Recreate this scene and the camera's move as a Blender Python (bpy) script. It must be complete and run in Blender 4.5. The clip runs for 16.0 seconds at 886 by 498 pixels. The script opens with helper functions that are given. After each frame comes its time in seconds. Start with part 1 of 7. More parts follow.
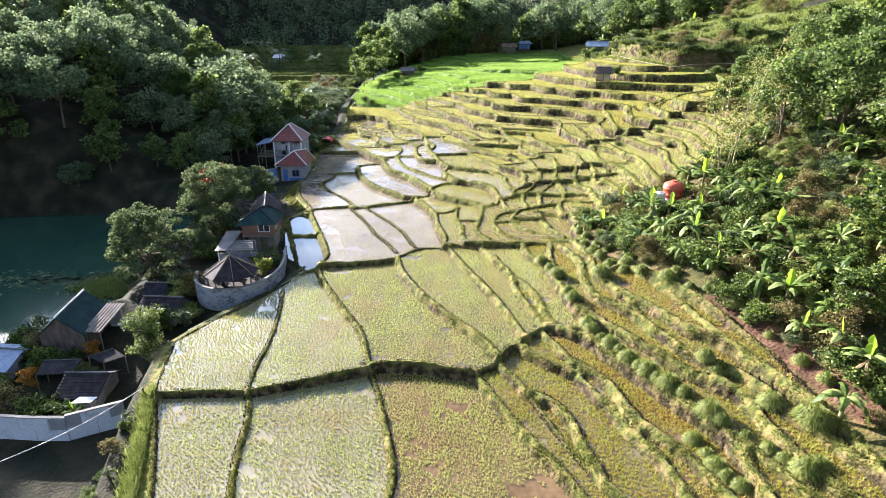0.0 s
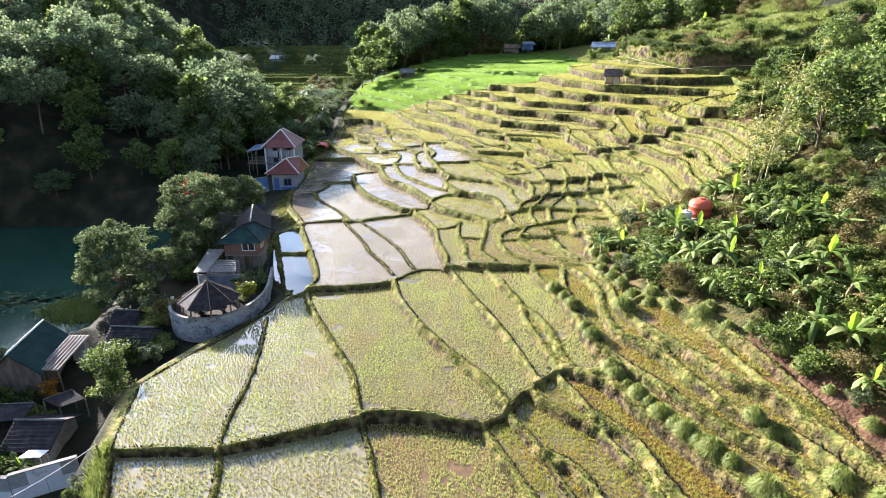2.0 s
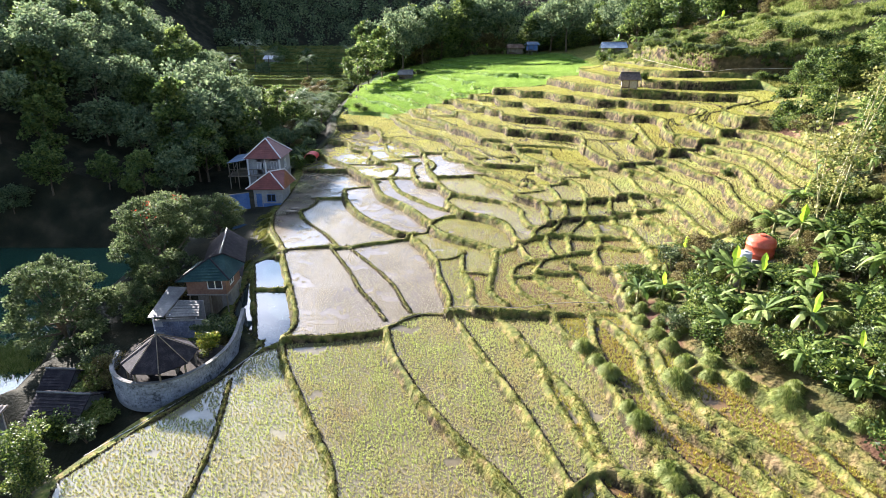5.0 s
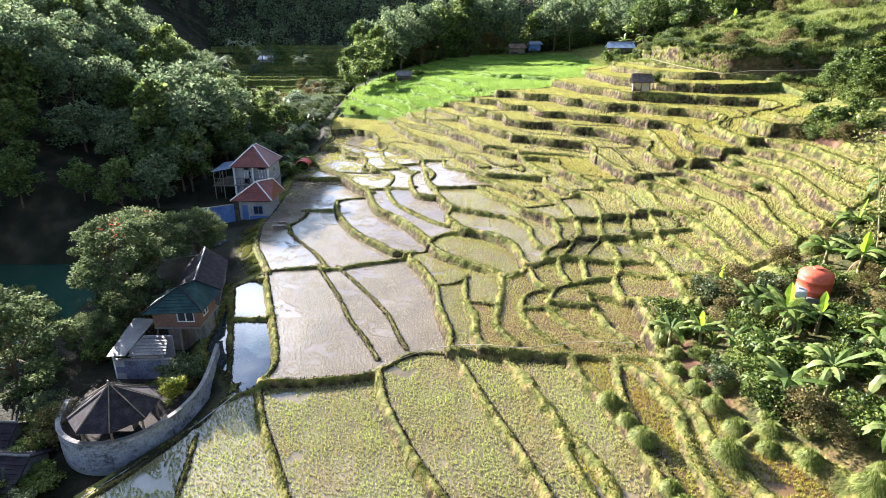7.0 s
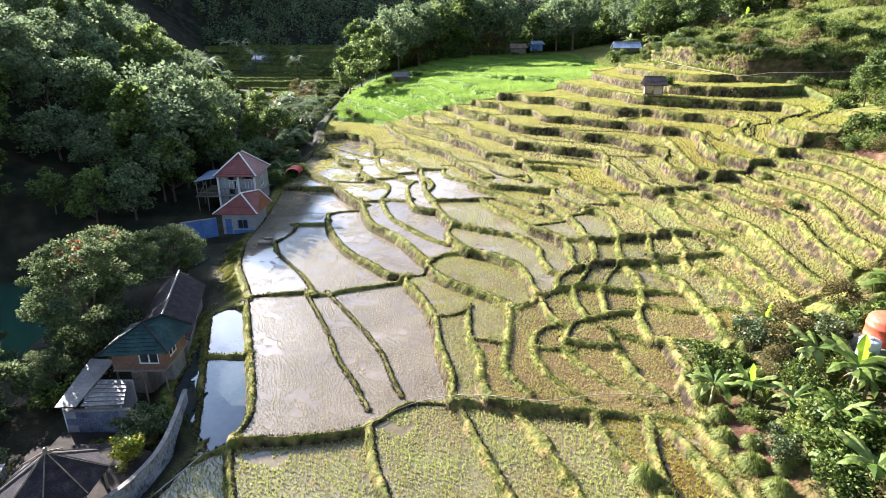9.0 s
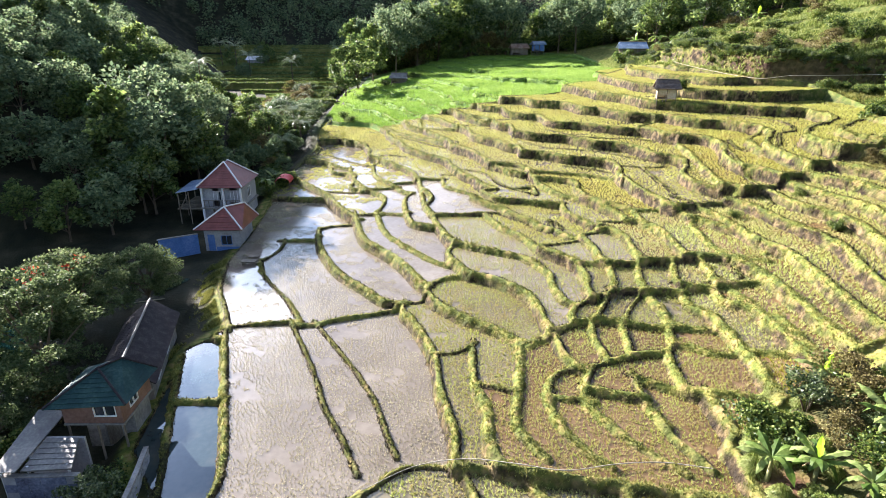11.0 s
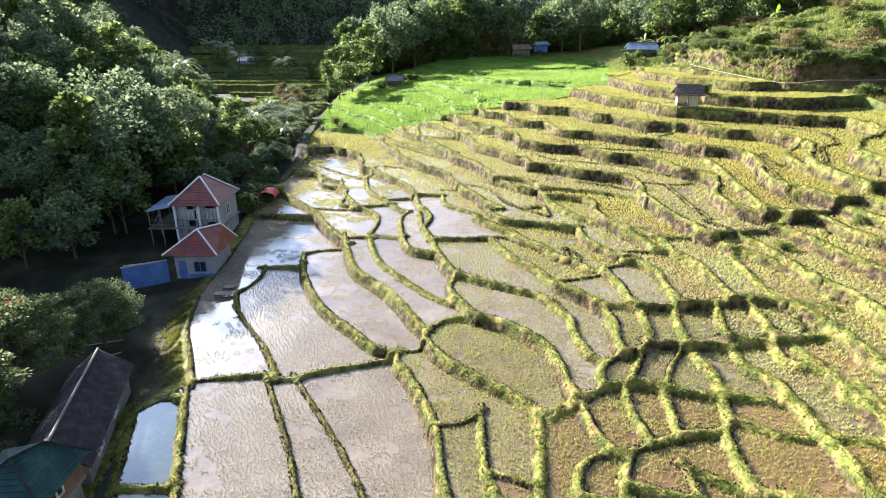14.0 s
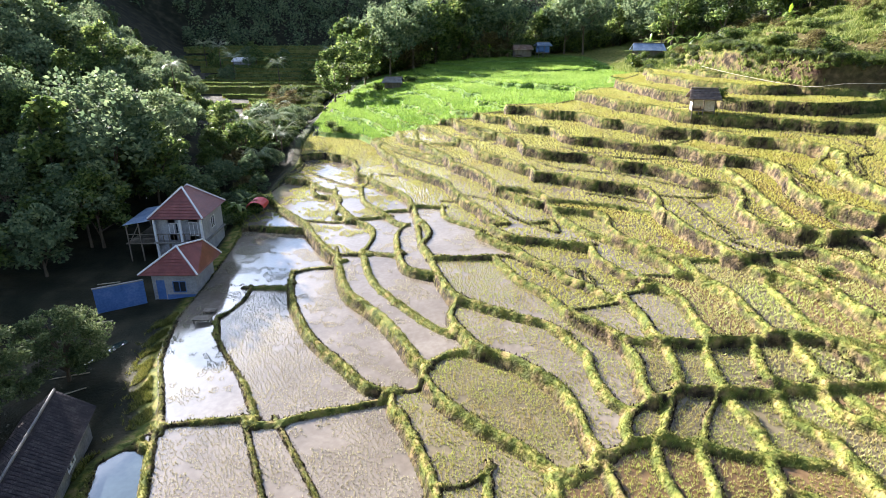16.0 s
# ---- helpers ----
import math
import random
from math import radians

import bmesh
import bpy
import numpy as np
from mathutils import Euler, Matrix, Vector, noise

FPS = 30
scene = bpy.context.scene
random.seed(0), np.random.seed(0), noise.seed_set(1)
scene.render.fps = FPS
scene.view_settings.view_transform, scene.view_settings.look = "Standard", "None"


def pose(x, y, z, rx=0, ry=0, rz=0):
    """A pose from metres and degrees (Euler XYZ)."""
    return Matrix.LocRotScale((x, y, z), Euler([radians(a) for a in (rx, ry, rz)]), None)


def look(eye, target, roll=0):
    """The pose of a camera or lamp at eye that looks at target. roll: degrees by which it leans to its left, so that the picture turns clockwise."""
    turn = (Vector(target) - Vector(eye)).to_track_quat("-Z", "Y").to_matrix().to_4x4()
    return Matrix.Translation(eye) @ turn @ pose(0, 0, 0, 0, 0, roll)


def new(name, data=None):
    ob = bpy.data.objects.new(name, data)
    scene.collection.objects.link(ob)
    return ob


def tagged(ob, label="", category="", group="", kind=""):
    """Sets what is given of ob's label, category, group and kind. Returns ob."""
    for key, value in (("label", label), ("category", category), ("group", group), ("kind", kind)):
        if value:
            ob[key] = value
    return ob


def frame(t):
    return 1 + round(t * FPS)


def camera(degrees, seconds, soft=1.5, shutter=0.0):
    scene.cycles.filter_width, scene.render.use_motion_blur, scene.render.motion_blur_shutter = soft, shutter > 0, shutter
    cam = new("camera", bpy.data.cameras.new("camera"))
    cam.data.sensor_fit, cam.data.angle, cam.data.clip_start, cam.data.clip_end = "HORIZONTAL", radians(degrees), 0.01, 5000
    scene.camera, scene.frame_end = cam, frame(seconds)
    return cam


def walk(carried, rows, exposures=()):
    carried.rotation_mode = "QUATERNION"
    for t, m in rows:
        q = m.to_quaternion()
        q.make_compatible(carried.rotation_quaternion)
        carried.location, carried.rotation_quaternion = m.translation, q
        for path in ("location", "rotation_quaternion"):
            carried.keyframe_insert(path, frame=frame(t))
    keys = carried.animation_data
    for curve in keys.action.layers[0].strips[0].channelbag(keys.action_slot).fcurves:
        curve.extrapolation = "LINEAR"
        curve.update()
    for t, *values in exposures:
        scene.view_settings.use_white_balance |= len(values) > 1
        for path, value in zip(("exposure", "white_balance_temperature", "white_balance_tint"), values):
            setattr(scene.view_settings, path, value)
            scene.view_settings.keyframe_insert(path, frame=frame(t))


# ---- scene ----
cam = camera(75.1, 16.0, 0.6)
METRES, EYE, TILT, LEAN, TURN = 45.0, 21.0, -20.7, 0.0, 0.0
ROWS = [
    (0.0, 0.0, 0.0, 0.0, -0.0, 0.0, 0.0),
    (0.5, -0.0003, 0.0252, 0.0095, 0.01, 0.0, 0.0),
    (1.0, -0.0005, 0.0553, 0.0209, 0.02, -0.0, -0.0),
    (1.5, -0.0011, 0.0874, 0.0333, 0.02, 0.0, -0.02),
    (2.0, -0.0015, 0.1207, 0.0458, 0.04, 0.02, -0.03),
    (2.5, -0.0022, 0.1544, 0.0584, 0.04, 0.01, -0.03),
    (3.0, -0.0036, 0.1877, 0.0707, 0.03, 0.01, -0.05),
    (3.5, -0.0044, 0.2206, 0.0831, 0.03, 0.0, -0.05),
    (4.0, -0.0049, 0.2536, 0.0953, 0.02, 0.0, -0.06),
    (6.5, -0.0078, 0.4153, 0.1545, -0.05, -0.03, -0.02),
    (7.0, -0.0083, 0.4467, 0.166, -0.07, -0.04, -0.02),
    (7.5, -0.0093, 0.4778, 0.1776, -0.11, -0.06, -0.01),
    (8.0, -0.0099, 0.509, 0.1895, -0.15, -0.08, -0.01),
    (8.5, -0.0108, 0.5395, 0.2011, -0.19, -0.08, -0.01),
    (9.0, -0.0113, 0.569, 0.2126, -0.22, -0.1, 0.02),
    (11.5, -0.0146, 0.7091, 0.2682, -0.39, -0.15, 0.09),
    (12.0, -0.0148, 0.7354, 0.2786, -0.41, -0.15, 0.1),
    (12.5, -0.0155, 0.7612, 0.2888, -0.44, -0.16, 0.11),
    (13.0, -0.0164, 0.7867, 0.2986, -0.48, -0.17, 0.13),
    (13.5, -0.017, 0.8121, 0.3083, -0.51, -0.18, 0.14),
    (14.0, -0.0177, 0.8373, 0.318, -0.55, -0.19, 0.15),
    (14.5, -0.0181, 0.8609, 0.3265, -0.58, -0.18, 0.15),
    (15.0, -0.0187, 0.8857, 0.3359, -0.62, -0.19, 0.16),
    (15.5, -0.019, 0.9105, 0.3452, -0.65, -0.18, 0.17),
    (16.0, -0.0197, 0.9348, 0.3545, -0.69, -0.17, 0.17),
]
EXPOSURE = 2.45
walk(cam, [(t, pose(0, 0, EYE, TILT, LEAN, TURN) @ pose(METRES * x, METRES * y, METRES * z, 90 + pitch, roll, yaw)) for t, x, y, z, yaw, pitch, roll in ROWS], [(0.0, EXPOSURE, 6500, 15), (16.0, EXPOSURE, 6500, 15)])

# ---- sky and sun: low morning sun ahead and to the left ----
SUN_AZ, SUN_EL = radians(-43), radians(21)
world = bpy.data.worlds.new("sky")
scene.world = world
world.use_nodes = True
wn, wl = world.node_tree.nodes, world.node_tree.links
sky = wn.new("ShaderNodeTexSky")
sky.sky_type = "NISHITA"
sky.sun_disc = False
sky.sun_elevation, sky.sun_rotation = SUN_EL, SUN_AZ
sky.air_density, sky.dust_density, sky.ozone_density = 1.0, 0.6, 3.0
wn["Background"].inputs["Strength"].default_value = 0.054
wtc = wn.new("ShaderNodeTexCoord")
wmap = wn.new("ShaderNodeMapping")
wmap.inputs["Scale"].default_value = (1.0, 1.0, 2.2)
wno = wn.new("ShaderNodeTexNoise")
wno.inputs["Scale"].default_value, wno.inputs["Detail"].default_value = 2.6, 6.0
wramp = wn.new("ShaderNodeValToRGB")
wramp.color_ramp.elements[0].position, wramp.color_ramp.elements[1].position = 0.48, 0.68
wmix = wn.new("ShaderNodeMixRGB")
# thin cloud, brighter towards the sun
wdot = wn.new("ShaderNodeVectorMath")
wdot.operation = "DOT_PRODUCT"
wdot.inputs[1].default_value = (math.sin(SUN_AZ) * math.cos(SUN_EL), math.cos(SUN_AZ) * math.cos(SUN_EL), math.sin(SUN_EL))
wpos = wn.new("ShaderNodeMath")
wpos.operation = "MAXIMUM"
wpos.inputs[1].default_value = 0.0
wpow = wn.new("ShaderNodeMath")
wpow.operation = "POWER"
wpow.inputs[1].default_value = 7.0
wbright = wn.new("ShaderNodeMath")
wbright.operation = "MULTIPLY_ADD"
wbright.inputs[1].default_value, wbright.inputs[2].default_value = 42.0, 3.0
wgrey = wn.new("ShaderNodeCombineColor")
wl.new(wtc.outputs["Generated"], wdot.inputs[0])
wl.new(wdot.outputs["Value"], wpos.inputs[0])
wl.new(wpos.outputs[0], wpow.inputs[0])
wl.new(wpow.outputs[0], wbright.inputs[0])
for channel in ("Red", "Green", "Blue"):
    wl.new(wbright.outputs[0], wgrey.inputs[channel])
wcool = wn.new("ShaderNodeMixRGB")
wcool.blend_type = "MULTIPLY"
wcool.inputs["Fac"].default_value, wcool.inputs["Color2"].default_value = 1.0, (0.9, 0.97, 1.12, 1)
wl.new(wgrey.outputs["Color"], wcool.inputs["Color1"])
wl.new(wcool.outputs["Color"], wmix.inputs["Color2"])
wl.new(wtc.outputs["Generated"], wmap.inputs["Vector"])
wl.new(wmap.outputs["Vector"], wno.inputs["Vector"])
wl.new(wno.outputs["Fac"], wramp.inputs["Fac"])
wl.new(wramp.outputs["Color"], wmix.inputs["Fac"])
# the bright ring of clear sky round the sun
wring = wn.new("ShaderNodeMath")
wring.operation = "POWER"
wring.inputs[1].default_value = 14.0
wl.new(wpos.outputs[0], wring.inputs[0])
wgain = wn.new("ShaderNodeMath")
wgain.operation = "MULTIPLY_ADD"
wgain.inputs[1].default_value, wgain.inputs[2].default_value = 3.0, 1.0
wl.new(wring.outputs[0], wgain.inputs[0])
wclear = wn.new("ShaderNodeVectorMath")
wclear.operation = "SCALE"
wl.new(sky.outputs["Color"], wclear.inputs[0])
wl.new(wgain.outputs[0], wclear.inputs["Scale"])
wtint = wn.new("ShaderNodeMixRGB")
wtint.blend_type = "MULTIPLY"
wtint.inputs["Color2"].default_value = (0.6, 0.82, 1.0, 1)
wl.new(wring.outputs[0], wtint.inputs["Fac"])
wl.new(wclear.outputs["Vector"], wtint.inputs["Color1"])
wl.new(wtint.outputs["Color"], wmix.inputs["Color1"])
wl.new(wmix.outputs["Color"], wn["Background"].inputs["Color"])
SUN_DIR = Vector((math.sin(SUN_AZ) * math.cos(SUN_EL), math.cos(SUN_AZ) * math.cos(SUN_EL), math.sin(SUN_EL)))
sun = new("sun", bpy.data.lights.new("sun", "SUN"))
sun.data.energy, sun.data.angle, sun.data.color = 5.0, radians(0.6), (1.0, 0.94, 0.89)
sun.matrix_world = look(SUN_DIR * 300, (0, 0, 0))


# ---- materials ----
def material(name, stops, scale=1.0, rough=0.8, bump=0.0, fine=0.0, metallic=0.0, by="position", spec=0.3, stretch=(1, 1, 1), transmit=0.0, single=0.45):
    """A surface whose colour runs through the stops (place, colour) by two sizes of noise; by: 'position', 'random' (per thing) or 'island'."""
    m = bpy.data.materials.new(name)
    m.use_nodes = True
    n, l = m.node_tree.nodes, m.node_tree.links
    p = n["Principled BSDF"]
    p.inputs["Roughness"].default_value, p.inputs["Metallic"].default_value = rough, metallic
    p.inputs["Specular IOR Level"].default_value = spec
    geo, mp, a, b = n.new("ShaderNodeNewGeometry"), n.new("ShaderNodeMapping"), n.new("ShaderNodeTexNoise"), n.new("ShaderNodeTexNoise")
    mp.inputs["Scale"].default_value = stretch
    l.new(geo.outputs["Position"], mp.inputs["Vector"])
    for tex, s in ((a, scale), (b, scale * 7.3)):
        tex.inputs["Scale"].default_value, tex.inputs["Detail"].default_value = s, 5
        l.new(mp.outputs["Vector"], tex.inputs["Vector"])
    mix = n.new("ShaderNodeMath")
    mix.operation = "MULTIPLY_ADD"
    mix.inputs[1].default_value = 0.45
    l.new(b.outputs["Fac"], mix.inputs[0])
    half = n.new("ShaderNodeMath")
    half.operation = "MULTIPLY"
    half.inputs[1].default_value = 0.55
    l.new(a.outputs["Fac"], half.inputs[0])
    l.new(half.outputs[0], mix.inputs[2])
    fac = mix.outputs[0]
    if by != "position":
        src = n.new("ShaderNodeObjectInfo").outputs["Random"] if by == "random" else geo.outputs["Random Per Island"]
        add = n.new("ShaderNodeMath")
        add.operation = "MULTIPLY_ADD"
        add.inputs[1].default_value = single
        l.new(src, add.inputs[0])
        low = n.new("ShaderNodeMath")
        low.operation = "SUBTRACT"
        low.inputs[1].default_value = single * 0.5
        l.new(fac, low.inputs[0])
        l.new(low.outputs[0], add.inputs[2])
        fac = add.outputs[0]
    ramp = n.new("ShaderNodeValToRGB")
    els = ramp.color_ramp.elements
    while len(els) < len(stops):
        els.new(0.5)
    for e, (place, c) in zip(els, stops):
        e.position, e.color = place, (*c, 1)
    l.new(fac, ramp.inputs["Fac"])
    l.new(ramp.outputs["Color"], p.inputs["Base Color"])
    if bump:
        bm_ = n.new("ShaderNodeBump")
        bm_.inputs["Strength"].default_value, bm_.inputs["Distance"].default_value = bump, fine or 0.03
        l.new(b.outputs["Fac"], bm_.inputs["Height"])
        l.new(bm_.outputs["Normal"], p.inputs["Normal"])
    if transmit:
        tr = n.new("ShaderNodeBsdfTranslucent")
        l.new(ramp.outputs["Color"], tr.inputs["Color"])
        ms = n.new("ShaderNodeMixShader")
        ms.inputs["Fac"].default_value = transmit
        l.new(p.outputs["BSDF"], ms.inputs[1])
        l.new(tr.outputs["BSDF"], ms.inputs[2])
        l.new(ms.outputs["Shader"], n["Material Output"].inputs["Surface"])
    return m


def g3(a, b, c):
    return [(0.32, a), (0.5, b), (0.68, c)]


M_RICE = material("rice_blades", [(0.36, (0.44, 0.36, 0.15)), (0.46, (0.4, 0.385, 0.14)), (0.54, (0.38, 0.42, 0.12)), (0.66, (0.45, 0.51, 0.14))], 0.3, 0.5, by="island", transmit=0.45, single=0.22)
M_RICE_DULL = material("dull_rice_blades", [(0.36, (0.35, 0.28, 0.1)), (0.46, (0.32, 0.3, 0.085)), (0.54, (0.31, 0.335, 0.075)), (0.66, (0.38, 0.43, 0.095))], 0.5, 0.5, by="island", transmit=0.45, single=0.22)
M_RICE_GOLD = material("golden_rice_blades", [(0.36, (0.359, 0.262, 0.0388)), (0.48, (0.339, 0.301, 0.0435)), (0.58, (0.329, 0.349, 0.0532)), (0.68, (0.388, 0.416, 0.0824))], 0.3, 0.5, by="island", transmit=0.4, single=0.22)
M_RICE_LIME = material("lime_rice_blades", [(0.34, (0.33, 0.27, 0.075)), (0.44, (0.345, 0.335, 0.07)), (0.56, (0.36, 0.375, 0.075)), (0.68, (0.44, 0.455, 0.1))], 0.3, 0.5, by="island", transmit=0.45, single=0.22)
M_RICE_YOUNG = material("young_rice_blades", [(0.34, (0.31, 0.275, 0.18)), (0.5, (0.38, 0.345, 0.225)), (0.66, (0.45, 0.42, 0.27))], 0.3, 0.5, by="island", transmit=0.5, single=0.25)
M_RICE_GREEN = material("tall_rice_blades", g3((0.13, 0.24, 0.035), (0.21, 0.34, 0.055), (0.31, 0.44, 0.09)), 0.1, 0.6, by="island", transmit=0.5, single=0.25)
M_BUND_GRASS = material("bund_grass", g3((0.06, 0.078, 0.013), (0.16, 0.175, 0.032), (0.33, 0.31, 0.09)), 0.35, 0.7, by="island", transmit=0.4)
M_SHADE_STUBBLE = material("shade_stubble", g3((0.012, 0.01, 0.006), (0.025, 0.02, 0.012), (0.06, 0.05, 0.025)), 0.8, 0.9, by="island", spec=0.1)
M_CLUMP = material("long_grass", g3((0.1, 0.15, 0.026), (0.21, 0.26, 0.058), (0.36, 0.385, 0.13)), 0.8, 0.6, by="island", transmit=0.4)
M_LEAF = material("forest_leaves", g3((0.08, 0.125, 0.065), (0.15, 0.21, 0.105), (0.25, 0.31, 0.155)), 0.12, 0.75, by="island", transmit=0.45, spec=0.12)
M_LEAF_B = material("light_forest_leaves", g3((0.05, 0.09, 0.025), (0.115, 0.175, 0.045), (0.24, 0.3, 0.085)), 0.12, 0.5, by="island", transmit=0.5)
M_SHRUB = material("shrub_leaves", g3((0.022, 0.048, 0.01), (0.066, 0.115, 0.022), (0.22, 0.27, 0.06)), 0.5, 0.5, by="island", transmit=0.4, spec=0.3)
M_TREE = material("broad_tree_leaves", g3((0.04, 0.065, 0.028), (0.1, 0.14, 0.055), (0.25, 0.29, 0.14)), 0.9, 0.6, by="island", transmit=0.38, spec=0.06, single=0.2)
M_GREY_LEAF = material("grey_green_leaves", g3((0.022, 0.042, 0.014), (0.06, 0.095, 0.03), (0.18, 0.22, 0.09)), 0.5, 0.45, by="island", transmit=0.3, spec=0.4)
M_DRY_SHRUB = material("dry_shrub_leaves", g3((0.05, 0.04, 0.018), (0.14, 0.115, 0.04), (0.28, 0.25, 0.1)), 0.9, 0.6, by="island", transmit=0.3, spec=0.15, single=0.3)
M_GOLD_LEAF = material("golden_leaves", g3((0.08, 0.14, 0.02), (0.2, 0.25, 0.03), (0.42, 0.36, 0.04)), 1.5, 0.5, by="island", transmit=0.35)
M_ORANGE_LEAF = material("orange_leaves", g3((0.12, 0.12, 0.02), (0.35, 0.16, 0.02), (0.55, 0.2, 0.03)), 1.5, 0.5, by="island", transmit=0.35)
M_RED_FLOWER = material("red_flowers", g3((0.35, 0.04, 0.02), (0.5, 0.06, 0.03), (0.6, 0.12, 0.05)), 1.5, 0.5, by="island", transmit=0.3)
M_BANANA = material("banana_leaf", g3((0.06, 0.11, 0.018), (0.125, 0.19, 0.035), (0.25, 0.31, 0.1)), 0.9, 0.55, by="random", transmit=0.4, spec=0.25)
M_STEM = material("green_stem", g3((0.12, 0.13, 0.04), (0.2, 0.2, 0.08), (0.28, 0.25, 0.12)), 2.0, 0.7)
M_BARK = material("bark", g3((0.06, 0.045, 0.03), (0.12, 0.09, 0.06), (0.2, 0.16, 0.11)), 3.0, 0.9, 0.6, 0.05, stretch=(1, 1, 0.25))


def ground_material():
    m = bpy.data.materials.new("earth_and_grass")
    m.use_nodes = True
    n, l = m.node_tree.nodes, m.node_tree.links
    p = n["Principled BSDF"]
    p.inputs["Roughness"].default_value, p.inputs["Specular IOR Level"].default_value = 0.9, 0.15
    geo = n.new("ShaderNodeNewGeometry")

    def noise_(scale, detail=6):
        t = n.new("ShaderNodeTexNoise")
        t.inputs["Scale"].default_value, t.inputs["Detail"].default_value = scale, detail
        l.new(geo.outputs["Position"], t.inputs["Vector"])
        return t.outputs["Fac"]

    def ramp_(fac, stops):
        r = n.new("ShaderNodeValToRGB")
        while len(r.color_ramp.elements) < len(stops):
            r.color_ramp.elements.new(0.5)
        for e, (place, c) in zip(r.color_ramp.elements, stops):
            e.position, e.color = place, (*c, 1)
        l.new(fac, r.inputs["Fac"])
        return r.outputs["Color"]

    def mix_(fac, a, b):
        x = n.new("ShaderNodeMixRGB")
        l.new(fac, x.inputs["Fac"])
        l.new(a, x.inputs["Color1"])
        l.new(b, x.inputs["Color2"])
        return x.outputs["Color"]

    def attr_(name):
        a = n.new("ShaderNodeAttribute")
        a.attribute_name = name
        return a.outputs["Fac"]

    # soil ramp held very dark, so wall faces carry their shade in the colour
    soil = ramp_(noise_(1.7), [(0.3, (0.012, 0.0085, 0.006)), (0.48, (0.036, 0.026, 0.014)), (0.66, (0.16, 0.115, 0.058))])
    grass = ramp_(noise_(1.6, 10), [(0.34, (0.055, 0.07, 0.014)), (0.45, (0.1, 0.125, 0.024)), (0.55, (0.18, 0.178, 0.04)), (0.66, (0.26, 0.195, 0.075))])
    # near-black floor: shade of the hollow and undergrowth is put into this colour
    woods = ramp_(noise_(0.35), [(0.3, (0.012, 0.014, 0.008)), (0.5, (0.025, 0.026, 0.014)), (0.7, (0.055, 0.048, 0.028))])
    red = ramp_(noise_(1.1), [(0.3, (0.04, 0.021, 0.013)), (0.5, (0.09, 0.047, 0.028)), (0.7, (0.17, 0.1, 0.06))])
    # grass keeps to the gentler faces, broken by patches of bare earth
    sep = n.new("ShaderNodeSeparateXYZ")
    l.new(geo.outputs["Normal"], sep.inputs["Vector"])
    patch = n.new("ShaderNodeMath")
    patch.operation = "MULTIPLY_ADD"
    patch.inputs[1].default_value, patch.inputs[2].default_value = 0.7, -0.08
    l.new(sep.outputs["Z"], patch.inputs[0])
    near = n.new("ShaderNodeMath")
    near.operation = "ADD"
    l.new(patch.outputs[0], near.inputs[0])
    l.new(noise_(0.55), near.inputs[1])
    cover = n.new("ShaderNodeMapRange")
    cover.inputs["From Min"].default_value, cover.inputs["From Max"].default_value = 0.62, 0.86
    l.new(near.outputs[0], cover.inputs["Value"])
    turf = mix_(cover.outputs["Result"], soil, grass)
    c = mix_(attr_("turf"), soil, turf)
    lush = ramp_(noise_(0.6), [(0.3, (0.06, 0.12, 0.02)), (0.5, (0.1, 0.18, 0.03)), (0.7, (0.16, 0.23, 0.05))])
    c = mix_(attr_("lush"), c, lush)
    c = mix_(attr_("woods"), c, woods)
    c = mix_(attr_("red"), c, red)
    l.new(c, p.inputs["Base Color"])
    bp = n.new("ShaderNodeBump")
    bp.inputs["Strength"].default_value, bp.inputs["Distance"].default_value = 0.9, 0.16
    l.new(noise_(5.0, 8), bp.inputs["Height"])
    l.new(bp.outputs["Normal"], p.inputs["Normal"])
    return m


def water_material(name, stops, rough=0.07, ripple=0.06, scale=0.4, ior=1.5):
    """Shallow muddy water: the mud's colour under a smooth film."""
    m = material(name, stops, scale, rough, spec=0.5)
    n, l = m.node_tree.nodes, m.node_tree.links
    p = n["Principled BSDF"]
    p.inputs["IOR"].default_value = ior
    geo, t, bp = n.new("ShaderNodeNewGeometry"), n.new("ShaderNodeTexNoise"), n.new("ShaderNodeBump")
    t.inputs["Scale"].default_value, t.inputs["Detail"].default_value = 2.5, 3
    l.new(geo.outputs["Position"], t.inputs["Vector"])
    bp.inputs["Strength"].default_value, bp.inputs["Distance"].default_value = ripple, 0.05
    l.new(t.outputs["Fac"], bp.inputs["Height"])
    l.new(bp.outputs["Normal"], p.inputs["Normal"])
    return m


M_GROUND = ground_material()
M_WATER = water_material("muddy_water", g3((0.115, 0.094, 0.068), (0.155, 0.13, 0.098), (0.21, 0.18, 0.14)))
M_WATER_PALE = water_material("pale_muddy_water", g3((0.145, 0.13, 0.08), (0.195, 0.175, 0.11), (0.25, 0.225, 0.15)))
M_WATER_RED = water_material("red_brown_water", g3((0.075, 0.043, 0.018), (0.115, 0.07, 0.03), (0.16, 0.105, 0.05)))
M_WATER_OLIVE = water_material("olive_water", g3((0.085, 0.068, 0.036), (0.122, 0.1, 0.056), (0.17, 0.142, 0.085)))
M_POOL = water_material("clear_pool", g3((0.02, 0.03, 0.03), (0.03, 0.045, 0.045), (0.05, 0.06, 0.055)), 0.02, 0.02, ior=1.6)
M_POND = water_material("green_pond", g3((0.014, 0.05, 0.035), (0.02, 0.065, 0.043), (0.03, 0.08, 0.055)), 0.12, 0.1, 0.1)


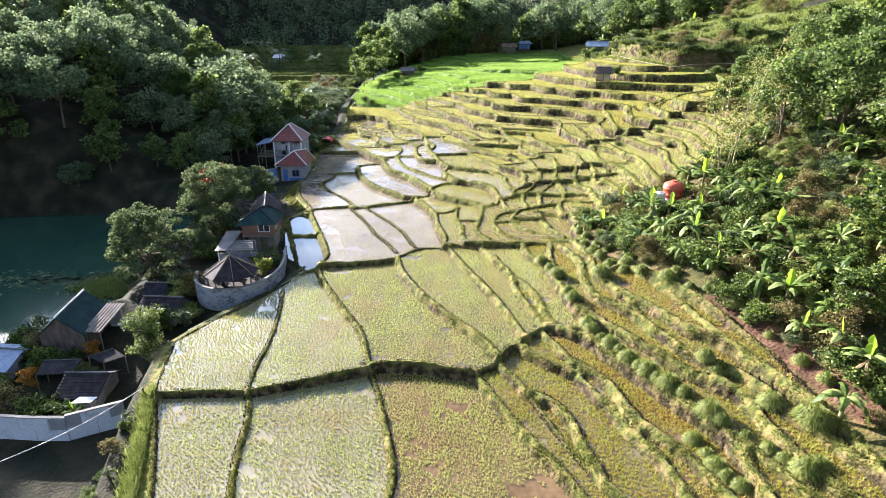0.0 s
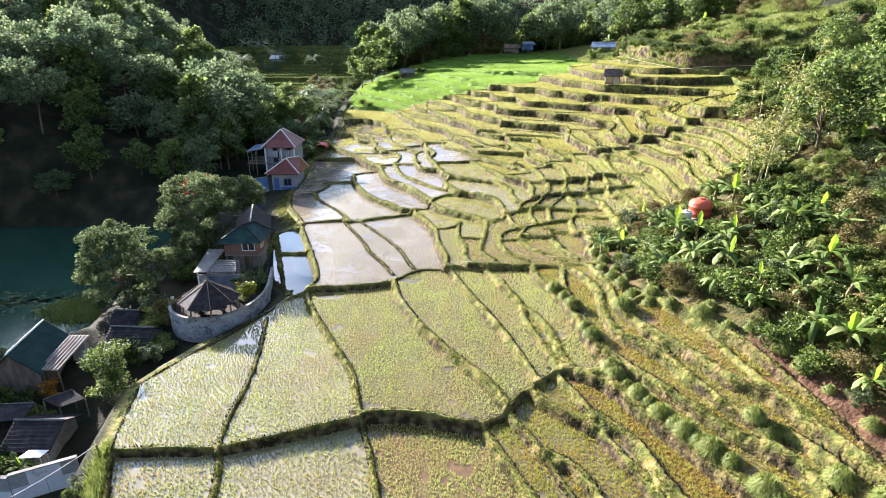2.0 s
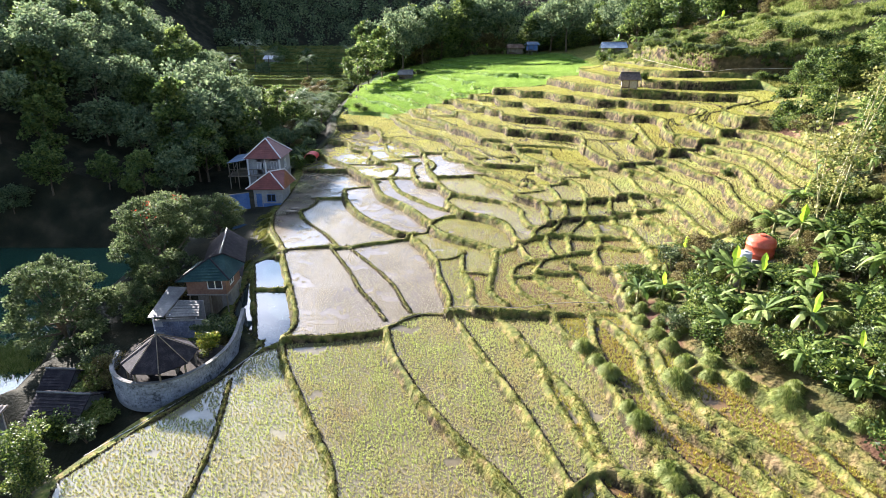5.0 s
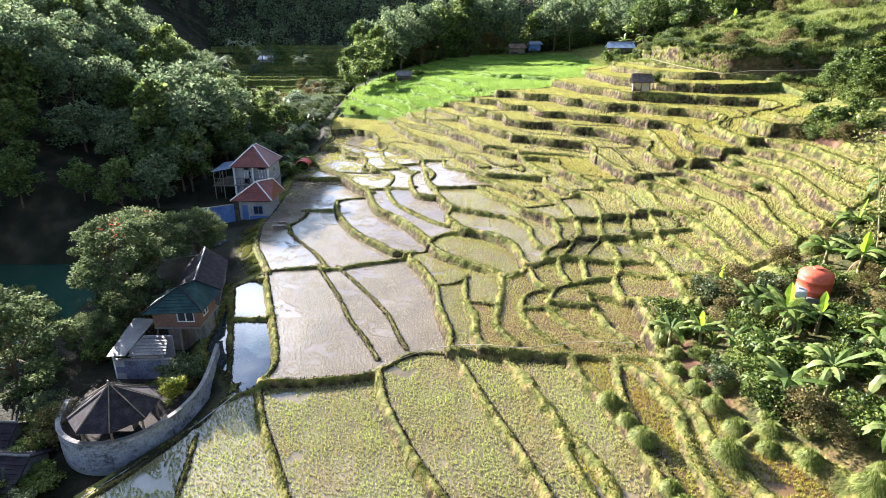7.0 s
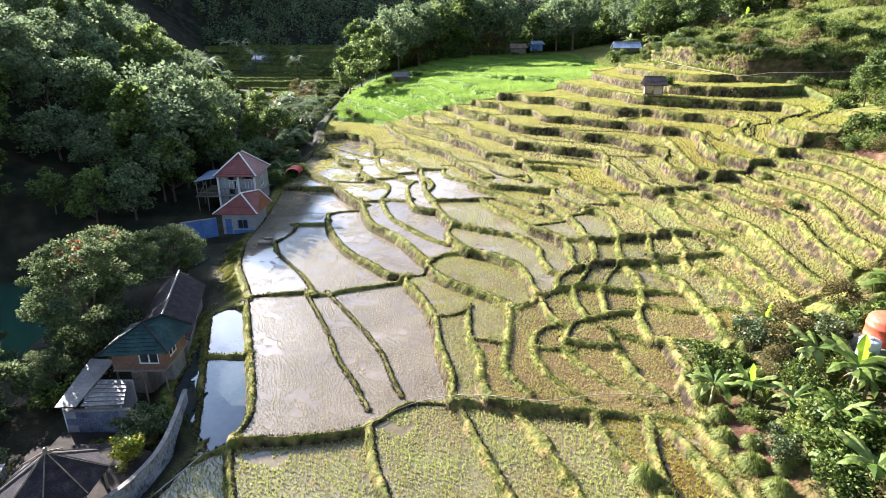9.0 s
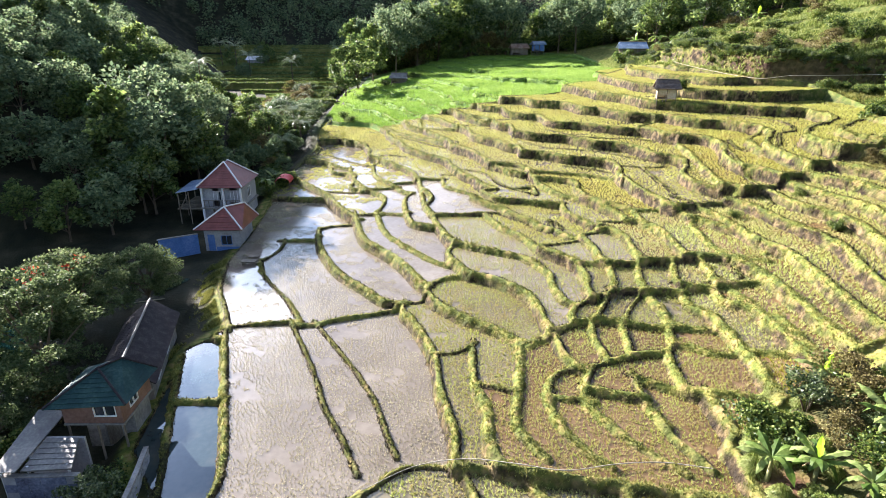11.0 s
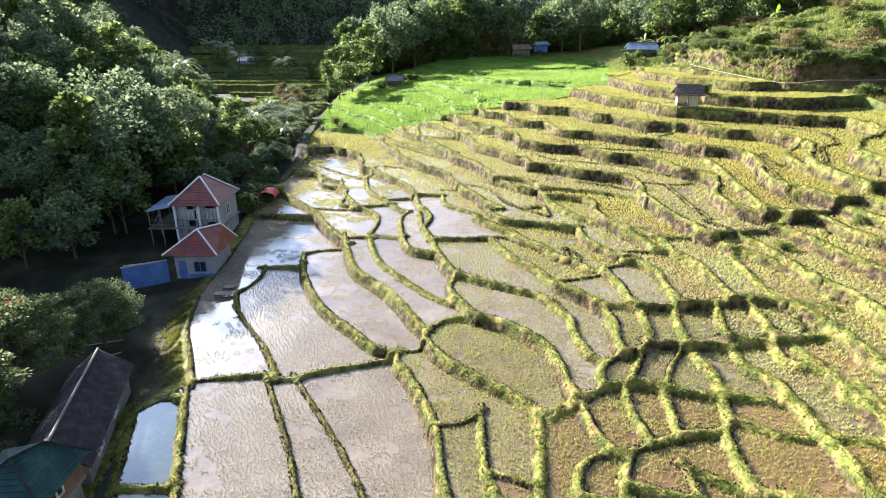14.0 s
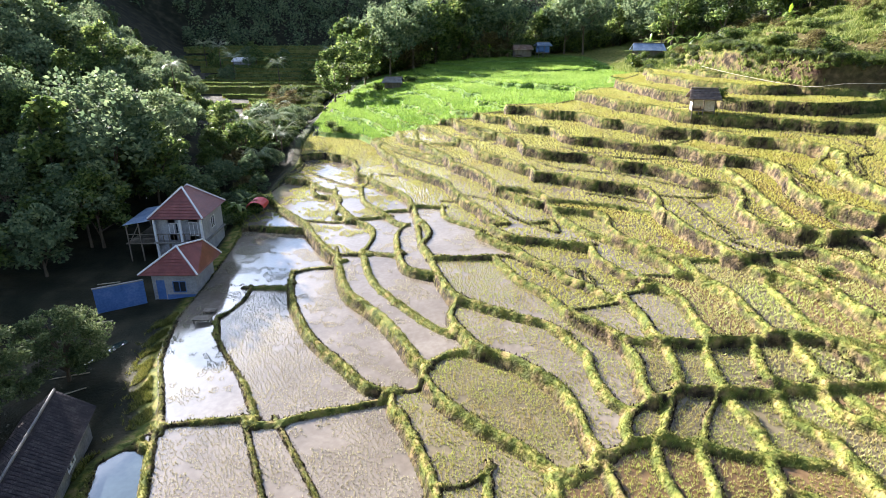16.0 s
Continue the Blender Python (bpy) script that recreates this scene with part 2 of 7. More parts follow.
# ---- helpers for building ----
def mesh_from(name, verts, faces, mat):
    me = bpy.data.meshes.new(name)
    me.from_pydata([tuple(map(float, v)) for v in verts], [], [tuple(map(int, f)) for f in faces])
    me.materials.append(mat)
    return me


def mesh_np(name, verts, faces, mat):
    """A mesh from an (n, 3) array of places and an (m, k) array of faces."""
    me = bpy.data.meshes.new(name)
    verts, faces = np.asarray(verts, np.float32), np.asarray(faces, np.int32)
    m, k = faces.shape
    me.vertices.add(len(verts))
    me.vertices.foreach_set("co", verts.ravel())
    me.loops.add(m * k)
    me.loops.foreach_set("vertex_index", faces.ravel())
    me.polygons.add(m)
    me.polygons.foreach_set("loop_start", np.arange(0, m * k, k, dtype=np.int32))
    me.update(calc_edges=True)
    me.materials.append(mat)
    return me


def child(name, me, parent, label="", m=None):
    ob = new(name, me)
    ob.parent = parent
    if m is not None:
        ob.matrix_local = m
    return tagged(ob, label=label)


def part(name, bm, mat, parent, label="", smooth=False):
    me = bpy.data.meshes.new(name)
    bmesh.ops.recalc_face_normals(bm, faces=bm.faces)
    for f in bm.faces:
        f.smooth = smooth
    bm.to_mesh(me)
    bm.free()
    me.materials.append(mat)
    return child(name, me, parent, label)


def thing(name, label, category, group="", kind="", at=None):
    ob = new(name)
    ob.empty_display_size = 0.3
    if at is not None:
        ob.matrix_world = at
    return tagged(ob, label, category, group, kind)


def box(bm, x0, x1, y0, y1, z0, z1, bevel=0.0, m=None):
    made = bmesh.ops.create_cube(bm, size=1, matrix=Matrix.Translation(((x0 + x1) / 2, (y0 + y1) / 2, (z0 + z1) / 2)) @ Matrix.Diagonal((x1 - x0, y1 - y0, z1 - z0, 1)))
    vs = made["verts"]
    if m is not None:
        bmesh.ops.transform(bm, matrix=m, verts=vs)
    if bevel:
        bmesh.ops.bevel(bm, geom=list({e for v in vs for e in v.link_edges}), offset=bevel, segments=1, affect="EDGES")
    return bm


def tube(bm, a, b, r0, r1=None, seg=8):
    a, b = Vector(a), Vector(b)
    r1 = r0 if r1 is None else r1
    d = b - a
    m = Matrix.Translation((a + b) / 2) @ d.to_track_quat("Z", "Y").to_matrix().to_4x4()
    bmesh.ops.create_cone(bm, cap_ends=True, segments=seg, radius1=r0, radius2=r1, depth=d.length, matrix=m)
    return bm


def slab(bm, corners, thick):
    """A flat plate under four corners (given anticlockwise from above), with thickness."""
    up = [bm.verts.new(c) for c in corners]
    nrm = (Vector(corners[1]) - Vector(corners[0])).cross(Vector(corners[2]) - Vector(corners[1])).normalized()
    if nrm.z < 0:
        nrm = -nrm
    dn = [bm.verts.new(Vector(c) - nrm * thick) for c in corners]
    k = len(up)
    bm.faces.new(up)
    bm.faces.new(dn[::-1])
    for i in range(k):
        bm.faces.new((up[i], dn[i], dn[(i + 1) % k], up[(i + 1) % k]))
    return bm


# ---- the lie of the land ----
BASE_X0, BASE_DX = -24.0, 10.5
BASE_Y = np.array([16, 28, 40, 52, 64, 75, 87, 100, 116, 138, 170, 215.0])
BASE = np.array([
    [-4.0, -3.4, -3.2, -2.0, 0.8, 5.2, 9.6, 13.6],
    [-3.0, -2.6, -2.9, -1.9, 1.6, 6.5, 11.3, 15.1],
    [-2.4, -2.0, -1.8, -0.1, 4.0, 8.0, 12.5, 16.3],
    [-2.3, -2.2, -0.9, 0.8, 4.2, 8.2, 12.8, 16.5],
    [-2.2, -1.5, -0.3, 1.7, 3.5, 8.0, 12.5, 16.0],
    [-2.2, -1.0, -0.4, 2.8, 4.6, 7.4, 11.9, 15.0],
    [-2.1, -0.7, 1.7, 3.0, 5.7, 8.5, 12.4, 14.1],
    [-1.5, 0.4, 2.3, 4.6, 6.1, 8.9, 11.1, 12.5],
    [-0.0, 1.7, 3.5, 6.5, 8.8, 11.3, 13.8, 14.6],
    [2.8, 3.2, 6.4, 9.3, 10.5, 12.4, 15.3, 17.0],
    [4.6, 7.0, 9.1, 10.7, 11.6, 12.5, 13.0, 16.2],
    [7.0, 9.4, 11.7, 12.9, 13.8, 14.5, 15.5, 16.8],
])


def cubic(u):
    return np.stack([-0.5 * u + u * u - 0.5 * u ** 3, 1 - 2.5 * u * u + 1.5 * u ** 3, 0.5 * u + 2 * u * u - 1.5 * u ** 3, -0.5 * u * u + 0.5 * u ** 3], -1)


def base(x, y):
    """The smooth slope under the terraces."""
    ny, nx = BASE.shape
    u = np.clip((x - BASE_X0) / BASE_DX, 0, nx - 1.001)
    v = np.clip(np.interp(y, BASE_Y, np.arange(float(ny))), 0, ny - 1.001)
    i, j = np.floor(u).astype(int), np.floor(v).astype(int)
    a, b, s = cubic(u - i), cubic(v - j), 0
    for m in range(4):
        for k in range(4):
            s = s + b[..., m] * a[..., k] * BASE[np.clip(j + m - 1, 0, ny - 1), np.clip(i + k - 1, 0, nx - 1)]
    return s


def step(a, b, x):
    t = np.clip((x - a) / (b - a), 0, 1)
    return t * t * (3 - 2 * t)


def lumps(x, y, size, seed=0):
    """Smooth random relief between -1 and 1."""
    r = np.random.RandomState(seed)
    s = np.zeros(np.shape(x))
    for k in range(6):
        a, f, p = r.uniform(0, 2 * np.pi), r.uniform(0.6, 1.8) / size, r.uniform(0, 2 * np.pi)
        s = s + np.sin((x * np.cos(a) + y * np.sin(a)) * f * 2 * np.pi + p)
    return s / 3.5


RISE_X, RISE_Y = [90, 62, 52, 45, 41.5, 39.5, 38, 37], [104, 110, 113.5, 117.5, 126, 134, 146, 160]


def rise_over(x, y):
    """How far a place lies behind the foot of the cut bank above the top terraces."""
    foot = np.interp(y, RISE_Y, RISE_X)
    lean = (np.interp(y + 1.5, RISE_Y, RISE_X) - np.interp(y - 1.5, RISE_Y, RISE_X)) / 3
    return (x - foot) / np.sqrt(1 + lean * lean) + 0.25 * np.sin(y * 0.5 + x * 0.4)


def land(x, y):
    """Height of the natural ground: terraced slope, village hollow with the pond, wooded hills."""
    x, y = np.asarray(x, float), np.asarray(y, float)
    z = base(x, y)
    # the slope goes on uphill to the right, and beyond the far fields
    z = z + np.maximum(0, x - 49.5 - 6 * step(98, 110, y) * step(152, 138, y)) * (0.3 + 0.1 * lumps(x, y, 60, 3)) + np.maximum(0, y - 216) * 0.03
    # two cut banks above the top terraces
    over = rise_over(x, y)
    z = z + step(104, 108, y) * step(152, 138, y) * (2.9 * step(0.1, 1.1, over) + 1.1 * step(10.8, 12.2, over))
    # hollow of the village
    floor_ = np.interp(y, [20, 36, 44, 50, 62, 80, 100, 118, 140, 215], [-6.5, -6.2, -5.0, -3.2, -3.1, -2.5, -1.9, -0.6, 2.0, 6.0]) + np.maximum(0, y - 215) * 0.035
    rim = np.interp(y, [18, 33, 40, 46, 51, 55, 60, 73, 88, 112, 131, 145], [-17.5, -21.2, -22.3, -19.6, -16.2, -15.5, -19.2, -21, -23.6, -24.6, -22.5, -25])
    w = step(0.0, 1.6, rim - x)
    z = z * (1 - w) + floor_ * w
    shore = np.interp(y, [48.5, 51, 57, 62], [-33, -30.5, -31, -33])
    pond = step(0, 6, shore - x) * step(42, 50, y) * step(94, 86, y)
    z = z - pond * (z + 8.0)
    # wooded hill behind the pond and along the left of the valley
    foot = np.interp(y, [0, 60, 84, 96, 130, 150, 170, 200, 260, 330, 420], [90, 88, 74, 42, 38, 41, 50, 66, 104, 115, 90])
    up = np.maximum(0, -x - foot)
    back = step(190, 250, y)
    z = z + np.minimum(up * (0.4 + 0.42 * back + 0.07 * lumps(x, y, 50, 1)), 21 + 34 * back + 3 * lumps(x, y, 90, 2))
    # wooded ridge that closes the valley
    far = np.maximum(0, y - 338 + 1.25 * np.clip(x + 12, 0, 62))
    z = z + np.minimum(far * 0.55, 70 + 10 * lumps(x, y, 120, 5)) + np.where(far > 0, 2.0 * lumps(x, y, 30, 6) * step(0, 30, far), 0)
    return z


# ---- terraces: the plan of the bunds, in metres ----
RES, GX, GY, NX, NY = 0.125, -26.0, 0.0, 611, 1728
RX, RY = np.meshgrid(GX + RES * (np.arange(NX) + 0.5), GY + RES * (np.arange(NY) + 0.5))
DIST = np.full((NY, NX), 9.0)


def bund(*pts):
    """An earth bund along a smooth line through the places given: notes how far each cell lies from it."""
    p = [np.array(q, float) for q in pts]
    p = [p[0] - 0.45 * (p[1] - p[0]) / max(0.1, np.linalg.norm(p[1] - p[0]))] + p[1:-1] + [p[-1] + 0.45 * (p[-1] - p[-2]) / max(0.1, np.linalg.norm(p[-1] - p[-2]))]
    q = [2 * p[0] - p[1]] + p + [2 * p[-1] - p[-2]]
    line = []
    for i in range(1, len(q) - 2):
        k = max(2, int(np.linalg.norm(q[i + 1] - q[i]) / 0.5))
        for u in np.arange(k) / k:
            c = cubic(np.array(u))
            line.append(c[0] * q[i - 1] + c[1] * q[i] + c[2] * q[i + 1] + c[3] * q[i + 2])
    line.append(q[-2])
    for a, b in zip(line, line[1:]):
        lo, hi = np.minimum(a, b) - 2.2, np.maximum(a, b) + 2.2
        i0, i1 = [int(np.clip((v - GX) / RES, 0, NX)) for v in (lo[0], hi[0])]
        j0, j1 = [int(np.clip((v - GY) / RES, 0, NY)) for v in (lo[1], hi[1])]
        if i0 >= i1 or j0 >= j1:
            continue
        X, Y = RX[j0:j1, i0:i1], RY[j0:j1, i0:i1]
        d = b - a
        t = np.clip(((X - a[0]) * d[0] + (Y - a[1]) * d[1]) / max(1e-6, d @ d), 0, 1)
        np.minimum(DIST[j0:j1, i0:i1], np.hypot(X - a[0] - t * d[0], Y - a[1] - t * d[1]), out=DIST[j0:j1, i0:i1])


bund((-19.9, 33.5), (-16.8, 33.6), (-13.5, 33.7), (-9.8, 34.9), (-5.4, 36.5))
bund((-13.5, 33.7), (-12.8, 31.3), (-12.4, 28.2), (-12, 26), (-11.6, 24.4), (-9.9, 17.6))
bund((-5.4, 36.5), (-4.7, 34.5), (-3.8, 31.1), (-3.1, 28.1), (-2.8, 25.9), (-2.9, 24.6), (-3.5, 17.6))
bund((-19.9, 33.5), (-18.2, 29.9), (-16.4, 25.7), (-15.9, 24.4), (-13.2, 18))
bund((-5.5, 36.9), (-1.8, 36.5), (0.6, 35.7), (2.4, 35.3), (4.1, 36.2), (4.9, 37.4), (6, 37.9), (7.6, 38.9))
bund((2.4, 35.1), (3.3, 33.1), (4.2, 30.7), (5.6, 27.8), (6.8, 25.4), (7.4, 23.6), (9.8, 17))
bund((4.1, 35.9), (5.5, 32.7), (6.4, 30), (7.4, 27), (8.4, 24.6), (9.2, 23.2), (12.5, 17))
bund((7.5, 38.4), (8.6, 35.4), (9.5, 32.1), (10.4, 30.1), (11.5, 28), (12.9, 25.7), (13.7, 23.4), (14.3, 21.7), (16.5, 15.1))
bund((9.1, 48.7), (9.6, 44.5), (10, 40.5), (10.6, 37.6), (11, 35.1), (12.1, 32.7), (13.3, 30.8), (14.1, 29.3), (14.9, 27.1), (15.9, 24.7), (16.7, 22.9), (17.2, 21.1), (19.3, 14.4))
bund((12.8, 43.5), (13.7, 38.8), (14.8, 34.5), (16.2, 31), (17, 28.7), (18.1, 26.8), (19.3, 24.5), (19.7, 22.9), (21.5, 16.1))
bund((14.7, 44), (16.5, 38.8), (17.5, 34.1), (18.6, 30), (19.4, 27.2), (20.1, 24.9), (20.5, 22.5), (21.7, 15.6))
bund((16.1, 44.4), (16.9, 40.1), (18.1, 36.8), (19.7, 32.7), (20.9, 29.2), (21.5, 26), (21.8, 23.8), (22.5, 16.8))
bund((-13, 54.8), (-8.3, 54.7), (-4.6, 55.4), (-2.6, 56.9), (0.1, 56.7), (3.8, 55.3), (6.6, 54.3), (10.5, 52.8), (12.4, 51.5))
bund((-21.7, 40.2), (-20.6, 42.9), (-18.3, 46.1), (-16.3, 49.8), (-15, 53.4), (-13, 54.8))
bund((-15.2, 49.7), (-14.2, 44.1), (-13.8, 40.1), (-13.8, 36.9), (-13.5, 33.7))
bund((-12.6, 54.3), (-11.5, 51.2), (-8.6, 45.3), (-6.6, 41.3), (-5.5, 37.1))
bund((-4.6, 55.1), (-3.8, 51.6), (-1.7, 46.6), (0.7, 42.4), (2.9, 39.1), (4.1, 36.2))
bund((0.6, 56.2), (2, 51.8), (3.8, 46.7), (5.1, 42.4), (5.9, 39), (6.2, 38.1))
bund((3.9, 54.6), (6, 48.8), (6.3, 45.5), (7.2, 41.2), (7.6, 38.9))
bund((7.6, 38.9), (9.1, 38.1), (10.4, 37.4))
bund((10.5, 52.6), (9.9, 48.7), (10.2, 44), (10.7, 40.1), (11.6, 37.7))
bund((-21.7, 40.2), (-20.8, 36.7), (-19.9, 33.5))
bund((-15, 54.9), (-16.6, 60.1), (-19, 67.7), (-20.5, 72.9), (-20.9, 77.6), (-22.9, 82.8))
bund((-12.6, 54.7), (-12.2, 56.6), (-12.9, 59.7), (-14.2, 63.5), (-15.8, 68.1), (-17.9, 74), (-20.4, 79.7))
bund((-20.3, 72.5), (-17.5, 72.1))
bund((-17.5, 64.6), (-14.7, 64.4))
bund((-12.4, 73.8), (-9.3, 66.8), (-7.8, 62.8), (-6.3, 59.9), (-5.1, 57.2))
bund((-10.5, 73.7), (-7.1, 67.9), (-4.8, 63.4), (-3.7, 60), (-3.1, 58.4))
bund((-2.8, 72.9), (-1.7, 69.9), (-0.9, 67.1), (-0.5, 63.1), (0.3, 58.8), (0.2, 56.8))
bund((-2.8, 72.9), (-3.5, 74.1), (-3.5, 75.4))
bund((-1, 67.1), (0.4, 67), (1.6, 67.8))
bund((1.7, 67.9), (1.6, 63.2), (2.1, 60), (2, 57.7), (2.4, 56.4))
bund((4.7, 66.4), (4.3, 63.1), (3.6, 59.6), (3.7, 57.9), (4.6, 56.2))
bund((2.2, 62.4), (3.4, 61.7))
bund((7.1, 66.7), (4.9, 66.4))
bund((6, 62), (5.6, 60.4), (5.8, 58.3), (6.7, 56.2), (7.4, 55.3))
bund((6, 62), (6.6, 62.8), (7.9, 63), (8.7, 62.8), (11.1, 63.6), (13, 63.5))
bund((8.6, 62.6), (7.6, 60.2), (8.2, 58.2), (9.2, 56.3), (10.6, 54.4))
bund((5.9, 60.7), (7.6, 60))
bund((10.7, 61.6), (10.6, 59.6), (10.9, 58), (11.2, 56.3), (11.9, 54.5))
bund((7.9, 61), (9.4, 60.2), (10.4, 59.7))
bund((10.7, 61.6), (12.4, 60.2), (13.9, 59), (16.4, 57.8))
bund((13.8, 59.1), (13.7, 56.8), (13.8, 55.3))
bund((7.1, 66.7), (7.3, 64.6), (7.9, 63))
bund((9.7, 67.4), (9.5, 65.7), (9.7, 63.8))
bund((11.5, 67), (11.4, 64.8), (11.1, 63.6))
bund((14.4, 66.8), (14.1, 64.6), (13.3, 63), (13, 60.2))
bund((14.2, 64.1), (15.9, 62.5), (17.3, 62), (19.2, 60.7))
bund((17, 66.3), (17.2, 63.3), (17.1, 60.3), (16.5, 57.7))
bund((20.2, 64.2), (20, 60.4), (20, 58.9))
bund((-10.6, 97.9), (-9.5, 92.6), (-8.2, 88.3), (-6.5, 85.8), (-4.8, 83.4), (-3.4, 80.6), (-2.3, 78.1), (-1.4, 76.8))
bund((-7.9, 96.1), (-6.4, 89.9), (-4.5, 86.3), (-2.2, 82.8), (-0.8, 81), (0, 80.3))
bund((-14.2, 94.6), (-12.9, 89), (-10.2, 82.9), (-7.3, 79), (-5.1, 76.1), (-3.4, 75.5), (-2, 75.3), (-1.3, 76.8))
bund((-17.9, 92.7), (-15.7, 92.5), (-13.8, 92))
bund((-14, 93.9), (-12.5, 94.5), (-9.7, 94.2))
bund((-9.9, 95.7), (-7.5, 95))
bund((-7.5, 95.6), (-4.1, 93.8))
bund((-18.7, 87.1), (-17.6, 90), (-17.7, 92.6))
bund((-18.7, 87.1), (-17.2, 83.2), (-14.4, 78.8), (-12.6, 75.4), (-11.7, 73.5))
bund((-22.2, 86.9), (-21, 81.7), (-18.9, 77.1), (-17.3, 73.4))
bund((-17.4, 73.7), (-15.3, 74), (-12, 74))
bund((-10.5, 73.5), (-8.2, 74.3), (-5.5, 74.8), (-3.8, 75.3))
bund((-11.7, 73.5), (-10.4, 73.4))
bund((-22.7, 117.7), (-19.7, 112.9), (-15.7, 107.1), (-13.3, 101.7), (-10.4, 96.3))
bund((-25.1, 108.3), (-22.6, 108.7), (-15.4, 106))
bund((-15.3, 106.9), (-11.6, 105.5), (-8.4, 105.1))
bund((-13.8, 117.2), (-12.4, 111.1), (-10, 105.7), (-7.8, 102.7), (-7.1, 99.8), (-7.5, 96.5))
bund((-8.7, 105.5), (-5.9, 104.8))
bund((-10.3, 116.6), (-9.3, 110.8), (-7.3, 107.2), (-5.1, 102.8), (-3.8, 101.3))
bund((-3.8, 101.3), (-4.6, 99.4), (-4.3, 94.9), (-3.4, 90.7), (-1.4, 89.1))
bund((-3.2, 106), (-2.6, 99.9), (-2.2, 95.3), (-1.2, 91.6))
bund((-6, 106.3), (-3.2, 105.9), (-0.1, 104.7))
bund((-19.2, 124.1), (-15.7, 118.2), (-13.6, 116.6))
bund((-22.5, 118.3), (-23.8, 123.6), (-21.5, 125.8), (-20.8, 128), (-21, 131.8))
bund((-19.8, 127.1), (-13.7, 119.8), (-10.3, 116.6), (-9.2, 119.8), (-6.1, 118.5))
bund((-0.1, 104.7), (0.2, 101.4), (2.3, 98.6), (4.3, 95.8))
bund((-0, 106.7), (2.1, 105.8), (4.9, 103.1), (6.4, 98), (8.3, 94.9))
bund((-6.8, 128.6), (-1.7, 121.1), (1.2, 117.1), (4.3, 110.7), (5.8, 105.9))
bund((-1.2, 91.6), (0.5, 91.3), (1.9, 91.1), (4.1, 90.8), (5.7, 90.2))
bund((5.7, 90.1), (7.6, 87.2), (9.9, 83.7), (11.3, 81.5), (11.9, 80.6))
bund((4.3, 95.8), (5.8, 93), (8.3, 91.8), (11.3, 90), (12, 89.8))
bund((4.3, 90.2), (5.6, 86), (7, 83.6), (8, 80.8), (8.3, 79.4), (9.5, 77.7), (10.5, 76), (10.7, 74.7), (10.8, 73.1), (10.3, 71.2), (10.4, 70.2))
bund((8.4, 79.6), (10.1, 79.9), (11.8, 80.4), (12.5, 80.9), (14.3, 81.2))
bund((12, 89.8), (12, 87.1), (12.9, 84.5), (13.9, 82.5), (14.5, 81.2), (15, 80.1), (15.3, 78.7), (15.1, 76.7), (15.3, 74.5))
bund((11.9, 80.5), (12.4, 77.8), (12.3, 75.5), (12.7, 74.2), (12.5, 72.7), (12.3, 71.3), (11.5, 70.4))
bund((-1.2, 91.6), (-0.7, 88.7), (0.1, 85.8), (0.8, 84.1), (2.7, 82.3), (4.2, 81.1), (6.4, 79.5), (7.5, 78.1))
bund((7, 78.6), (7.9, 76.7), (8.4, 75.2), (8.2, 73.7), (8.3, 72.1), (8.6, 70.7), (9.1, 70))
bund((0.8, 83.8), (0.3, 82.5), (0.4, 81.1), (1.3, 78.9), (2, 77.4))
bund((-1.3, 76.9), (-0.4, 77.7), (0.7, 78), (2, 77.4))
bund((2, 77.4), (3.6, 76.3), (5.1, 74.5), (6.1, 73), (6.5, 71.8), (6.7, 69.9), (6.8, 68.1), (7.1, 67.2))
bund((-1.3, 75.2), (-1.1, 74.6), (0, 72.8), (1.8, 70.6), (3.4, 69), (4.4, 67.7), (5.1, 66.5))
bund((5.1, 66.5), (6, 66.9), (7.1, 67.2), (8, 67.4), (8.6, 67.7), (8.7, 68.7), (9.3, 69.7), (10.4, 70.1), (11.5, 70.4))
bund((10.6, 75.9), (12.7, 74.8), (14.6, 74.4), (16.6, 74), (18.4, 73.8), (20.1, 72.9), (21.4, 72.1), (22.5, 70.9))
bund((12.4, 91.7), (14.2, 89), (16, 86.2), (17.4, 84.1), (19.5, 83.2))
bund((14, 82.7), (15.5, 82.4), (16.7, 82))
bund((17.4, 83.9), (17.4, 81.3), (18.1, 79.4), (18.3, 77.6), (18.2, 75.7), (18.2, 73.8))
bund((19.5, 83.2), (20.9, 80.9), (20.7, 78.7), (20.6, 76.1), (20.5, 73.7), (20.7, 72.6))
bund((21, 84.3), (22.2, 81.9), (23, 80), (23.2, 77.9), (23.3, 75.8), (23.2, 73.7), (23.3, 72.3))
bund((14.9, 74.3), (14.4, 72.4), (14.2, 70.6), (14.3, 69.1), (14.5, 68.2), (14.5, 67.1), (14.4, 66))
bund((17.4, 73.7), (16.8, 71.8), (16.5, 70.5), (16.4, 68.9), (16.3, 67.6), (16.9, 66.8), (17.2, 66), (17.2, 64.7))
bund((19.1, 72.7), (19.1, 71.1), (18.6, 69.5), (18.3, 68.2), (18.4, 67.2), (19, 66.6), (19.4, 66.2))
bund((20.6, 72.4), (20.7, 71), (20.5, 70.1))
bund((12, 71), (12.7, 70.6), (14.1, 70.4), (16.2, 69.7))
bund((16.5, 70.5), (17.3, 69.9), (18.4, 69.4))
bund((18.7, 69.8), (19.8, 69.1), (21.2, 68.9))
bund((13.6, 69.9), (12.5, 68.5), (11.8, 67.1))
bund((11.5, 70.3), (10.7, 68.7), (10, 67.8))
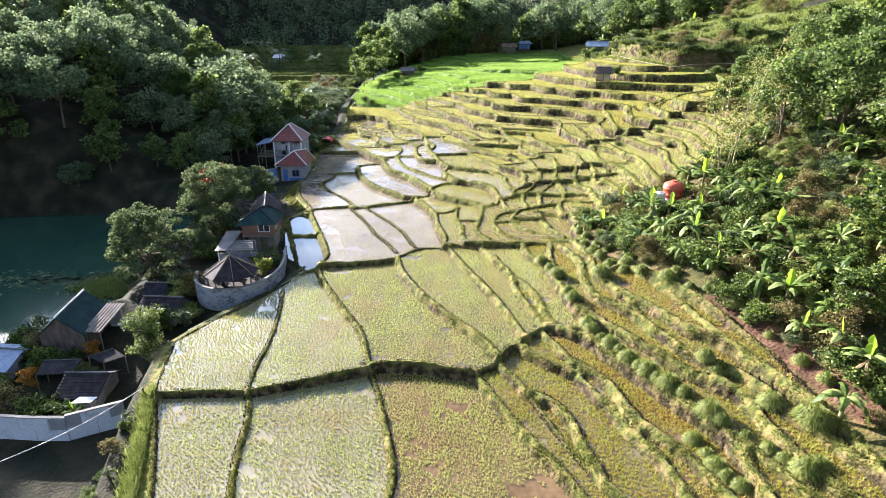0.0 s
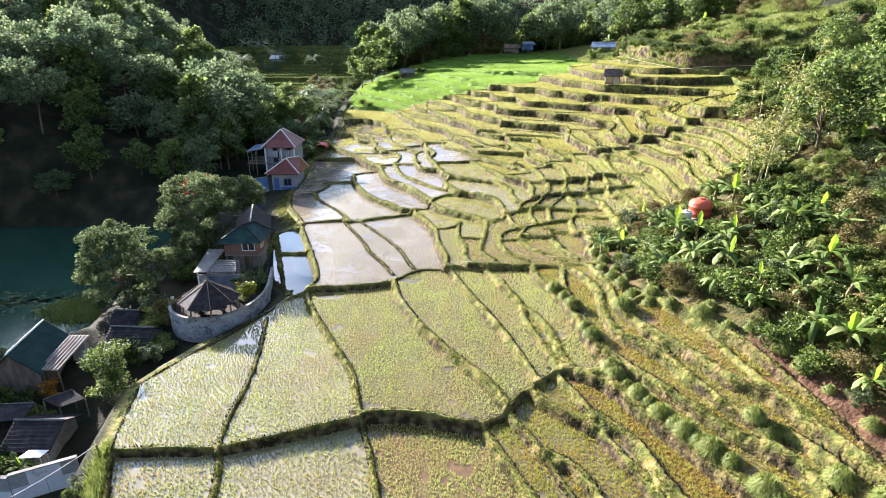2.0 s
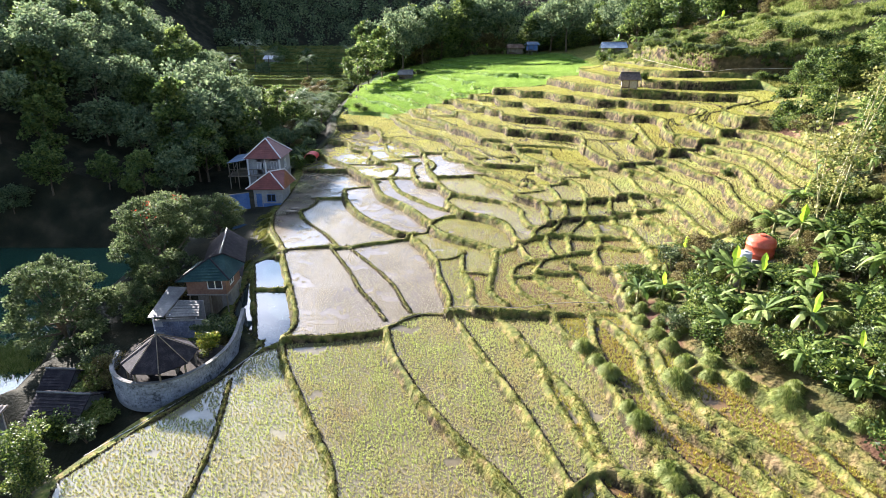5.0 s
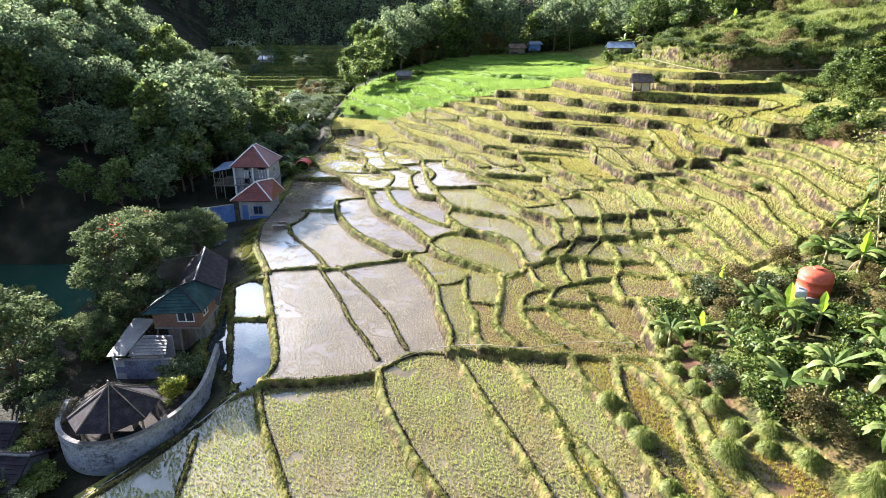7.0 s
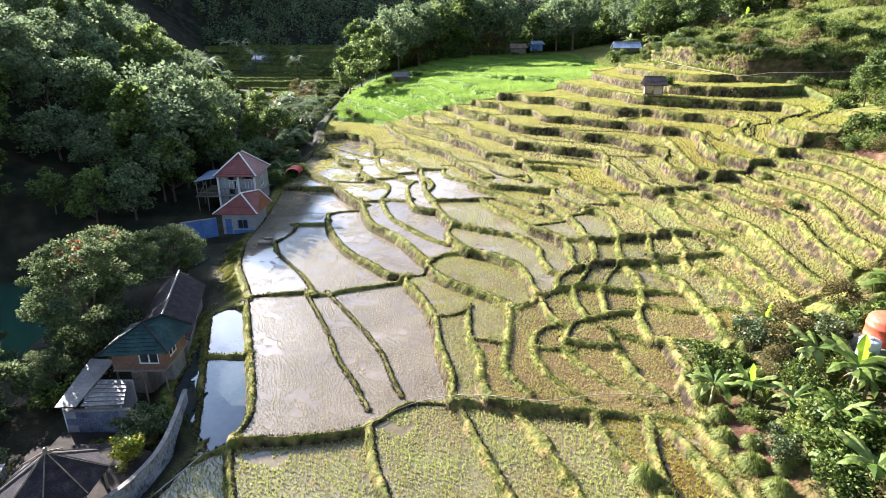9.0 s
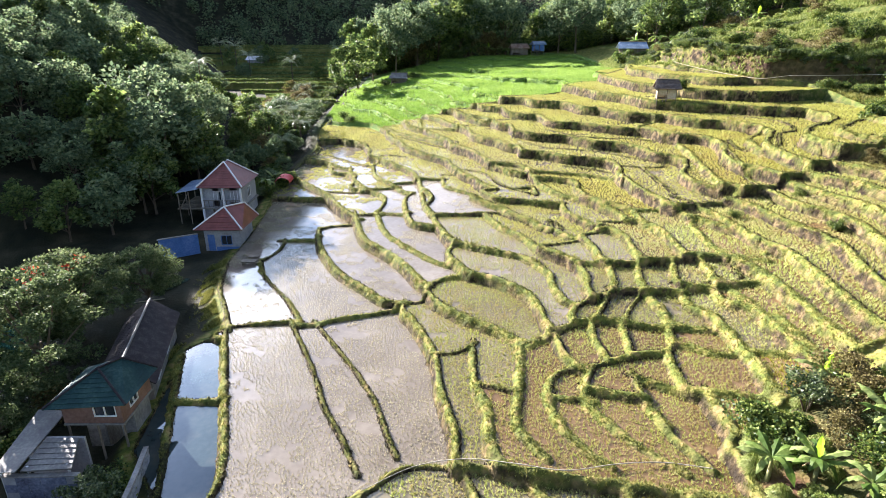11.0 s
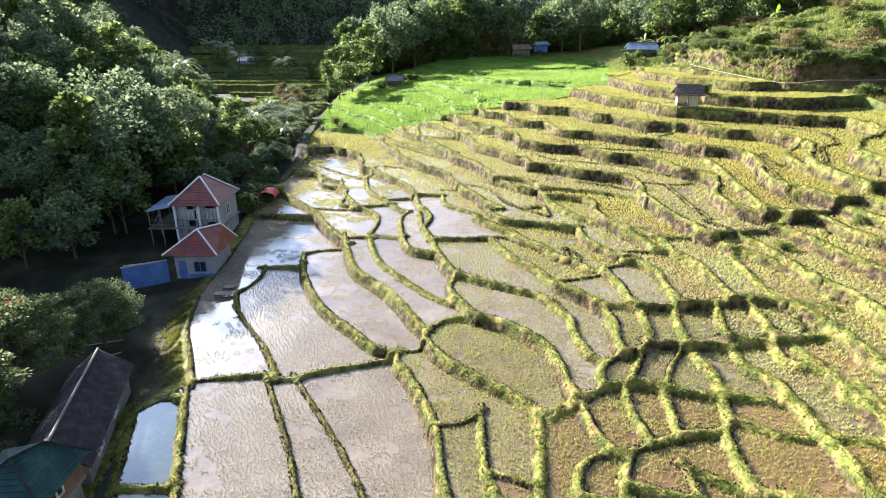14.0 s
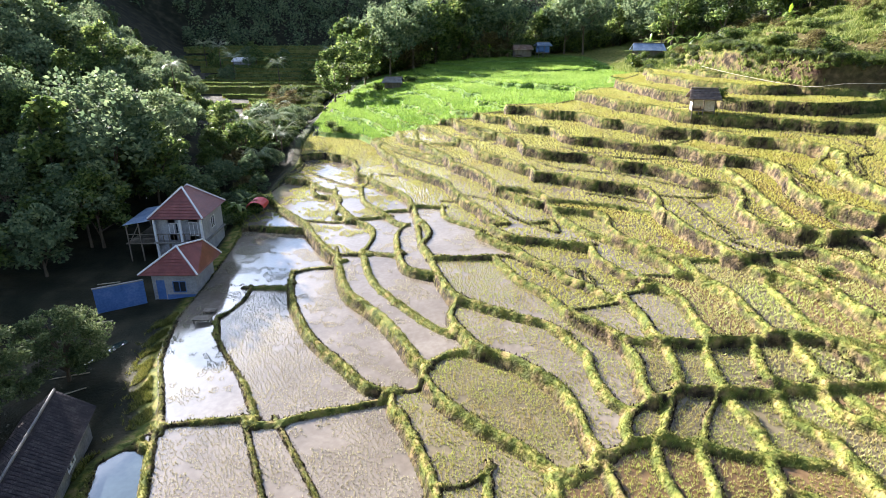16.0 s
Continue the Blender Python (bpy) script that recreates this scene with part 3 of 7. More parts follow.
bund((8.6, 67.7), (10, 67.8), (10.8, 67.4), (11.7, 67.1), (12.7, 66.5), (14.3, 66), (15.4, 65.5), (16.5, 65))
bund((8.9, 100.3), (11.7, 99.1), (15.5, 96.9), (18.6, 93.8), (18.5, 91.4))
bund((10.8, 111), (12.8, 107.5), (15.5, 105.8), (18.6, 103.9))
bund((14.6, 100.7), (17.1, 98.9), (19.9, 96.2), (22.7, 95), (24, 95.2))
bund((5.1, 105.5), (9.5, 102.4), (10.6, 97.5))
bund((10.5, 97.1), (11.6, 93.6), (12.4, 91.7))
bund((18.3, 105.1), (21.4, 100.4), (25.2, 96.3))
bund((14.5, 113.3), (18.4, 107.8), (23.6, 105.4), (27.6, 101.9))
bund((19.5, 112.1), (24.4, 107.6), (28.3, 109.4), (31.6, 107.6))
bund((30.3, 97.1), (30, 99.4), (28.9, 100.6), (27.5, 101.6))
bund((30.3, 97.1), (29.3, 92.4), (28.1, 87.2), (27.5, 83.4), (27.5, 79.9))
bund((27.5, 100.8), (26.9, 95), (25.6, 88), (25, 83.1))
bund((21.6, 94.7), (21.4, 89.1), (21.5, 85.5))
bund((31.4, 96.3), (30.5, 92.9), (30.7, 90.9), (32.6, 94.5), (35.8, 98.3), (35.1, 100.1))
bund((32.1, 92.7), (31.1, 88.9), (32.3, 88.4), (35.4, 93.9), (38, 95.7), (39.3, 101.1), (36.6, 105.9))
bund((3, 137.2), (2.3, 133.3), (5, 127.3), (6.8, 124.5), (10.8, 122.8))
bund((-4.1, 137), (-3.1, 129.9), (1.4, 126.3), (5.3, 124.6))
bund((-11.3, 141.5), (-7.9, 132.5), (-2.6, 124.7), (1.9, 117.9))
bund((-12.9, 138.8), (-7.4, 139.2), (-4.2, 138.4), (0.8, 137.4), (6.8, 135), (15.9, 135), (19, 135.4), (22.5, 139.4), (25.9, 142.5), (29.8, 143.4), (35.9, 153.4))
bund((12.4, 51.5), (12.9, 46.9), (12.8, 43.5), (14.7, 44), (16.1, 44.4))


def inside(poly, X, Y):
    r = np.zeros(np.shape(X), bool)
    for (xa, ya), (xb, yb) in zip(poly, poly[1:] + poly[:1]):
        if ya != yb:
            r ^= ((ya > Y) != (yb > Y)) & (X < (xb - xa) * (Y - ya) / (yb - ya) + xa)
    return r


GREEN_LINE = [(-12.9, 138.8), (-7.4, 139.2), (-4.2, 138.4), (0.8, 137.4), (6.8, 135), (15.9, 135), (19, 135.4), (22.5, 139.4), (25.9, 142.5), (29.8, 143.4), (35.9, 153.4)]
FIELDS_WEST = [(-13, 1), (-15, 18), (-16, 24.5), (-20, 33.5), (-21.5, 40.5), (-18.5, 46.5), (-15.5, 51.5), (-14.6, 55), (-18.6, 60), (-20.0, 71.2), (-17.6, 73.6), (-19.3, 77.5), (-21.4, 82.1), (-22.5, 87.5), (-22.5, 95), (-23, 104), (-24, 112), (-23, 120), (-21.5, 131), (-24, 145), (-25, 175), (-25, 190), (-14, 205), (0, 213), (25, 214), (36, 200), (39, 178), (36.8, 160)]
FIELDS_EAST = [(37.8, 146), (39.3, 134), (41.2, 126), (44.5, 117.2), (49.8, 113.6), (50, 104), (48, 96), (42, 90), (41, 80), (38, 70), (32, 63), (26, 60), (21, 59), (16, 56.5), (13.3, 55), (13, 50), (13.5, 46.5), (16, 42), (18.3, 36), (19.8, 30), (20.5, 22), (20, 18), (19, 1)]
FIELDS = FIELDS_WEST + FIELDS_EAST
IN = inside(FIELDS, RX, RY)
# the fields go on behind the start
bund((-15, 17.6), (-6, 16.8), (2, 17.2), (10, 16.4), (20, 17))
for xa_ in (-9.5, -2.5, 4, 8.5, 12.5, 16):
    bund((xa_, 17), (xa_ + 0.8, 9), (xa_ + 0.2, 1.5))
for a_, b_ in zip(FIELDS, FIELDS[1:] + FIELDS[:1]):
    if a_ != (19, 1):
        bund(a_, b_)
SLOPE = land(RX, RY)


def components(key):
    """Numbers the connected patches of equal key (0 stays 0), row by row."""
    root, lab, count, prev = [0], np.zeros(key.shape, int), 0, []

    def find(a):
        while root[a] != a:
            root[a] = root[root[a]]
            a = root[a]
        return a
    for j in range(key.shape[0]):
        row = key[j]
        cuts = np.flatnonzero(np.diff(row)) + 1
        starts, ends, runs = np.r_[0, cuts], np.r_[cuts, len(row)], []
        for s, e in zip(starts, ends):
            if row[s] == 0:
                continue
            count += 1
            root.append(count)
            for ps, pe, pk, pl in prev:
                if pk == row[s] and ps < e and pe > s:
                    a, b = find(pl), find(count)
                    if a != b:
                        root[max(a, b)] = min(a, b)
            lab[j, s:e] = count
            runs.append((s, e, row[s], count))
        prev = runs
    flat = np.array([find(a) for a in range(count + 1)])
    ids, inv = np.unique(flat[lab], return_inverse=True)
    return inv.reshape(lab.shape) + (1 if ids[0] != 0 else 0)


first = components((IN & (DIST > 0.13)).astype(int))
SWAY = SLOPE - 0.05 * step(84, 96, RY) * step(4, 14, RX) * (RX - 14) + 0.22 * lumps(RX, RY, 14, 11) + 0.06 * lumps(RX, RY, 5, 12)
key = first.copy()
GREENS = inside([(-30, 141)] + GREEN_LINE + [(40, 172), (38, 200), (20, 230), (-40, 230)], RX, RY)
RISE = np.where(GREENS, np.where(RY > 170, 0.8, 1.2), np.where((RY > 82) & (RX > 10), 1.15, np.where(RY > 96, 1.25, 0.85)))
for k in range(1, first.max() + 1):
    cells = first == k
    lo, hi = np.percentile(SLOPE[cells], [4, 96])
    if hi - lo > (1.3 if RY[cells].mean() < 96 else 1.2) and (RY[cells].mean() > 96 or RX[cells].mean() > 16 or (RY[cells].mean() > 84 and RX[cells].mean() > 2) or (RY[cells].mean() < 57 and RX[cells].mean() > 8.5)):
        key[cells] = 10000 + k * 60 + np.floor((SWAY[cells] - lo) / RISE[cells]).astype(int)
edge = np.zeros_like(IN)
for ax in (0, 1):
    diff = np.diff(key, axis=ax) != 0
    both = np.take(key, range(0, key.shape[ax] - 1), ax) * np.take(key, range(1, key.shape[ax]), ax) > 0
    sl = [slice(None)] * 2
    sl[ax] = slice(0, -1)
    edge[tuple(sl)] |= diff & both
key[edge] = 0
PATCH = components(key)
sizes = np.bincount(PATCH.ravel())
for k in np.flatnonzero(sizes < 160):
    PATCH[PATCH == k] = 0
# distance from the bunds that follow the contours
grow, reach = edge.copy(), np.where(edge, 0.0, 9.0)
for s in range(1, 11):
    g = grow.copy()
    g[1:] |= grow[:-1]
    g[:-1] |= grow[1:]
    g[:, 1:] |= grow[:, :-1]
    g[:, :-1] |= grow[:, 1:]
    reach[g & ~grow] = s * RES * 0.85
    grow = g
DIST = np.minimum(DIST, reach)
level_of = np.zeros(PATCH.max() + 1)
for k in range(1, PATCH.max() + 1):
    if (PATCH == k).any():
        level_of[k] = SLOPE[PATCH == k].mean()


def spread(lab, times):
    """Lets the numbered patches grow over the empty cells beside them."""
    lab = lab.copy()
    for _ in range(times):
        for dj, di in ((0, 1), (0, -1), (1, 0), (-1, 0)):
            s = np.roll(lab, (dj, di), (0, 1))
            hole = (lab == 0) & IN
            lab[hole] = s[hole]
    return lab


WIDE = spread(PATCH, 11)
# each field leans a little with the hill
lean_of = np.zeros((PATCH.max() + 1, 4))
for k in range(1, PATCH.max() + 1):
    c_ = PATCH == k
    if c_.sum() > 40:
        share = 0.3 if RY[c_].mean() > 70 and RX[c_].mean() > 1 else (0.6 if RX[c_].mean() > 2.5 and RY[c_].mean() > 36 else 0.3 if RX[c_].mean() > 3 else 0.5)
        dx_, dy_ = RX[c_] - RX[c_].mean(), RY[c_] - RY[c_].mean()
        g_ = np.linalg.lstsq(np.stack([dx_, dy_], -1), SLOPE[c_] - level_of[k], rcond=None)[0]
        lean_of[k] = (share * g_[0], share * g_[1], RX[c_].mean(), RY[c_].mean())


def flat(k, x, y):
    """Height of field k's surface."""
    return level_of[k] + lean_of[k, ..., 0] * (x - lean_of[k, ..., 2]) + lean_of[k, ..., 1] * (y - lean_of[k, ..., 3])


LEVEL = np.where(WIDE > 0, flat(WIDE, RX, RY), SLOPE)
LEVEL = np.where(GREENS, 0.85 * LEVEL + 0.15 * SLOPE, LEVEL)
HIGH = LEVEL.copy()
LOW = LEVEL.copy()
for _ in range(3):
    for ax in (0, 1):
        for d in (1, -1):
            HIGH = np.maximum(HIGH, np.roll(HIGH, d, ax))
            LOW = np.minimum(LOW, np.roll(LOW, d, ax))
drop = np.clip(HIGH - LEVEL, 0, 2.5)
SMOOTH = LEVEL.copy()
for _ in range(24):
    for ax in (0, 1):
        SMOOTH = 0.25 * np.roll(SMOOTH, 1, ax) + 0.5 * SMOOTH + 0.25 * np.roll(SMOOTH, -1, ax)
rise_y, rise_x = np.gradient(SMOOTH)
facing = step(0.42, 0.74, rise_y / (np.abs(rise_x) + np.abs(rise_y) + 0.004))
lump = 0.75 + 0.25 * lumps(RX, RY, 3.1, 21)
# walls towards the low side of the valley are cut steep, the others lie as grassy banks
ramp_width = np.where(drop < 0.06, 0.09, (np.where(RY > 57, 0.3, 0.2) + 0.55 * drop) * (1 - facing) + (0.08 + 0.06 * drop) * facing)
ridge = np.where(GREENS, 0.7, 1.0) * (1 - step(0.1, 0.1 + ramp_width, DIST * (1 + 0.2 * lumps(RX, RY, 1.7, 22) + 0.12 * lumps(RX, RY, 0.6, 27))))
TOP = np.where(IN, LEVEL - 0.07 + (drop + 0.07 + 0.22 * lump) * ridge, SLOPE)
TOP = TOP + np.where(ridge > 0.05, 0.02 * lumps(RX, RY, 0.8, 23) + 0.02 * lumps(RX, RY, 0.45, 24), 0)
for ax in (0, 1):
    TOP = 0.12 * np.roll(TOP, 1, ax) + 0.76 * TOP + 0.12 * np.roll(TOP, -1, ax)
# shade put into colour: field sides and low-facing walls dark earth, outer banks grass
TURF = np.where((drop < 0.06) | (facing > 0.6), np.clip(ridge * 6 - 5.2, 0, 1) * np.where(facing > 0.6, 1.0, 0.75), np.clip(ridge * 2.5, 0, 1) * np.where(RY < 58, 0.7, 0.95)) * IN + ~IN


def height(x, y):
    """Height of the finished ground at any places."""
    x, y = np.asarray(x, float), np.asarray(y, float)
    u, v = (x - GX) / RES - 0.5, (y - GY) / RES - 0.5
    ok = (u > 1) & (u < NX - 2) & (v > 1) & (v < NY - 2)
    i, j = np.clip(np.floor(u).astype(int), 0, NX - 2), np.clip(np.floor(v).astype(int), 0, NY - 2)
    a, b = np.clip(u - i, 0, 1), np.clip(v - j, 0, 1)
    t = (TOP[j, i] * (1 - a) + TOP[j, i + 1] * a) * (1 - b) + (TOP[j + 1, i] * (1 - a) + TOP[j + 1, i + 1] * a) * b
    return np.where(ok, t, land(x, y))


def hz(x, y):
    return float(height(np.array([x]), np.array([y]))[0])


def sample(field, x, y):
    i, j = np.round((x - GX) / RES - 0.5).astype(int), np.round((y - GY) / RES - 0.5).astype(int)
    ok = (i >= 0) & (i < NX) & (j >= 0) & (j < NY)
    return np.where(ok, field[np.clip(j, 0, NY - 1), np.clip(i, 0, NX - 1)], 0)


def spaced(a, b, first_step, growth):
    out, s = [a], first_step
    while abs(out[-1] - a) < abs(b - a):
        out.append(out[-1] + math.copysign(s, b - a))
        s *= growth
    return out


xs = np.array(spaced(-25.5, -420, 0.6, 1.06)[:0:-1] + list(np.arange(-25.5, 30, 0.13)) + list(np.arange(30, 36, 0.2)) + list(np.arange(36, 50, 0.3)) + spaced(50, 420, 0.6, 1.06)[0:])
ys = np.array(spaced(1, -260, 0.7, 1.12)[:0:-1] + list(np.arange(1, 18.5, 0.25)) + list(np.arange(18.5, 78, 0.13)) + list(np.arange(78, 116, 0.2)) + list(np.arange(116, 215, 0.4)) + spaced(215, 900, 0.7, 1.05))
SX, SY = np.meshgrid(xs, ys)
SZ = height(SX, SY)
ny_, nx_ = SX.shape
idx = np.arange(ny_ * nx_).reshape(ny_, nx_)
ground_me = mesh_np("ground", np.stack([SX, SY, SZ], -1).reshape(-1, 3), np.stack([idx[:-1, :-1], idx[:-1, 1:], idx[1:, 1:], idx[1:, :-1]], -1).reshape(-1, 4), M_GROUND)
in_raster = (SX > -25) & (SX < 50) & (SY > 0.4) & (SY < 215.5)
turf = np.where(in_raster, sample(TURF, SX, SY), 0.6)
VEG = [(13.4, 55.2), (13.2, 50), (13.8, 46.5), (16.3, 42), (18.6, 36), (20.1, 30), (20.8, 22), (20.5, -40), (150, -40), (150, 60), (60, 64), (44, 66), (36, 66), (30, 61), (24, 58.5), (16.5, 56.3)]
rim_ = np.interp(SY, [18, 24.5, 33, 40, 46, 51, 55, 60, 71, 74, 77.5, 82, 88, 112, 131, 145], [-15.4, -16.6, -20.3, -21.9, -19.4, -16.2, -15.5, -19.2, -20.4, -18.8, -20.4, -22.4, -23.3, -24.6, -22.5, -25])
# also laid over village hollow, far valley and slope gaps as painted shade
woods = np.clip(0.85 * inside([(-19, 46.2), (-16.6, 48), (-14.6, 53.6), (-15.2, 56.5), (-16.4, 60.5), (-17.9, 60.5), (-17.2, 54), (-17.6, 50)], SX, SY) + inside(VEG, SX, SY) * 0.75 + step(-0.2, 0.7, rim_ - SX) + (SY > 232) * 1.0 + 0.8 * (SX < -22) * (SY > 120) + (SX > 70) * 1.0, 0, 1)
red_edge = 0.4 * inside(VEG, SX, SY) * step(-0.2, 0.5, lumps(SX, SY, 5, 71)) * step(40, 34, SX)
back_ = rise_over(SX, SY)
cut_ = (step(1.7, 0.9, np.abs(back_ - 0.6)) + step(1.5, 0.8, np.abs(back_ - 11.5))) * (SY > 106) * (SY < 156)
red_edge = np.maximum(red_edge, 0.6 * cut_ * step(42, 45, SX))
for a_, b_ in (((13.6, 52), (13.4, 46.8)), ((18.6, 36.2), (20.2, 30.2)), ((20.2, 30.2), (21.2, 24.5)), ((34.8, 78.5), (36.2, 74.8)), ((36.2, 74.8), (40.5, 74.2))):
    d_ = np.array(b_) - np.array(a_)
    t_ = np.clip(((SX - a_[0]) * d_[0] + (SY - a_[1]) * d_[1]) / (d_ @ d_), 0, 1)
    red_edge = np.maximum(red_edge, step(1.3, 0.5, np.hypot(SX - a_[0] - 0.5 - t_ * d_[0], SY - a_[1] - t_ * d_[1])))
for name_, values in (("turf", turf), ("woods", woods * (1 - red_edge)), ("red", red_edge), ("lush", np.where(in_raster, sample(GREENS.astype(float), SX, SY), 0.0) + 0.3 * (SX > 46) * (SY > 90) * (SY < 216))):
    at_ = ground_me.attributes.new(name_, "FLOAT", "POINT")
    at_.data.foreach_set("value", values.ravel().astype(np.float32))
ground_me.polygons.foreach_set("use_smooth", np.ones(len(ground_me.polygons), bool))
ground = tagged(new("ground", ground_me), "terraced valley ground with earth bunds, grass and bare soil", "ground", kind="structure")

# ---- water in the fields, and the rice ----
RNG = np.random.RandomState(7)


def blades(x, y, z, tall, lean, wide, count, rng):
    """Tufts of narrow three-cornered blades at the places given."""
    n = len(x)
    a = rng.uniform(0, 2 * np.pi, (n, count))
    h = tall[:, None] * rng.uniform(0.7, 1.15, (n, count))
    ox, oy = x[:, None] + rng.normal(0, wide * 0.8, (n, count)), y[:, None] + rng.normal(0, wide * 0.8, (n, count))
    tx, ty = ox + np.cos(a) * h * lean, oy + np.sin(a) * h * lean
    px, py = -np.sin(a) * wide, np.cos(a) * wide
    zb = np.repeat(z[:, None], count, 1)
    v = np.stack([np.stack([ox - px, oy - py, zb], -1), np.stack([ox + px, oy + py, zb], -1), np.stack([tx, ty, zb + h], -1)], 2).reshape(-1, 3)
    return v, np.arange(len(v)).reshape(-1, 3)


POOLS = [(-18.5, 66), (-18, 60)]


def maze_at(x, y):
    """The small flooded fields halfway up, whose water shows between thin rice."""
    return (-1.8 if y < 73 else 1.5) < x < 16 and 57 < y < 84


def brown_at(x, y):
    """The lowest fields, where thin rice stands in brown water."""
    return -3 < x < 6 and y < 36


for k in range(1, PATCH.max() + 1):
    cells = PATCH == k
    area = cells.sum() * RES * RES
    if area < 2.4:
        continue
    cx, cy = RX[cells].mean(), RY[cells].mean()
    grown = WIDE == k
    quads = []
    for j in np.flatnonzero(grown.any(1)):
        row = np.flatnonzero(np.diff(np.r_[0, grown[j].astype(int), 0]))
        for s, e in zip(row[::2], row[1::2]):
            quads.append((GX + s * RES, GX + e * RES, GY + j * RES))
    q = np.array(quads)
    xa, xb, ya, yb = q[:, 0], q[:, 1], q[:, 2], q[:, 2] + RES
    v = np.stack([np.stack([x_, y_, flat(k, x_, y_)], -1) for x_, y_ in ((xa, ya), (xb, ya), (xb, yb), (xa, yb))], 1).reshape(-1, 3)
    green = GREENS[cells].mean() > 0.5
    pool = any(math.hypot(cx - px, cy - py) < 3.6 and area < 90 for px, py in POOLS)
    mat = M_POOL if pool else M_WATER if maze_at(cx, cy) and cx < 14 and cy > 75 else M_WATER_OLIVE if maze_at(cx, cy) and cx < 12 and cy > 66 else M_WATER_RED if maze_at(cx, cy) and cx > 3 and cy < 66 else M_WATER_OLIVE if maze_at(cx, cy) else M_WATER_RED if brown_at(cx, cy) or cx > 12 and cy < 100 and (cx * 7 + cy * 3) % 10 > 4 else M_WATER_PALE if cy < 57 and cx < -5 else M_WATER_OLIVE if cy < 57 and cx < 8 else M_WATER_OLIVE if (cx > 4 and cy < 96) or cx > 14 or (cy < 58 and cx > -9) else M_WATER
    if not green:
        water = tagged(new("paddy_water", mesh_np("paddy_water", v, np.arange(len(v)).reshape(-1, 4), mat)),
                       "shallow clear pool mirroring the sky" if pool else "shallow muddy water of a flooded rice terrace", "paddy water", kind="structure")
    if pool:
        continue
    # rice in rows: young and thin on the flooded flats, thicker and yellower uphill
    bare = cx < (1 if 84 < cy < 112 else -3) and 58 < cy < 124
    golden = (cx > 8 and cy < 57) or (cx > 4.5 and cy < 46 and not brown_at(cx, cy))
    gap = 0.14 if golden else (0.165 if cx < -7 else 0.145) if cy < 56 else 0.165 if bare else (0.14 if cy < 74 else 0.17) if maze_at(cx, cy) else 0.185 if cy < 82 else (0.21 if cy < 100 else (0.25 if not green else 0.4))
    turn = 0.35 * math.sin(k * 1.7)
    x0, x1, y0, y1 = RX[cells].min(), RX[cells].max(), RY[cells].min(), RY[cells].max()
    ext = math.hypot(x1 - x0, y1 - y0) / 2 + 1
    across = 1.12
    uu, vv = np.meshgrid(np.arange(-ext, ext, gap * across), np.arange(-ext, ext, gap / across))
    uu, vv = uu + RNG.normal(0, gap * 0.42, uu.shape), vv + RNG.normal(0, gap * 0.42, uu.shape)
    X = (x0 + x1) / 2 + uu * math.cos(turn) - vv * math.sin(turn)
    Y = (y0 + y1) / 2 + uu * math.sin(turn) + vv * math.cos(turn)
    ok = (sample(WIDE, X, Y) == k) & (sample(DIST, X, Y) > (0.12 if green else 0.28))
    thin = lumps(X, Y, 5, 31) + 0.6 * lumps(X, Y, 1.6, 32)
    if maze_at(cx, cy):
        ok &= (thin > -1.0) & (RNG.uniform(0, 1, X.shape) > 0.1)
    ok &= thin > ((0.2 if cy > 84 else -0.75) if bare else -0.8 if brown_at(cx, cy) else -1.1)
    X, Y = X[ok], Y[ok]
    if len(X) < 5:
        continue
    slope_side = cx > 3 or cy > 100
    size = (0.11 if bare else 0.15) if not slope_side else (0.17 if cy < 56 else 0.15 if maze_at(cx, cy) else 0.2)
    tall = np.full(len(X), 0.4 if green else size) * (1 + 0.2 * lumps(X, Y, 4, 33))
    v, f = blades(X, Y, (height(X, Y) if green else flat(k, X, Y) - 0.02), tall, 0.5 if green else 0.62, 0.075 if green else (0.019 if cy < 56 or bare or maze_at(cx, cy) else 0.025 if cy < 95 else 0.034), 6 if green else (7 if cy < 56 else 5 if cy < 95 else 4), RNG)
    rice = M_RICE_GREEN if green else M_RICE_DULL if maze_at(cx, cy) else M_RICE_GOLD if (cx > 8 and cy < 64) or (cx > 4.5 and cy < 46) else M_RICE_LIME if cy > 84 and (cx > 3 or cy > 100) else (M_RICE if slope_side or cy < 58 else M_RICE_YOUNG)
    tagged(new("rice_plants", mesh_np("rice_plants", v, f, rice)), "dense bright green rice filling the terrace" if green else "rows of yellow-green rice seedlings in water", "rice", kind="stuff")

# grass on the bunds and banks
n_ = 600000
gx_, gy_ = RNG.uniform(-24, 48, n_), 20 + 130 * RNG.uniform(0, 1, n_) ** 1.5
crest = sample(np.clip(ridge, 0, 1) * IN, gx_, gy_)
mean_turf = 0.5 + 0.5 * lumps(gx_, gy_, 6, 41) + 0.4 * lumps(gx_, gy_, 2, 42)
# blades left off or thinned on the shaded sides to keep them dark
ok = (RNG.uniform(0, 1, n_) > 0.45 * sample(facing, gx_, gy_)) & (crest > np.where(sample(drop, gx_, gy_) < 0.06, 0.985, 0.2)) & (mean_turf > np.where(gy_ < 58, 0.3, 0.0))
gx_, gy_ = gx_[ok], gy_[ok]
v, f = blades(gx_, gy_, height(gx_, gy_) - 0.03, 0.08 + 0.13 * RNG.uniform(0, 1, len(gx_)) + 0.03 * lumps(gx_, gy_, 5, 43), 0.7, 0.016, 5, RNG)
tagged(new("bund_grass", mesh_np("bund_grass", v, f, M_BUND_GRASS)), "short grass growing on the earth bunds", "grass", kind="stuff")
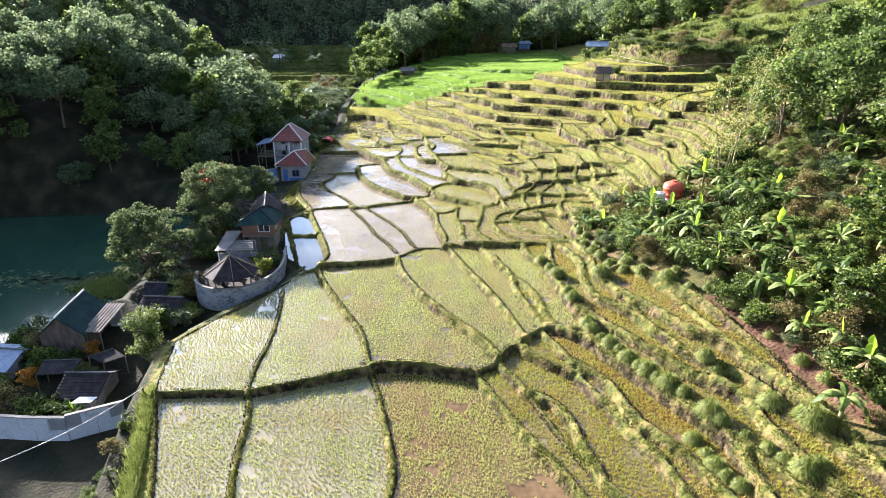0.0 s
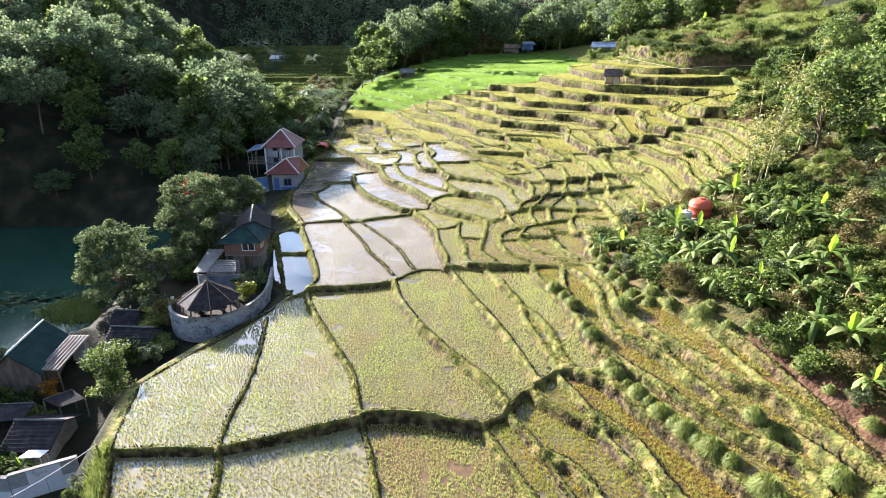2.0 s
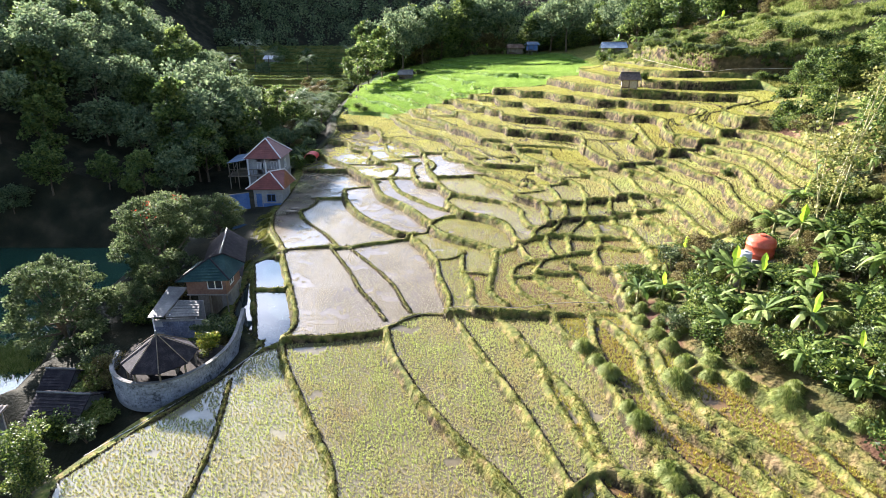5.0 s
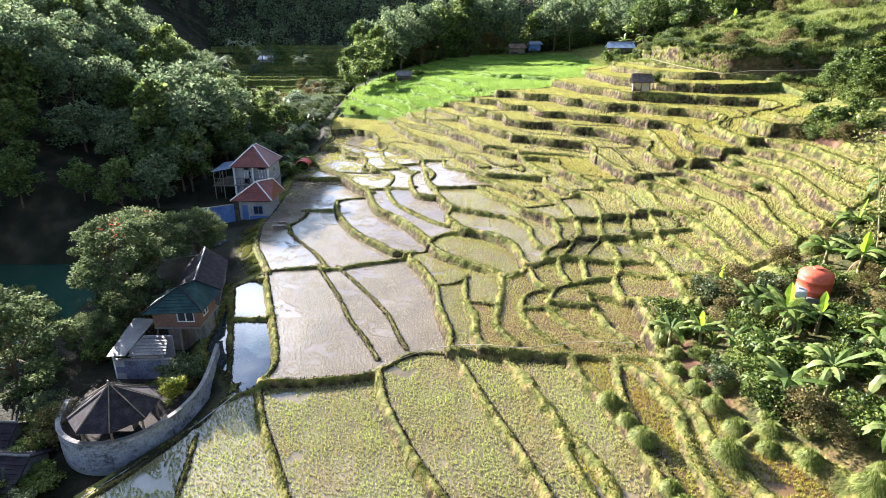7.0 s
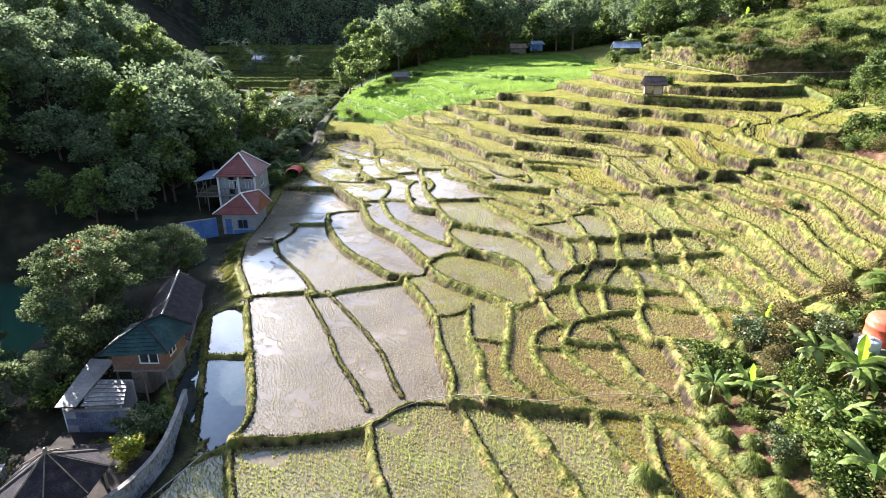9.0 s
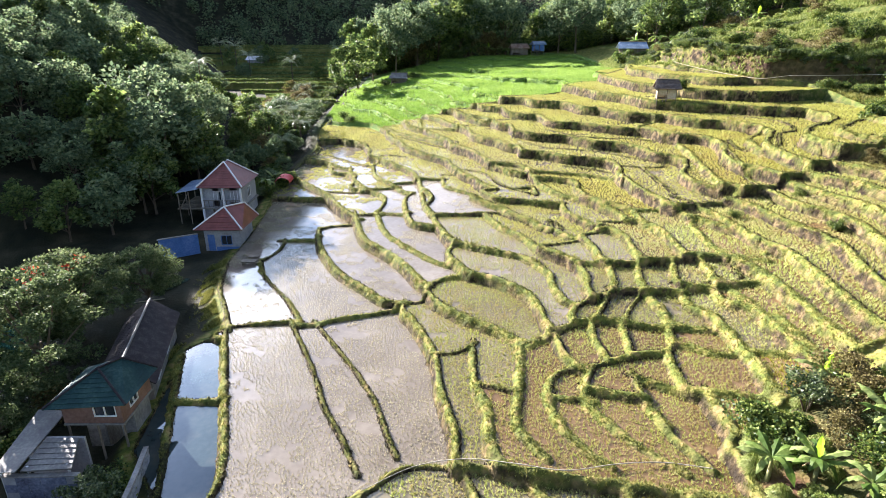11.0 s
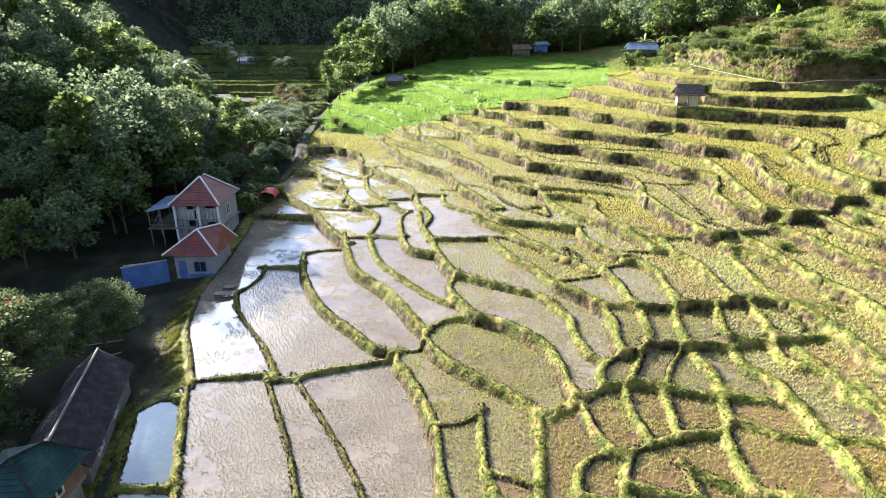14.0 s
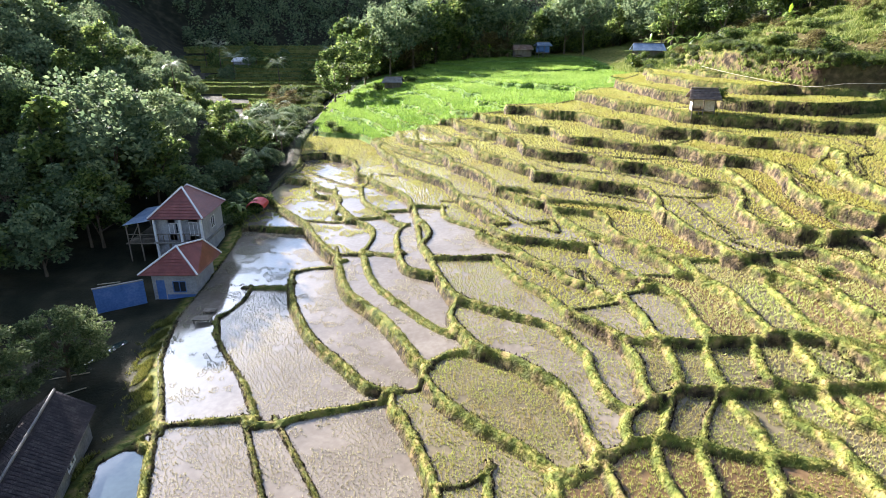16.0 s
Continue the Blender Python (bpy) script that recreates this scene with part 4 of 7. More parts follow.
# stubble coloured near black, standing in for the shaded inner edge of each bund
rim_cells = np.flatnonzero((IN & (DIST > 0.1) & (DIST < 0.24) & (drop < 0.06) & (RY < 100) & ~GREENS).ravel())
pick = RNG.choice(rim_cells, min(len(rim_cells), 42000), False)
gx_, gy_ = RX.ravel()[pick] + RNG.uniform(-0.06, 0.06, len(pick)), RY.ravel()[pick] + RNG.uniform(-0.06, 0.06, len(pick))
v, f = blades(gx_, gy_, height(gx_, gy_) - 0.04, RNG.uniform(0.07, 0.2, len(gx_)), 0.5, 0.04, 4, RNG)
tagged(new("bund_stubble", mesh_np("bund_stubble", v, f, M_SHADE_STUBBLE)), "near-black stubble blades for the shaded inner edge of the bunds", "stubble", kind="stuff")
pond = tagged(new("pond_water", mesh_np("pond_water", [(-90, 40, -6.6), (-27.5, 40, -6.6), (-27.5, 97, -6.6), (-90, 97, -6.6)], [(0, 1, 2, 3)], M_POND)), "still dark green pond below the wooded hill", "pond", kind="structure")


# ---- plants ----
def leaf_cloud(clumps, size, per, rng, flat=0.75, fold=0.25):
    """Many small four-cornered leaves scattered about clumps (x, y, z, radius)."""
    c = np.repeat(np.array(clumps, float), per, 0)
    n = len(c)
    d = rng.normal(0, 1, (n, 3))
    d /= np.linalg.norm(d, axis=1)[:, None]
    r = c[:, 3] * rng.uniform(0.25, 1.0, n) ** 0.5
    p = c[:, :3] + d * r[:, None] * np.array([1, 1, flat])
    u = rng.normal(0, 1, (n, 3)) + d * 0.5
    u[:, 2] *= 0.6
    u /= np.linalg.norm(u, axis=1)[:, None]
    w = np.cross(u, rng.normal(0, 1, (n, 3)))
    w /= np.linalg.norm(w, axis=1)[:, None]
    s = size * rng.uniform(0.6, 1.35, n)[:, None]
    mid = p + u * s * 0.45
    lift = np.cross(u, w) * s * fold * 0.4
    v = np.stack([p, mid + w * s * 0.34 + lift, p + u * s, mid - w * s * 0.34 + lift], 1).reshape(-1, 3)
    return v, np.arange(len(v)).reshape(-1, 4)


def crown_clumps(count, rx, rz, z0, rng, size=0.32, top=True):
    """Clumps over an uneven crown: more outside and above than inside."""
    out = []
    for _ in range(count):
        a, h = rng.uniform(0, 2 * np.pi), rng.uniform(-0.75 if not top else -0.45, 1.0)
        r = math.sqrt(max(0.05, 1 - h * h)) * rng.uniform(0.55, 1.05)
        out.append((rx * r * math.cos(a), rx * r * math.sin(a), z0 + rz * h * rng.uniform(0.8, 1.05), rx * size * rng.uniform(0.7, 1.3)))
    return out


def trunk_mesh(height, r, clumps, rng, limbs=6):
    bm = bmesh.new()
    lean = Vector((rng.uniform(-0.06, 0.06), rng.uniform(-0.06, 0.06), 0))
    pts = [Vector((0, 0, -0.6)) + lean * height * k + Vector((0, 0, height * k)) for k in (0, 0.35, 0.7, 1)]
    for k, (a, b) in enumerate(zip(pts, pts[1:])):
        tube(bm, a, b, r * (1 - 0.25 * k), r * (0.75 - 0.25 * k), 7)
    order = list(range(len(clumps)))
    rng.shuffle(order)
    for i in order[:limbs]:
        c = Vector(clumps[i][:3])
        a = pts[1].lerp(pts[3], rng.uniform(0.1, 0.9))
        m = a.lerp(c, 0.55) + Vector((0, 0, 0.15 * height * rng.uniform(0, 0.5)))
        tube(bm, a, m, r * 0.4, r * 0.26, 5)
        tube(bm, m, c, r * 0.26, r * 0.08, 5)
    me = bpy.data.meshes.new("trunk")
    bm.to_mesh(me)
    bm.free()
    me.materials.append(M_BARK)
    return me


def tree_meshes(seed, height, rx, rz, clumps, per, leaf, mat, r=0.18, flat=0.75, size=0.32, limbs=7, top=True):
    rng = np.random.RandomState(seed)
    cl = crown_clumps(clumps, rx, rz, height - rz, rng, size, top)
    v, f = leaf_cloud(cl, leaf, per, rng, flat)
    return trunk_mesh(height - rz, r, cl, rng, limbs), mesh_np("crown", v, f, mat)


def place_tree(name, meshes, m, label, category="tree", group=""):
    t = thing(name, label, category, group, at=m)
    child("trunk", meshes[0], t)
    child("crown", meshes[1], t)
    return t


def at_ground(x, y, turn=0.0, size=1.0, sink=0.0):
    return Matrix.Translation((x, y, hz(x, y) - sink)) @ Matrix.Rotation(turn, 4, "Z") @ Matrix.Diagonal((size, size, size, 1))


R3 = np.random.RandomState(21)
FOREST = [tree_meshes(100 + k, h, rx, rz, 30, 95, 0.5, M_LEAF if k % 3 else M_LEAF_B, 0.22)
          for k, (h, rx, rz) in enumerate([(9.2, 3.6, 4.3), (10.8, 4.0, 5.2), (7.4, 3.4, 3.6), (10.2, 3.0, 5.4), (6.8, 3.8, 3.3), (11.6, 4.4, 5.0), (8.4, 2.9, 4.4)])]
placed = []


def too_near(x, y, gap):
    return any((x - a) ** 2 + (y - b) ** 2 < gap * gap for a, b in placed)


forest_n = 0
for _ in range(6000):
    y = 86 + 200 * R3.uniform() ** 1.25
    foot = float(np.interp(y, [60, 84, 96, 106, 130, 150, 170, 200, 260, 300], [90, 78, 39, 38, 40, 43, 50, 66, 104, 118]))
    x = -foot - 95 * R3.uniform() ** 1.5
    gap = 4.2 if y < 170 and x > -80 else 5.6
    if too_near(x, y, gap) or (-34 < x < -22 and 88 < y < 112):
        continue
    placed.append((x, y))
    place_tree("forest_tree", FOREST[R3.randint(7)], at_ground(x, y, R3.uniform(0, 6.3), R3.uniform(0.75, 1.25) * (0.72 if x > -foot - 14 else 1.0)), "broadleaf tree of the dark wooded hillside", group="hillside woods")
    forest_n += 1
    if forest_n >= 290:
        break
for _ in range(900):
    x, y = R3.uniform(-95, -58), R3.uniform(62, 98)
    if too_near(x, y, 5.0) or x > -62 - 0.3 * abs(y - 70) or hz(x, y) < -5.8:
        continue
    placed.append((x, y))
    place_tree("forest_tree", FOREST[R3.randint(7)], at_ground(x, y, R3.uniform(0, 6.3), R3.uniform(0.8, 1.3)), "broadleaf tree on the bank behind the pond", group="hillside woods")
# trees at the edge of the fields beyond the house, with sunlit tops
for x, y, s, k in ((-38, 111, 1.25, 1), (-41, 116, 1.3, 5), (-36, 116, 1.15, 0), (-44, 110, 1.3, 3), (-37.5, 105, 1.0, 6), (-45, 121, 1.3, 1), (-39.5, 98, 0.9, 2), (-40, 126, 1.1, 5), (-33, 118, 0.75, 4), (-37, 122, 0.85, 2), (-30.5, 124, 0.6, 4), (-27.5, 127, 0.5, 2), (-31, 134, 0.7, 0), (-36, 141, 0.9, 6), (-32, 150, 0.8, 2), (-29, 160, 0.6, 4), (-26, 117, 0.35, 4), (-25, 122, 0.35, 2), (-26, 133, 0.4, 4)):
    place_tree("valley_tree", FOREST[k], at_ground(x, y, x, s), "leafy tree at the edge of the rice fields", group="field edge trees")
# belt of trees behind the far green fields
for k in range(46):
    x, y = R3.uniform(-16, 44), R3.uniform(217, 236)
    place_tree("far_tree", FOREST[R3.randint(7)], at_ground(x, y, k, R3.uniform(0.6, 1.1) * (1.35 if x > 28 else 1.0)), "tree of the belt behind the far rice field", group="far tree belt")
# wood on the upper right beyond the terraces
for k in range(420):
    x, y = R3.uniform(50, 135), R3.uniform(150, 240)
    if x - 52 < (y - 180) * -0.9 or too_near(x, y, 4.3):
        continue
    placed.append((x, y))
    place_tree("hill_tree", FOREST[R3.randint(7)], at_ground(x, y, k, R3.uniform(0.9, 1.4)), "tall tree of the wood above the terraces", group="upper wood")
# trees on the near right slope
SLOPE_TREES = [tree_meshes(300 + k, h, rx, rz, 44, 110, 0.34, m, 0.16, 0.8, 0.3) for k, (h, rx, rz, m) in enumerate([(8.5, 3.2, 3.6, M_LEAF_B), (7.0, 2.8, 2.8, M_LEAF_B), (6.0, 2.6, 2.6, M_SHRUB), (9.5, 3.0, 4.4, M_LEAF_B)])]
for x, y, k, s in ((33.5, 57.5, 0, 1.0), (35.5, 52, 3, 1.05), (36.5, 46, 0, 0.95), (38.5, 57, 3, 1.1), (41, 51, 0, 1.1), (38, 42, 1, 1.0), (43, 60, 3, 1.2), (46, 55, 0, 1.3), (45, 44, 0, 1.2), (47, 88, 2, 0.7), (46, 92, 1, 0.6), (49.5, 90, 2, 0.9), (50, 96, 1, 0.8), (52, 86, 0, 0.9),
                   (28.5, 34.5, 2, 0.95), (30.5, 31, 2, 0.9), (24.8, 30.5, 2, 0.55), (27, 27, 2, 0.8)):
    place_tree("slope_tree", SLOPE_TREES[k], at_ground(x, y, x * 3, s), "bright leafy tree on the steep slope", group="slope trees")

# far ridge: a wood too distant to count
rr = np.random.RandomState(5)
fx, fy = rr.uniform(-190, 230, 2600), 255 + 190 * rr.uniform(0, 1, 2600) ** 1.3
keep = fy > 334 - 1.25 * np.clip(fx + 12, 0, 62)
fx, fy = fx[keep], fy[keep]
fz = land(fx, fy)
cl = []
for x, y, z in zip(fx, fy, fz):
    s = rr.uniform(2.2, 4.6)
    cl.append((x, y, z + s * 1.3, s))
    cl.append((x + rr.uniform(-2, 2), y + rr.uniform(-2, 2), z + s * 2.0, s * 0.7))
v, f = leaf_cloud(cl, 1.15, 44, rr, 1.1)
tagged(new("far_forest", mesh_np("far_forest", v, f, M_LEAF)), "dense wood covering the ridge that closes the valley", "forest", kind="stuff")

# two large trees by the pond
BIG = [tree_meshes(401, 10.3, 3.7, 4.7, 95, 185, 0.23, M_TREE, 0.26, 0.55, 0.19, 16, False), tree_meshes(402, 8.2, 4.3, 3.4, 90, 185, 0.23, M_TREE, 0.28, 0.5, 0.2, 16, False)]
place_tree("pond_tree", BIG[0], Matrix.Translation((-31.5, 57.5, -5.9)), "large spreading grey-green tree on the pond's bank")
t_ = place_tree("flame_tree", BIG[1], Matrix.Translation((-29.5, 74, -3.4)), "wide leafy tree with a few red flowers on top")
rr = np.random.RandomState(8)
v, f = leaf_cloud([(rr.uniform(-3, 1.5), rr.uniform(-3, 0.5), rr.uniform(6.6, 7.9), 0.45) for _ in range(9)], 0.3, 26, rr)
child("blossom", mesh_np("blossom", v, f, M_RED_FLOWER), t_, "red blossom")
for x, y, z, s, k in ((-27.6, 66.8, -3.4, 0.98, 0), (-28.2, 62.2, -4.2, 0.5, 1), (-27.2, 80.5, -2.8, 0.7, 1)):
    place_tree("bank_tree", BIG[k], Matrix.Translation((x, y, z)) @ Matrix.Rotation(x, 4, "Z") @ Matrix.Scale(s, 4), "leafy tree of the row between the pond and houses", group="bank trees")
place_tree("pond_tree", BIG[0], Matrix.Translation((-37, 66, -6.2)) @ Matrix.Rotation(2, 4, "Z") @ Matrix.Diagonal((0.7, 0.7, 0.65, 1)), "smaller grey-green tree on the pond's bank")


def bush_meshes(seed, r, h, clumps, per, leaf, mat, flat=0.8):
    rng = np.random.RandomState(seed)
    cl = [(rng.normal(0, r * 0.42), rng.normal(0, r * 0.42), h * rng.uniform(0.12, 0.82), r * rng.uniform(0.28, 0.5)) for _ in range(clumps)]
    v, f = leaf_cloud(cl, leaf, per, rng, flat)
    bm = bmesh.new()
    for c in cl[:6]:
        tube(bm, (0, 0, -0.3), c[:3], 0.03, 0.012, 5)
    me = bpy.data.meshes.new("stem")
    bm.to_mesh(me)
    bm.free()
    me.materials.append(M_BARK)
    return me, mesh_np("leaves", v, f, mat)


def place_bush(name, meshes, m, label, group="", category="shrub"):
    t = thing(name, label, category, group, at=m)
    child("stem", meshes[0], t)
    child("foliage", meshes[1], t)
    return t


BUSHES = [bush_meshes(500 + k, r, h, 18, 130, leaf, m) for k, (r, h, leaf, m) in enumerate([(1.1, 1.5, 0.14, M_SHRUB), (0.9, 1.9, 0.13, M_GREY_LEAF), (1.3, 1.3, 0.16, M_SHRUB), (0.8, 1.2, 0.12, M_CLUMP), (1.0, 1.6, 0.19, M_SHRUB), (1.2, 2.2, 0.13, M_DRY_SHRUB)])]
rr = np.random.RandomState(31)
bush_n, spots = 0, []
for _ in range(4000):
    x, y = 12.5 + 27 * rr.uniform() ** 1.2, rr.uniform(19, 66)
    if not inside(VEG, np.array([x - 0.7]), np.array([y]))[0] or any((x - a) ** 2 + (y - b) ** 2 < 1.9 for a, b in spots) or math.hypot(x - 21, y - 52) < 2.0 or (18 < x < 21.5 and 48 < y < 51.5):
        continue
    spots.append((x, y))
    place_bush("shrub", BUSHES[rr.randint(6)], at_ground(x, y, rr.uniform(0, 6.3), rr.uniform(0.45, 1.25)), "tangled leafy shrub of the overgrown slope", "slope shrubs")
    bush_n += 1
    if bush_n >= 270:
        break
for x, y, k, s in ((43.5, 84, 0, 1.2), (45, 86.5, 2, 1.3), (44, 93, 4, 1.2), (46.5, 95, 0, 1.3), (28.5, 72.5, 4, 0.55), (24, 78.5, 0, 0.5), (29.5, 79.5, 3, 0.7), (31.5, 117.5, 0, 0.9), (33.6, 116.4, 4, 0.8), (41, 168, 4, 2.2), (46, 176, 0, 1.8), (-23.4, 113.5, 4, 1.2), (-23, 116, 0, 1.2), (-24.3, 110.8, 2, 1.1),
                   (-7, 186, 2, 1.2), (-12, 186, 0, 1.3), (-14, 183, 4, 1.0), (-20, 152, 0, 1.0), (-18, 148, 2, 0.9)):
    place_bush("field_shrub", BUSHES[k], at_ground(x, y, x, s), "dark green shrub at the edge of a rice terrace", "field shrubs")
# grassy and bushy rise above the top terraces
for k in range(190):
    x, y = rr.uniform(40, 95), rr.uniform(100, 180)
    if rise_over(x, y) < 1.4 or abs(rise_over(x, y) - 11.5) < 1.2:
        continue
    place_bush("hill_shrub", BUSHES[(3, 0, 2, 3, 5)[k % 5]], at_ground(x, y, k, rr.uniform(0.8, 1.9)), "sunlit shrub on the grassy rise above the terraces", "rise shrubs")


# ---- long grass clumps on the terrace banks ----
def clump_mesh(seed, r, h, count):
    rng = np.random.RandomState(seed)
    vs, fs = [], []
    for k in range(count):
        a, el = rng.uniform(0, 2 * np.pi), math.asin(rng.uniform(0.02, 1.0))
        d, w = Vector((math.cos(a), math.sin(a), 0)), Vector((-math.sin(a), math.cos(a), 0)) * 0.0105
        o = d * rng.uniform(0, 0.35 * r)
        rr_, zz = r * math.cos(el) * rng.uniform(0.85, 1.08), h * math.sin(el) * rng.uniform(0.85, 1.08)
        pts = [o, o + (d * rr_ - o) * 0.45 + Vector((0, 0, zz * 0.6 + 0.18 * h)), o + (d * rr_ - o) * 0.8 + Vector((0, 0, zz * 0.92 + 0.12 * h)), d * rr_ * 1.06 + Vector((0, 0, zz * 0.9))]
        i = len(vs)
        for q, s in zip(pts, (1, 1, 0.7, 0.15)):
            vs += [q - w * s, q + w * s]
        fs += [(i, i + 1, i + 3, i + 2), (i + 2, i + 3, i + 5, i + 4), (i + 4, i + 5, i + 7, i + 6)]
    return mesh_from("grass_clump", vs, fs, M_CLUMP)


CLUMPS = [clump_mesh(600 + k, r, h, 1000) for k, (r, h) in enumerate([(0.62, 0.72), (0.55, 0.62), (0.68, 0.66), (0.5, 0.6)])]
LOWER_TUFTS = [(9.0, 48.6, 1.1), (9.4, 46.6, 0.95), (9.75, 45.2, 1.05), (10.0, 42.0, 0.95), (10.2, 40.8, 1.05), (10.7, 37.6, 1.2), (10.75, 36.9, 0.9), (11.2, 35.9, 0.85), (11.5, 34.7, 1.0), (11.9, 33.9, 0.8), (12.2, 32.9, 1.0), (12.6, 31.9, 0.95), (12.95, 31.3, 1.1),
                                   (13.35, 30.5, 1.0)]
UPPER_TUFTS = [(13.75, 29.9, 1.1), (14.3, 28.9, 1.0), (15.0, 27.0, 1.25), (15.3, 26.3, 0.9), (12.8, 42.8, 1.2), (16.2, 30.9, 1.15), (16.7, 30.1, 0.8), (18.1, 26.7, 1.25), (19.2, 24.8, 1.35), (16.8, 24.1, 0.95), (17.2, 23.4, 0.75), (17.6, 22.3, 1.3), (18.2, 22.4, 0.8), (16.1, 25.2, 0.8),
                                   (13.8, 26.0, 0.9), (14.1, 24.9, 0.8), (14.2, 24.0, 0.95), (14.4, 23.3, 0.9), (14.8, 22.6, 0.8), (15.6, 41.6, 1.0), (16.9, 39.6, 1.1), (14.6, 42.9, 1.0), (19.6, 34.9, 1.05), (13.6, 46.2, 1.1), (13.5, 48.0, 1.0), (13.6, 51.5, 1.1), (13.4, 53.3, 1.0), (14.0, 44.6, 1.15), (15.0, 43.6, 0.9), (17.8, 37.9, 0.9), (13.1, 50.0, 0.9), (14.6, 54.2, 1.1), (20.5, 56.5, 1.0), (22.5, 57.2, 0.9)]
for k, (x, y, s) in enumerate(LOWER_TUFTS + UPPER_TUFTS):
    tagged(new("grass_clump", CLUMPS[k % 4]), "rounded tuft of long pale green grass on a terrace bank", "grass tuft", "bank grass tufts").matrix_world = at_ground(x, y, k * 1.3, s * 1.12, 0.05)


# ---- banana plants ----
def banana_leaf(length, width, droop, seed):
    rng = np.random.RandomState(seed)
    vs, fs = [], []
    n = 9
    for k in range(n + 1):
        t = k / n
        x = length * (t - 0.18 * droop * t * t)
        z = length * (0.75 * t - droop * 0.85 * t * t)
        w = width * (0.06 if t < 0.1 else math.sin(min(1, (t - 0.06) * 1.12) * math.pi) ** 0.55) + 0.01
        tear = 1 - 0.35 * (rng.uniform() > 0.6)
        vs += [(x, -w * tear, z - w * 0.25), (x, 0, z + 0.02), (x, w * (1 - 0.35 * (rng.uniform() > 0.6)), z - w * 0.25)]
    for k in range(n):
        i = 3 * k
        fs += [(i, i + 3, i + 4, i + 1), (i + 1, i + 4, i + 5, i + 2)]
    return mesh_from("banana_leaf", vs, fs, M_BANANA)


BLEAVES = [banana_leaf(2.1, 0.33, d, 700 + k) for k, d in enumerate((0.7, 1.1, 1.4, 0.45, 0.9))]
M_NEW_LEAF = material("young_banana_leaf", g3((0.22, 0.42, 0.03), (0.32, 0.52, 0.04), (0.42, 0.6, 0.06)), 0.9, 0.35, transmit=0.5, spec=0.5)
NEW_LEAF = banana_leaf(1.4, 0.27, 0.2, 720)
NEW_LEAF.materials[0] = M_NEW_LEAF
DRY_LEAF = banana_leaf(1.7, 0.16, 0.5, 721)
DRY_LEAF.materials[0] = material("withered_leaf", g3((0.09, 0.06, 0.03), (0.2, 0.14, 0.07), (0.34, 0.26, 0.15)), 1.5, 0.8, transmit=0.2)


def banana(x, y, size, seed, name="banana_plant"):
    rng = np.random.RandomState(seed)
    t = thing(name, "banana plant with broad arching leaves and a bright new leaf", "banana plant", "banana plants", at=at_ground(x, y, rng.uniform(0, 6.3), size * 0.86))
    h = rng.uniform(1.2, 1.9)
    bm = bmesh.new()
    tube(bm, (0, 0, -0.3), (0.05, 0, h * 0.5), 0.15, 0.12, 9)
    tube(bm, (0.05, 0, h * 0.5), (0.06, 0.03, h), 0.12, 0.07, 9)
    part("stem", bm, M_STEM, t, smooth=True)
    n = rng.randint(8, 12)
    for k in range(n):
        a = k * 2.4 + rng.uniform(-0.3, 0.3)
        m = Matrix.Translation((0.06, 0.03, h - 0.12 + 0.03 * k)) @ Matrix.Rotation(a, 4, "Z") @ Matrix.Rotation(rng.uniform(-0.35, 0.25), 4, "Y") @ Matrix.Scale(rng.uniform(0.75, 1.1), 4)
        child("leaf", BLEAVES[rng.randint(5)], t, m=m)
    for k in range(rng.randint(1, 4)):
        m = Matrix.Translation((0.06, 0.03, h - 0.2)) @ Matrix.Rotation(rng.uniform(0, 6.3), 4, "Z") @ Matrix.Rotation(rng.uniform(1.0, 1.5), 4, "Y") @ Matrix.Scale(rng.uniform(0.5, 0.75), 4)
        child("dry_leaf", DRY_LEAF, t, "withered brown hanging leaf", m)
    if seed % 3 == 0:
        child("young_leaf", NEW_LEAF, t, "bright yellow-green new leaf", Matrix.Translation((0.06, 0.03, h)) @ Matrix.Rotation(rng.uniform(0, 6), 4, "Z") @ Matrix.Rotation(-0.85, 4, "Y"))
    return t


for k, (x, y, s) in enumerate([(13.6, 52.6, 0.9), (15.2, 52.0, 0.85), (16.4, 45.2, 1.0), (18.2, 45.0, 1.0), (20.2, 43.8, 1.05), (17.2, 48.6, 0.8), (19.3, 50.0, 0.75), (22.0, 33.5, 1.1), (23.2, 30.6, 1.05), (21.6, 37.5, 0.95), (24.5, 40.0, 1.0), (23.0, 44.2, 0.9), (20.4, 24.6, 1.0), (22.3, 26.2, 1.1), (25.4, 46.5, 1.0), (19.0, 55.0, 0.6),
                               (18.6, 57.3, 0.9), (28.0, 58.2, 1.0), (31.0, 61.2, 1.1), (21.4, 30.4, 0.8), (26.5, 36.2, 1.0), (18.4, 41.2, 0.85), (20.8, 40.6, 0.8)]):
    banana(x, y, s, 800 + k)
for k, (x, y, s) in enumerate([(49, 172, 1.6), (51, 176, 1.7), (47, 181, 1.6), (53, 170, 1.6), (57, 163, 1.4), (64, 158, 1.5), (4, 217, 1.6), (12, 218, 1.6), (20, 217, 1.6), (26, 214, 1.4), (30, 212, 1.5), (14, 212.5, 1.4), (17, 213, 1.2), (19, 211.5, 1.3), (26.5, 210.5, 1.2), (9, 213.5, 1.4), (3, 213.2, 1.3), (-4, 212, 1.2), (-24.8, 115, 1.0), (-25, 112.4, 1.2)]):
    banana(x, y, s, 850 + k, "far_banana_plant")


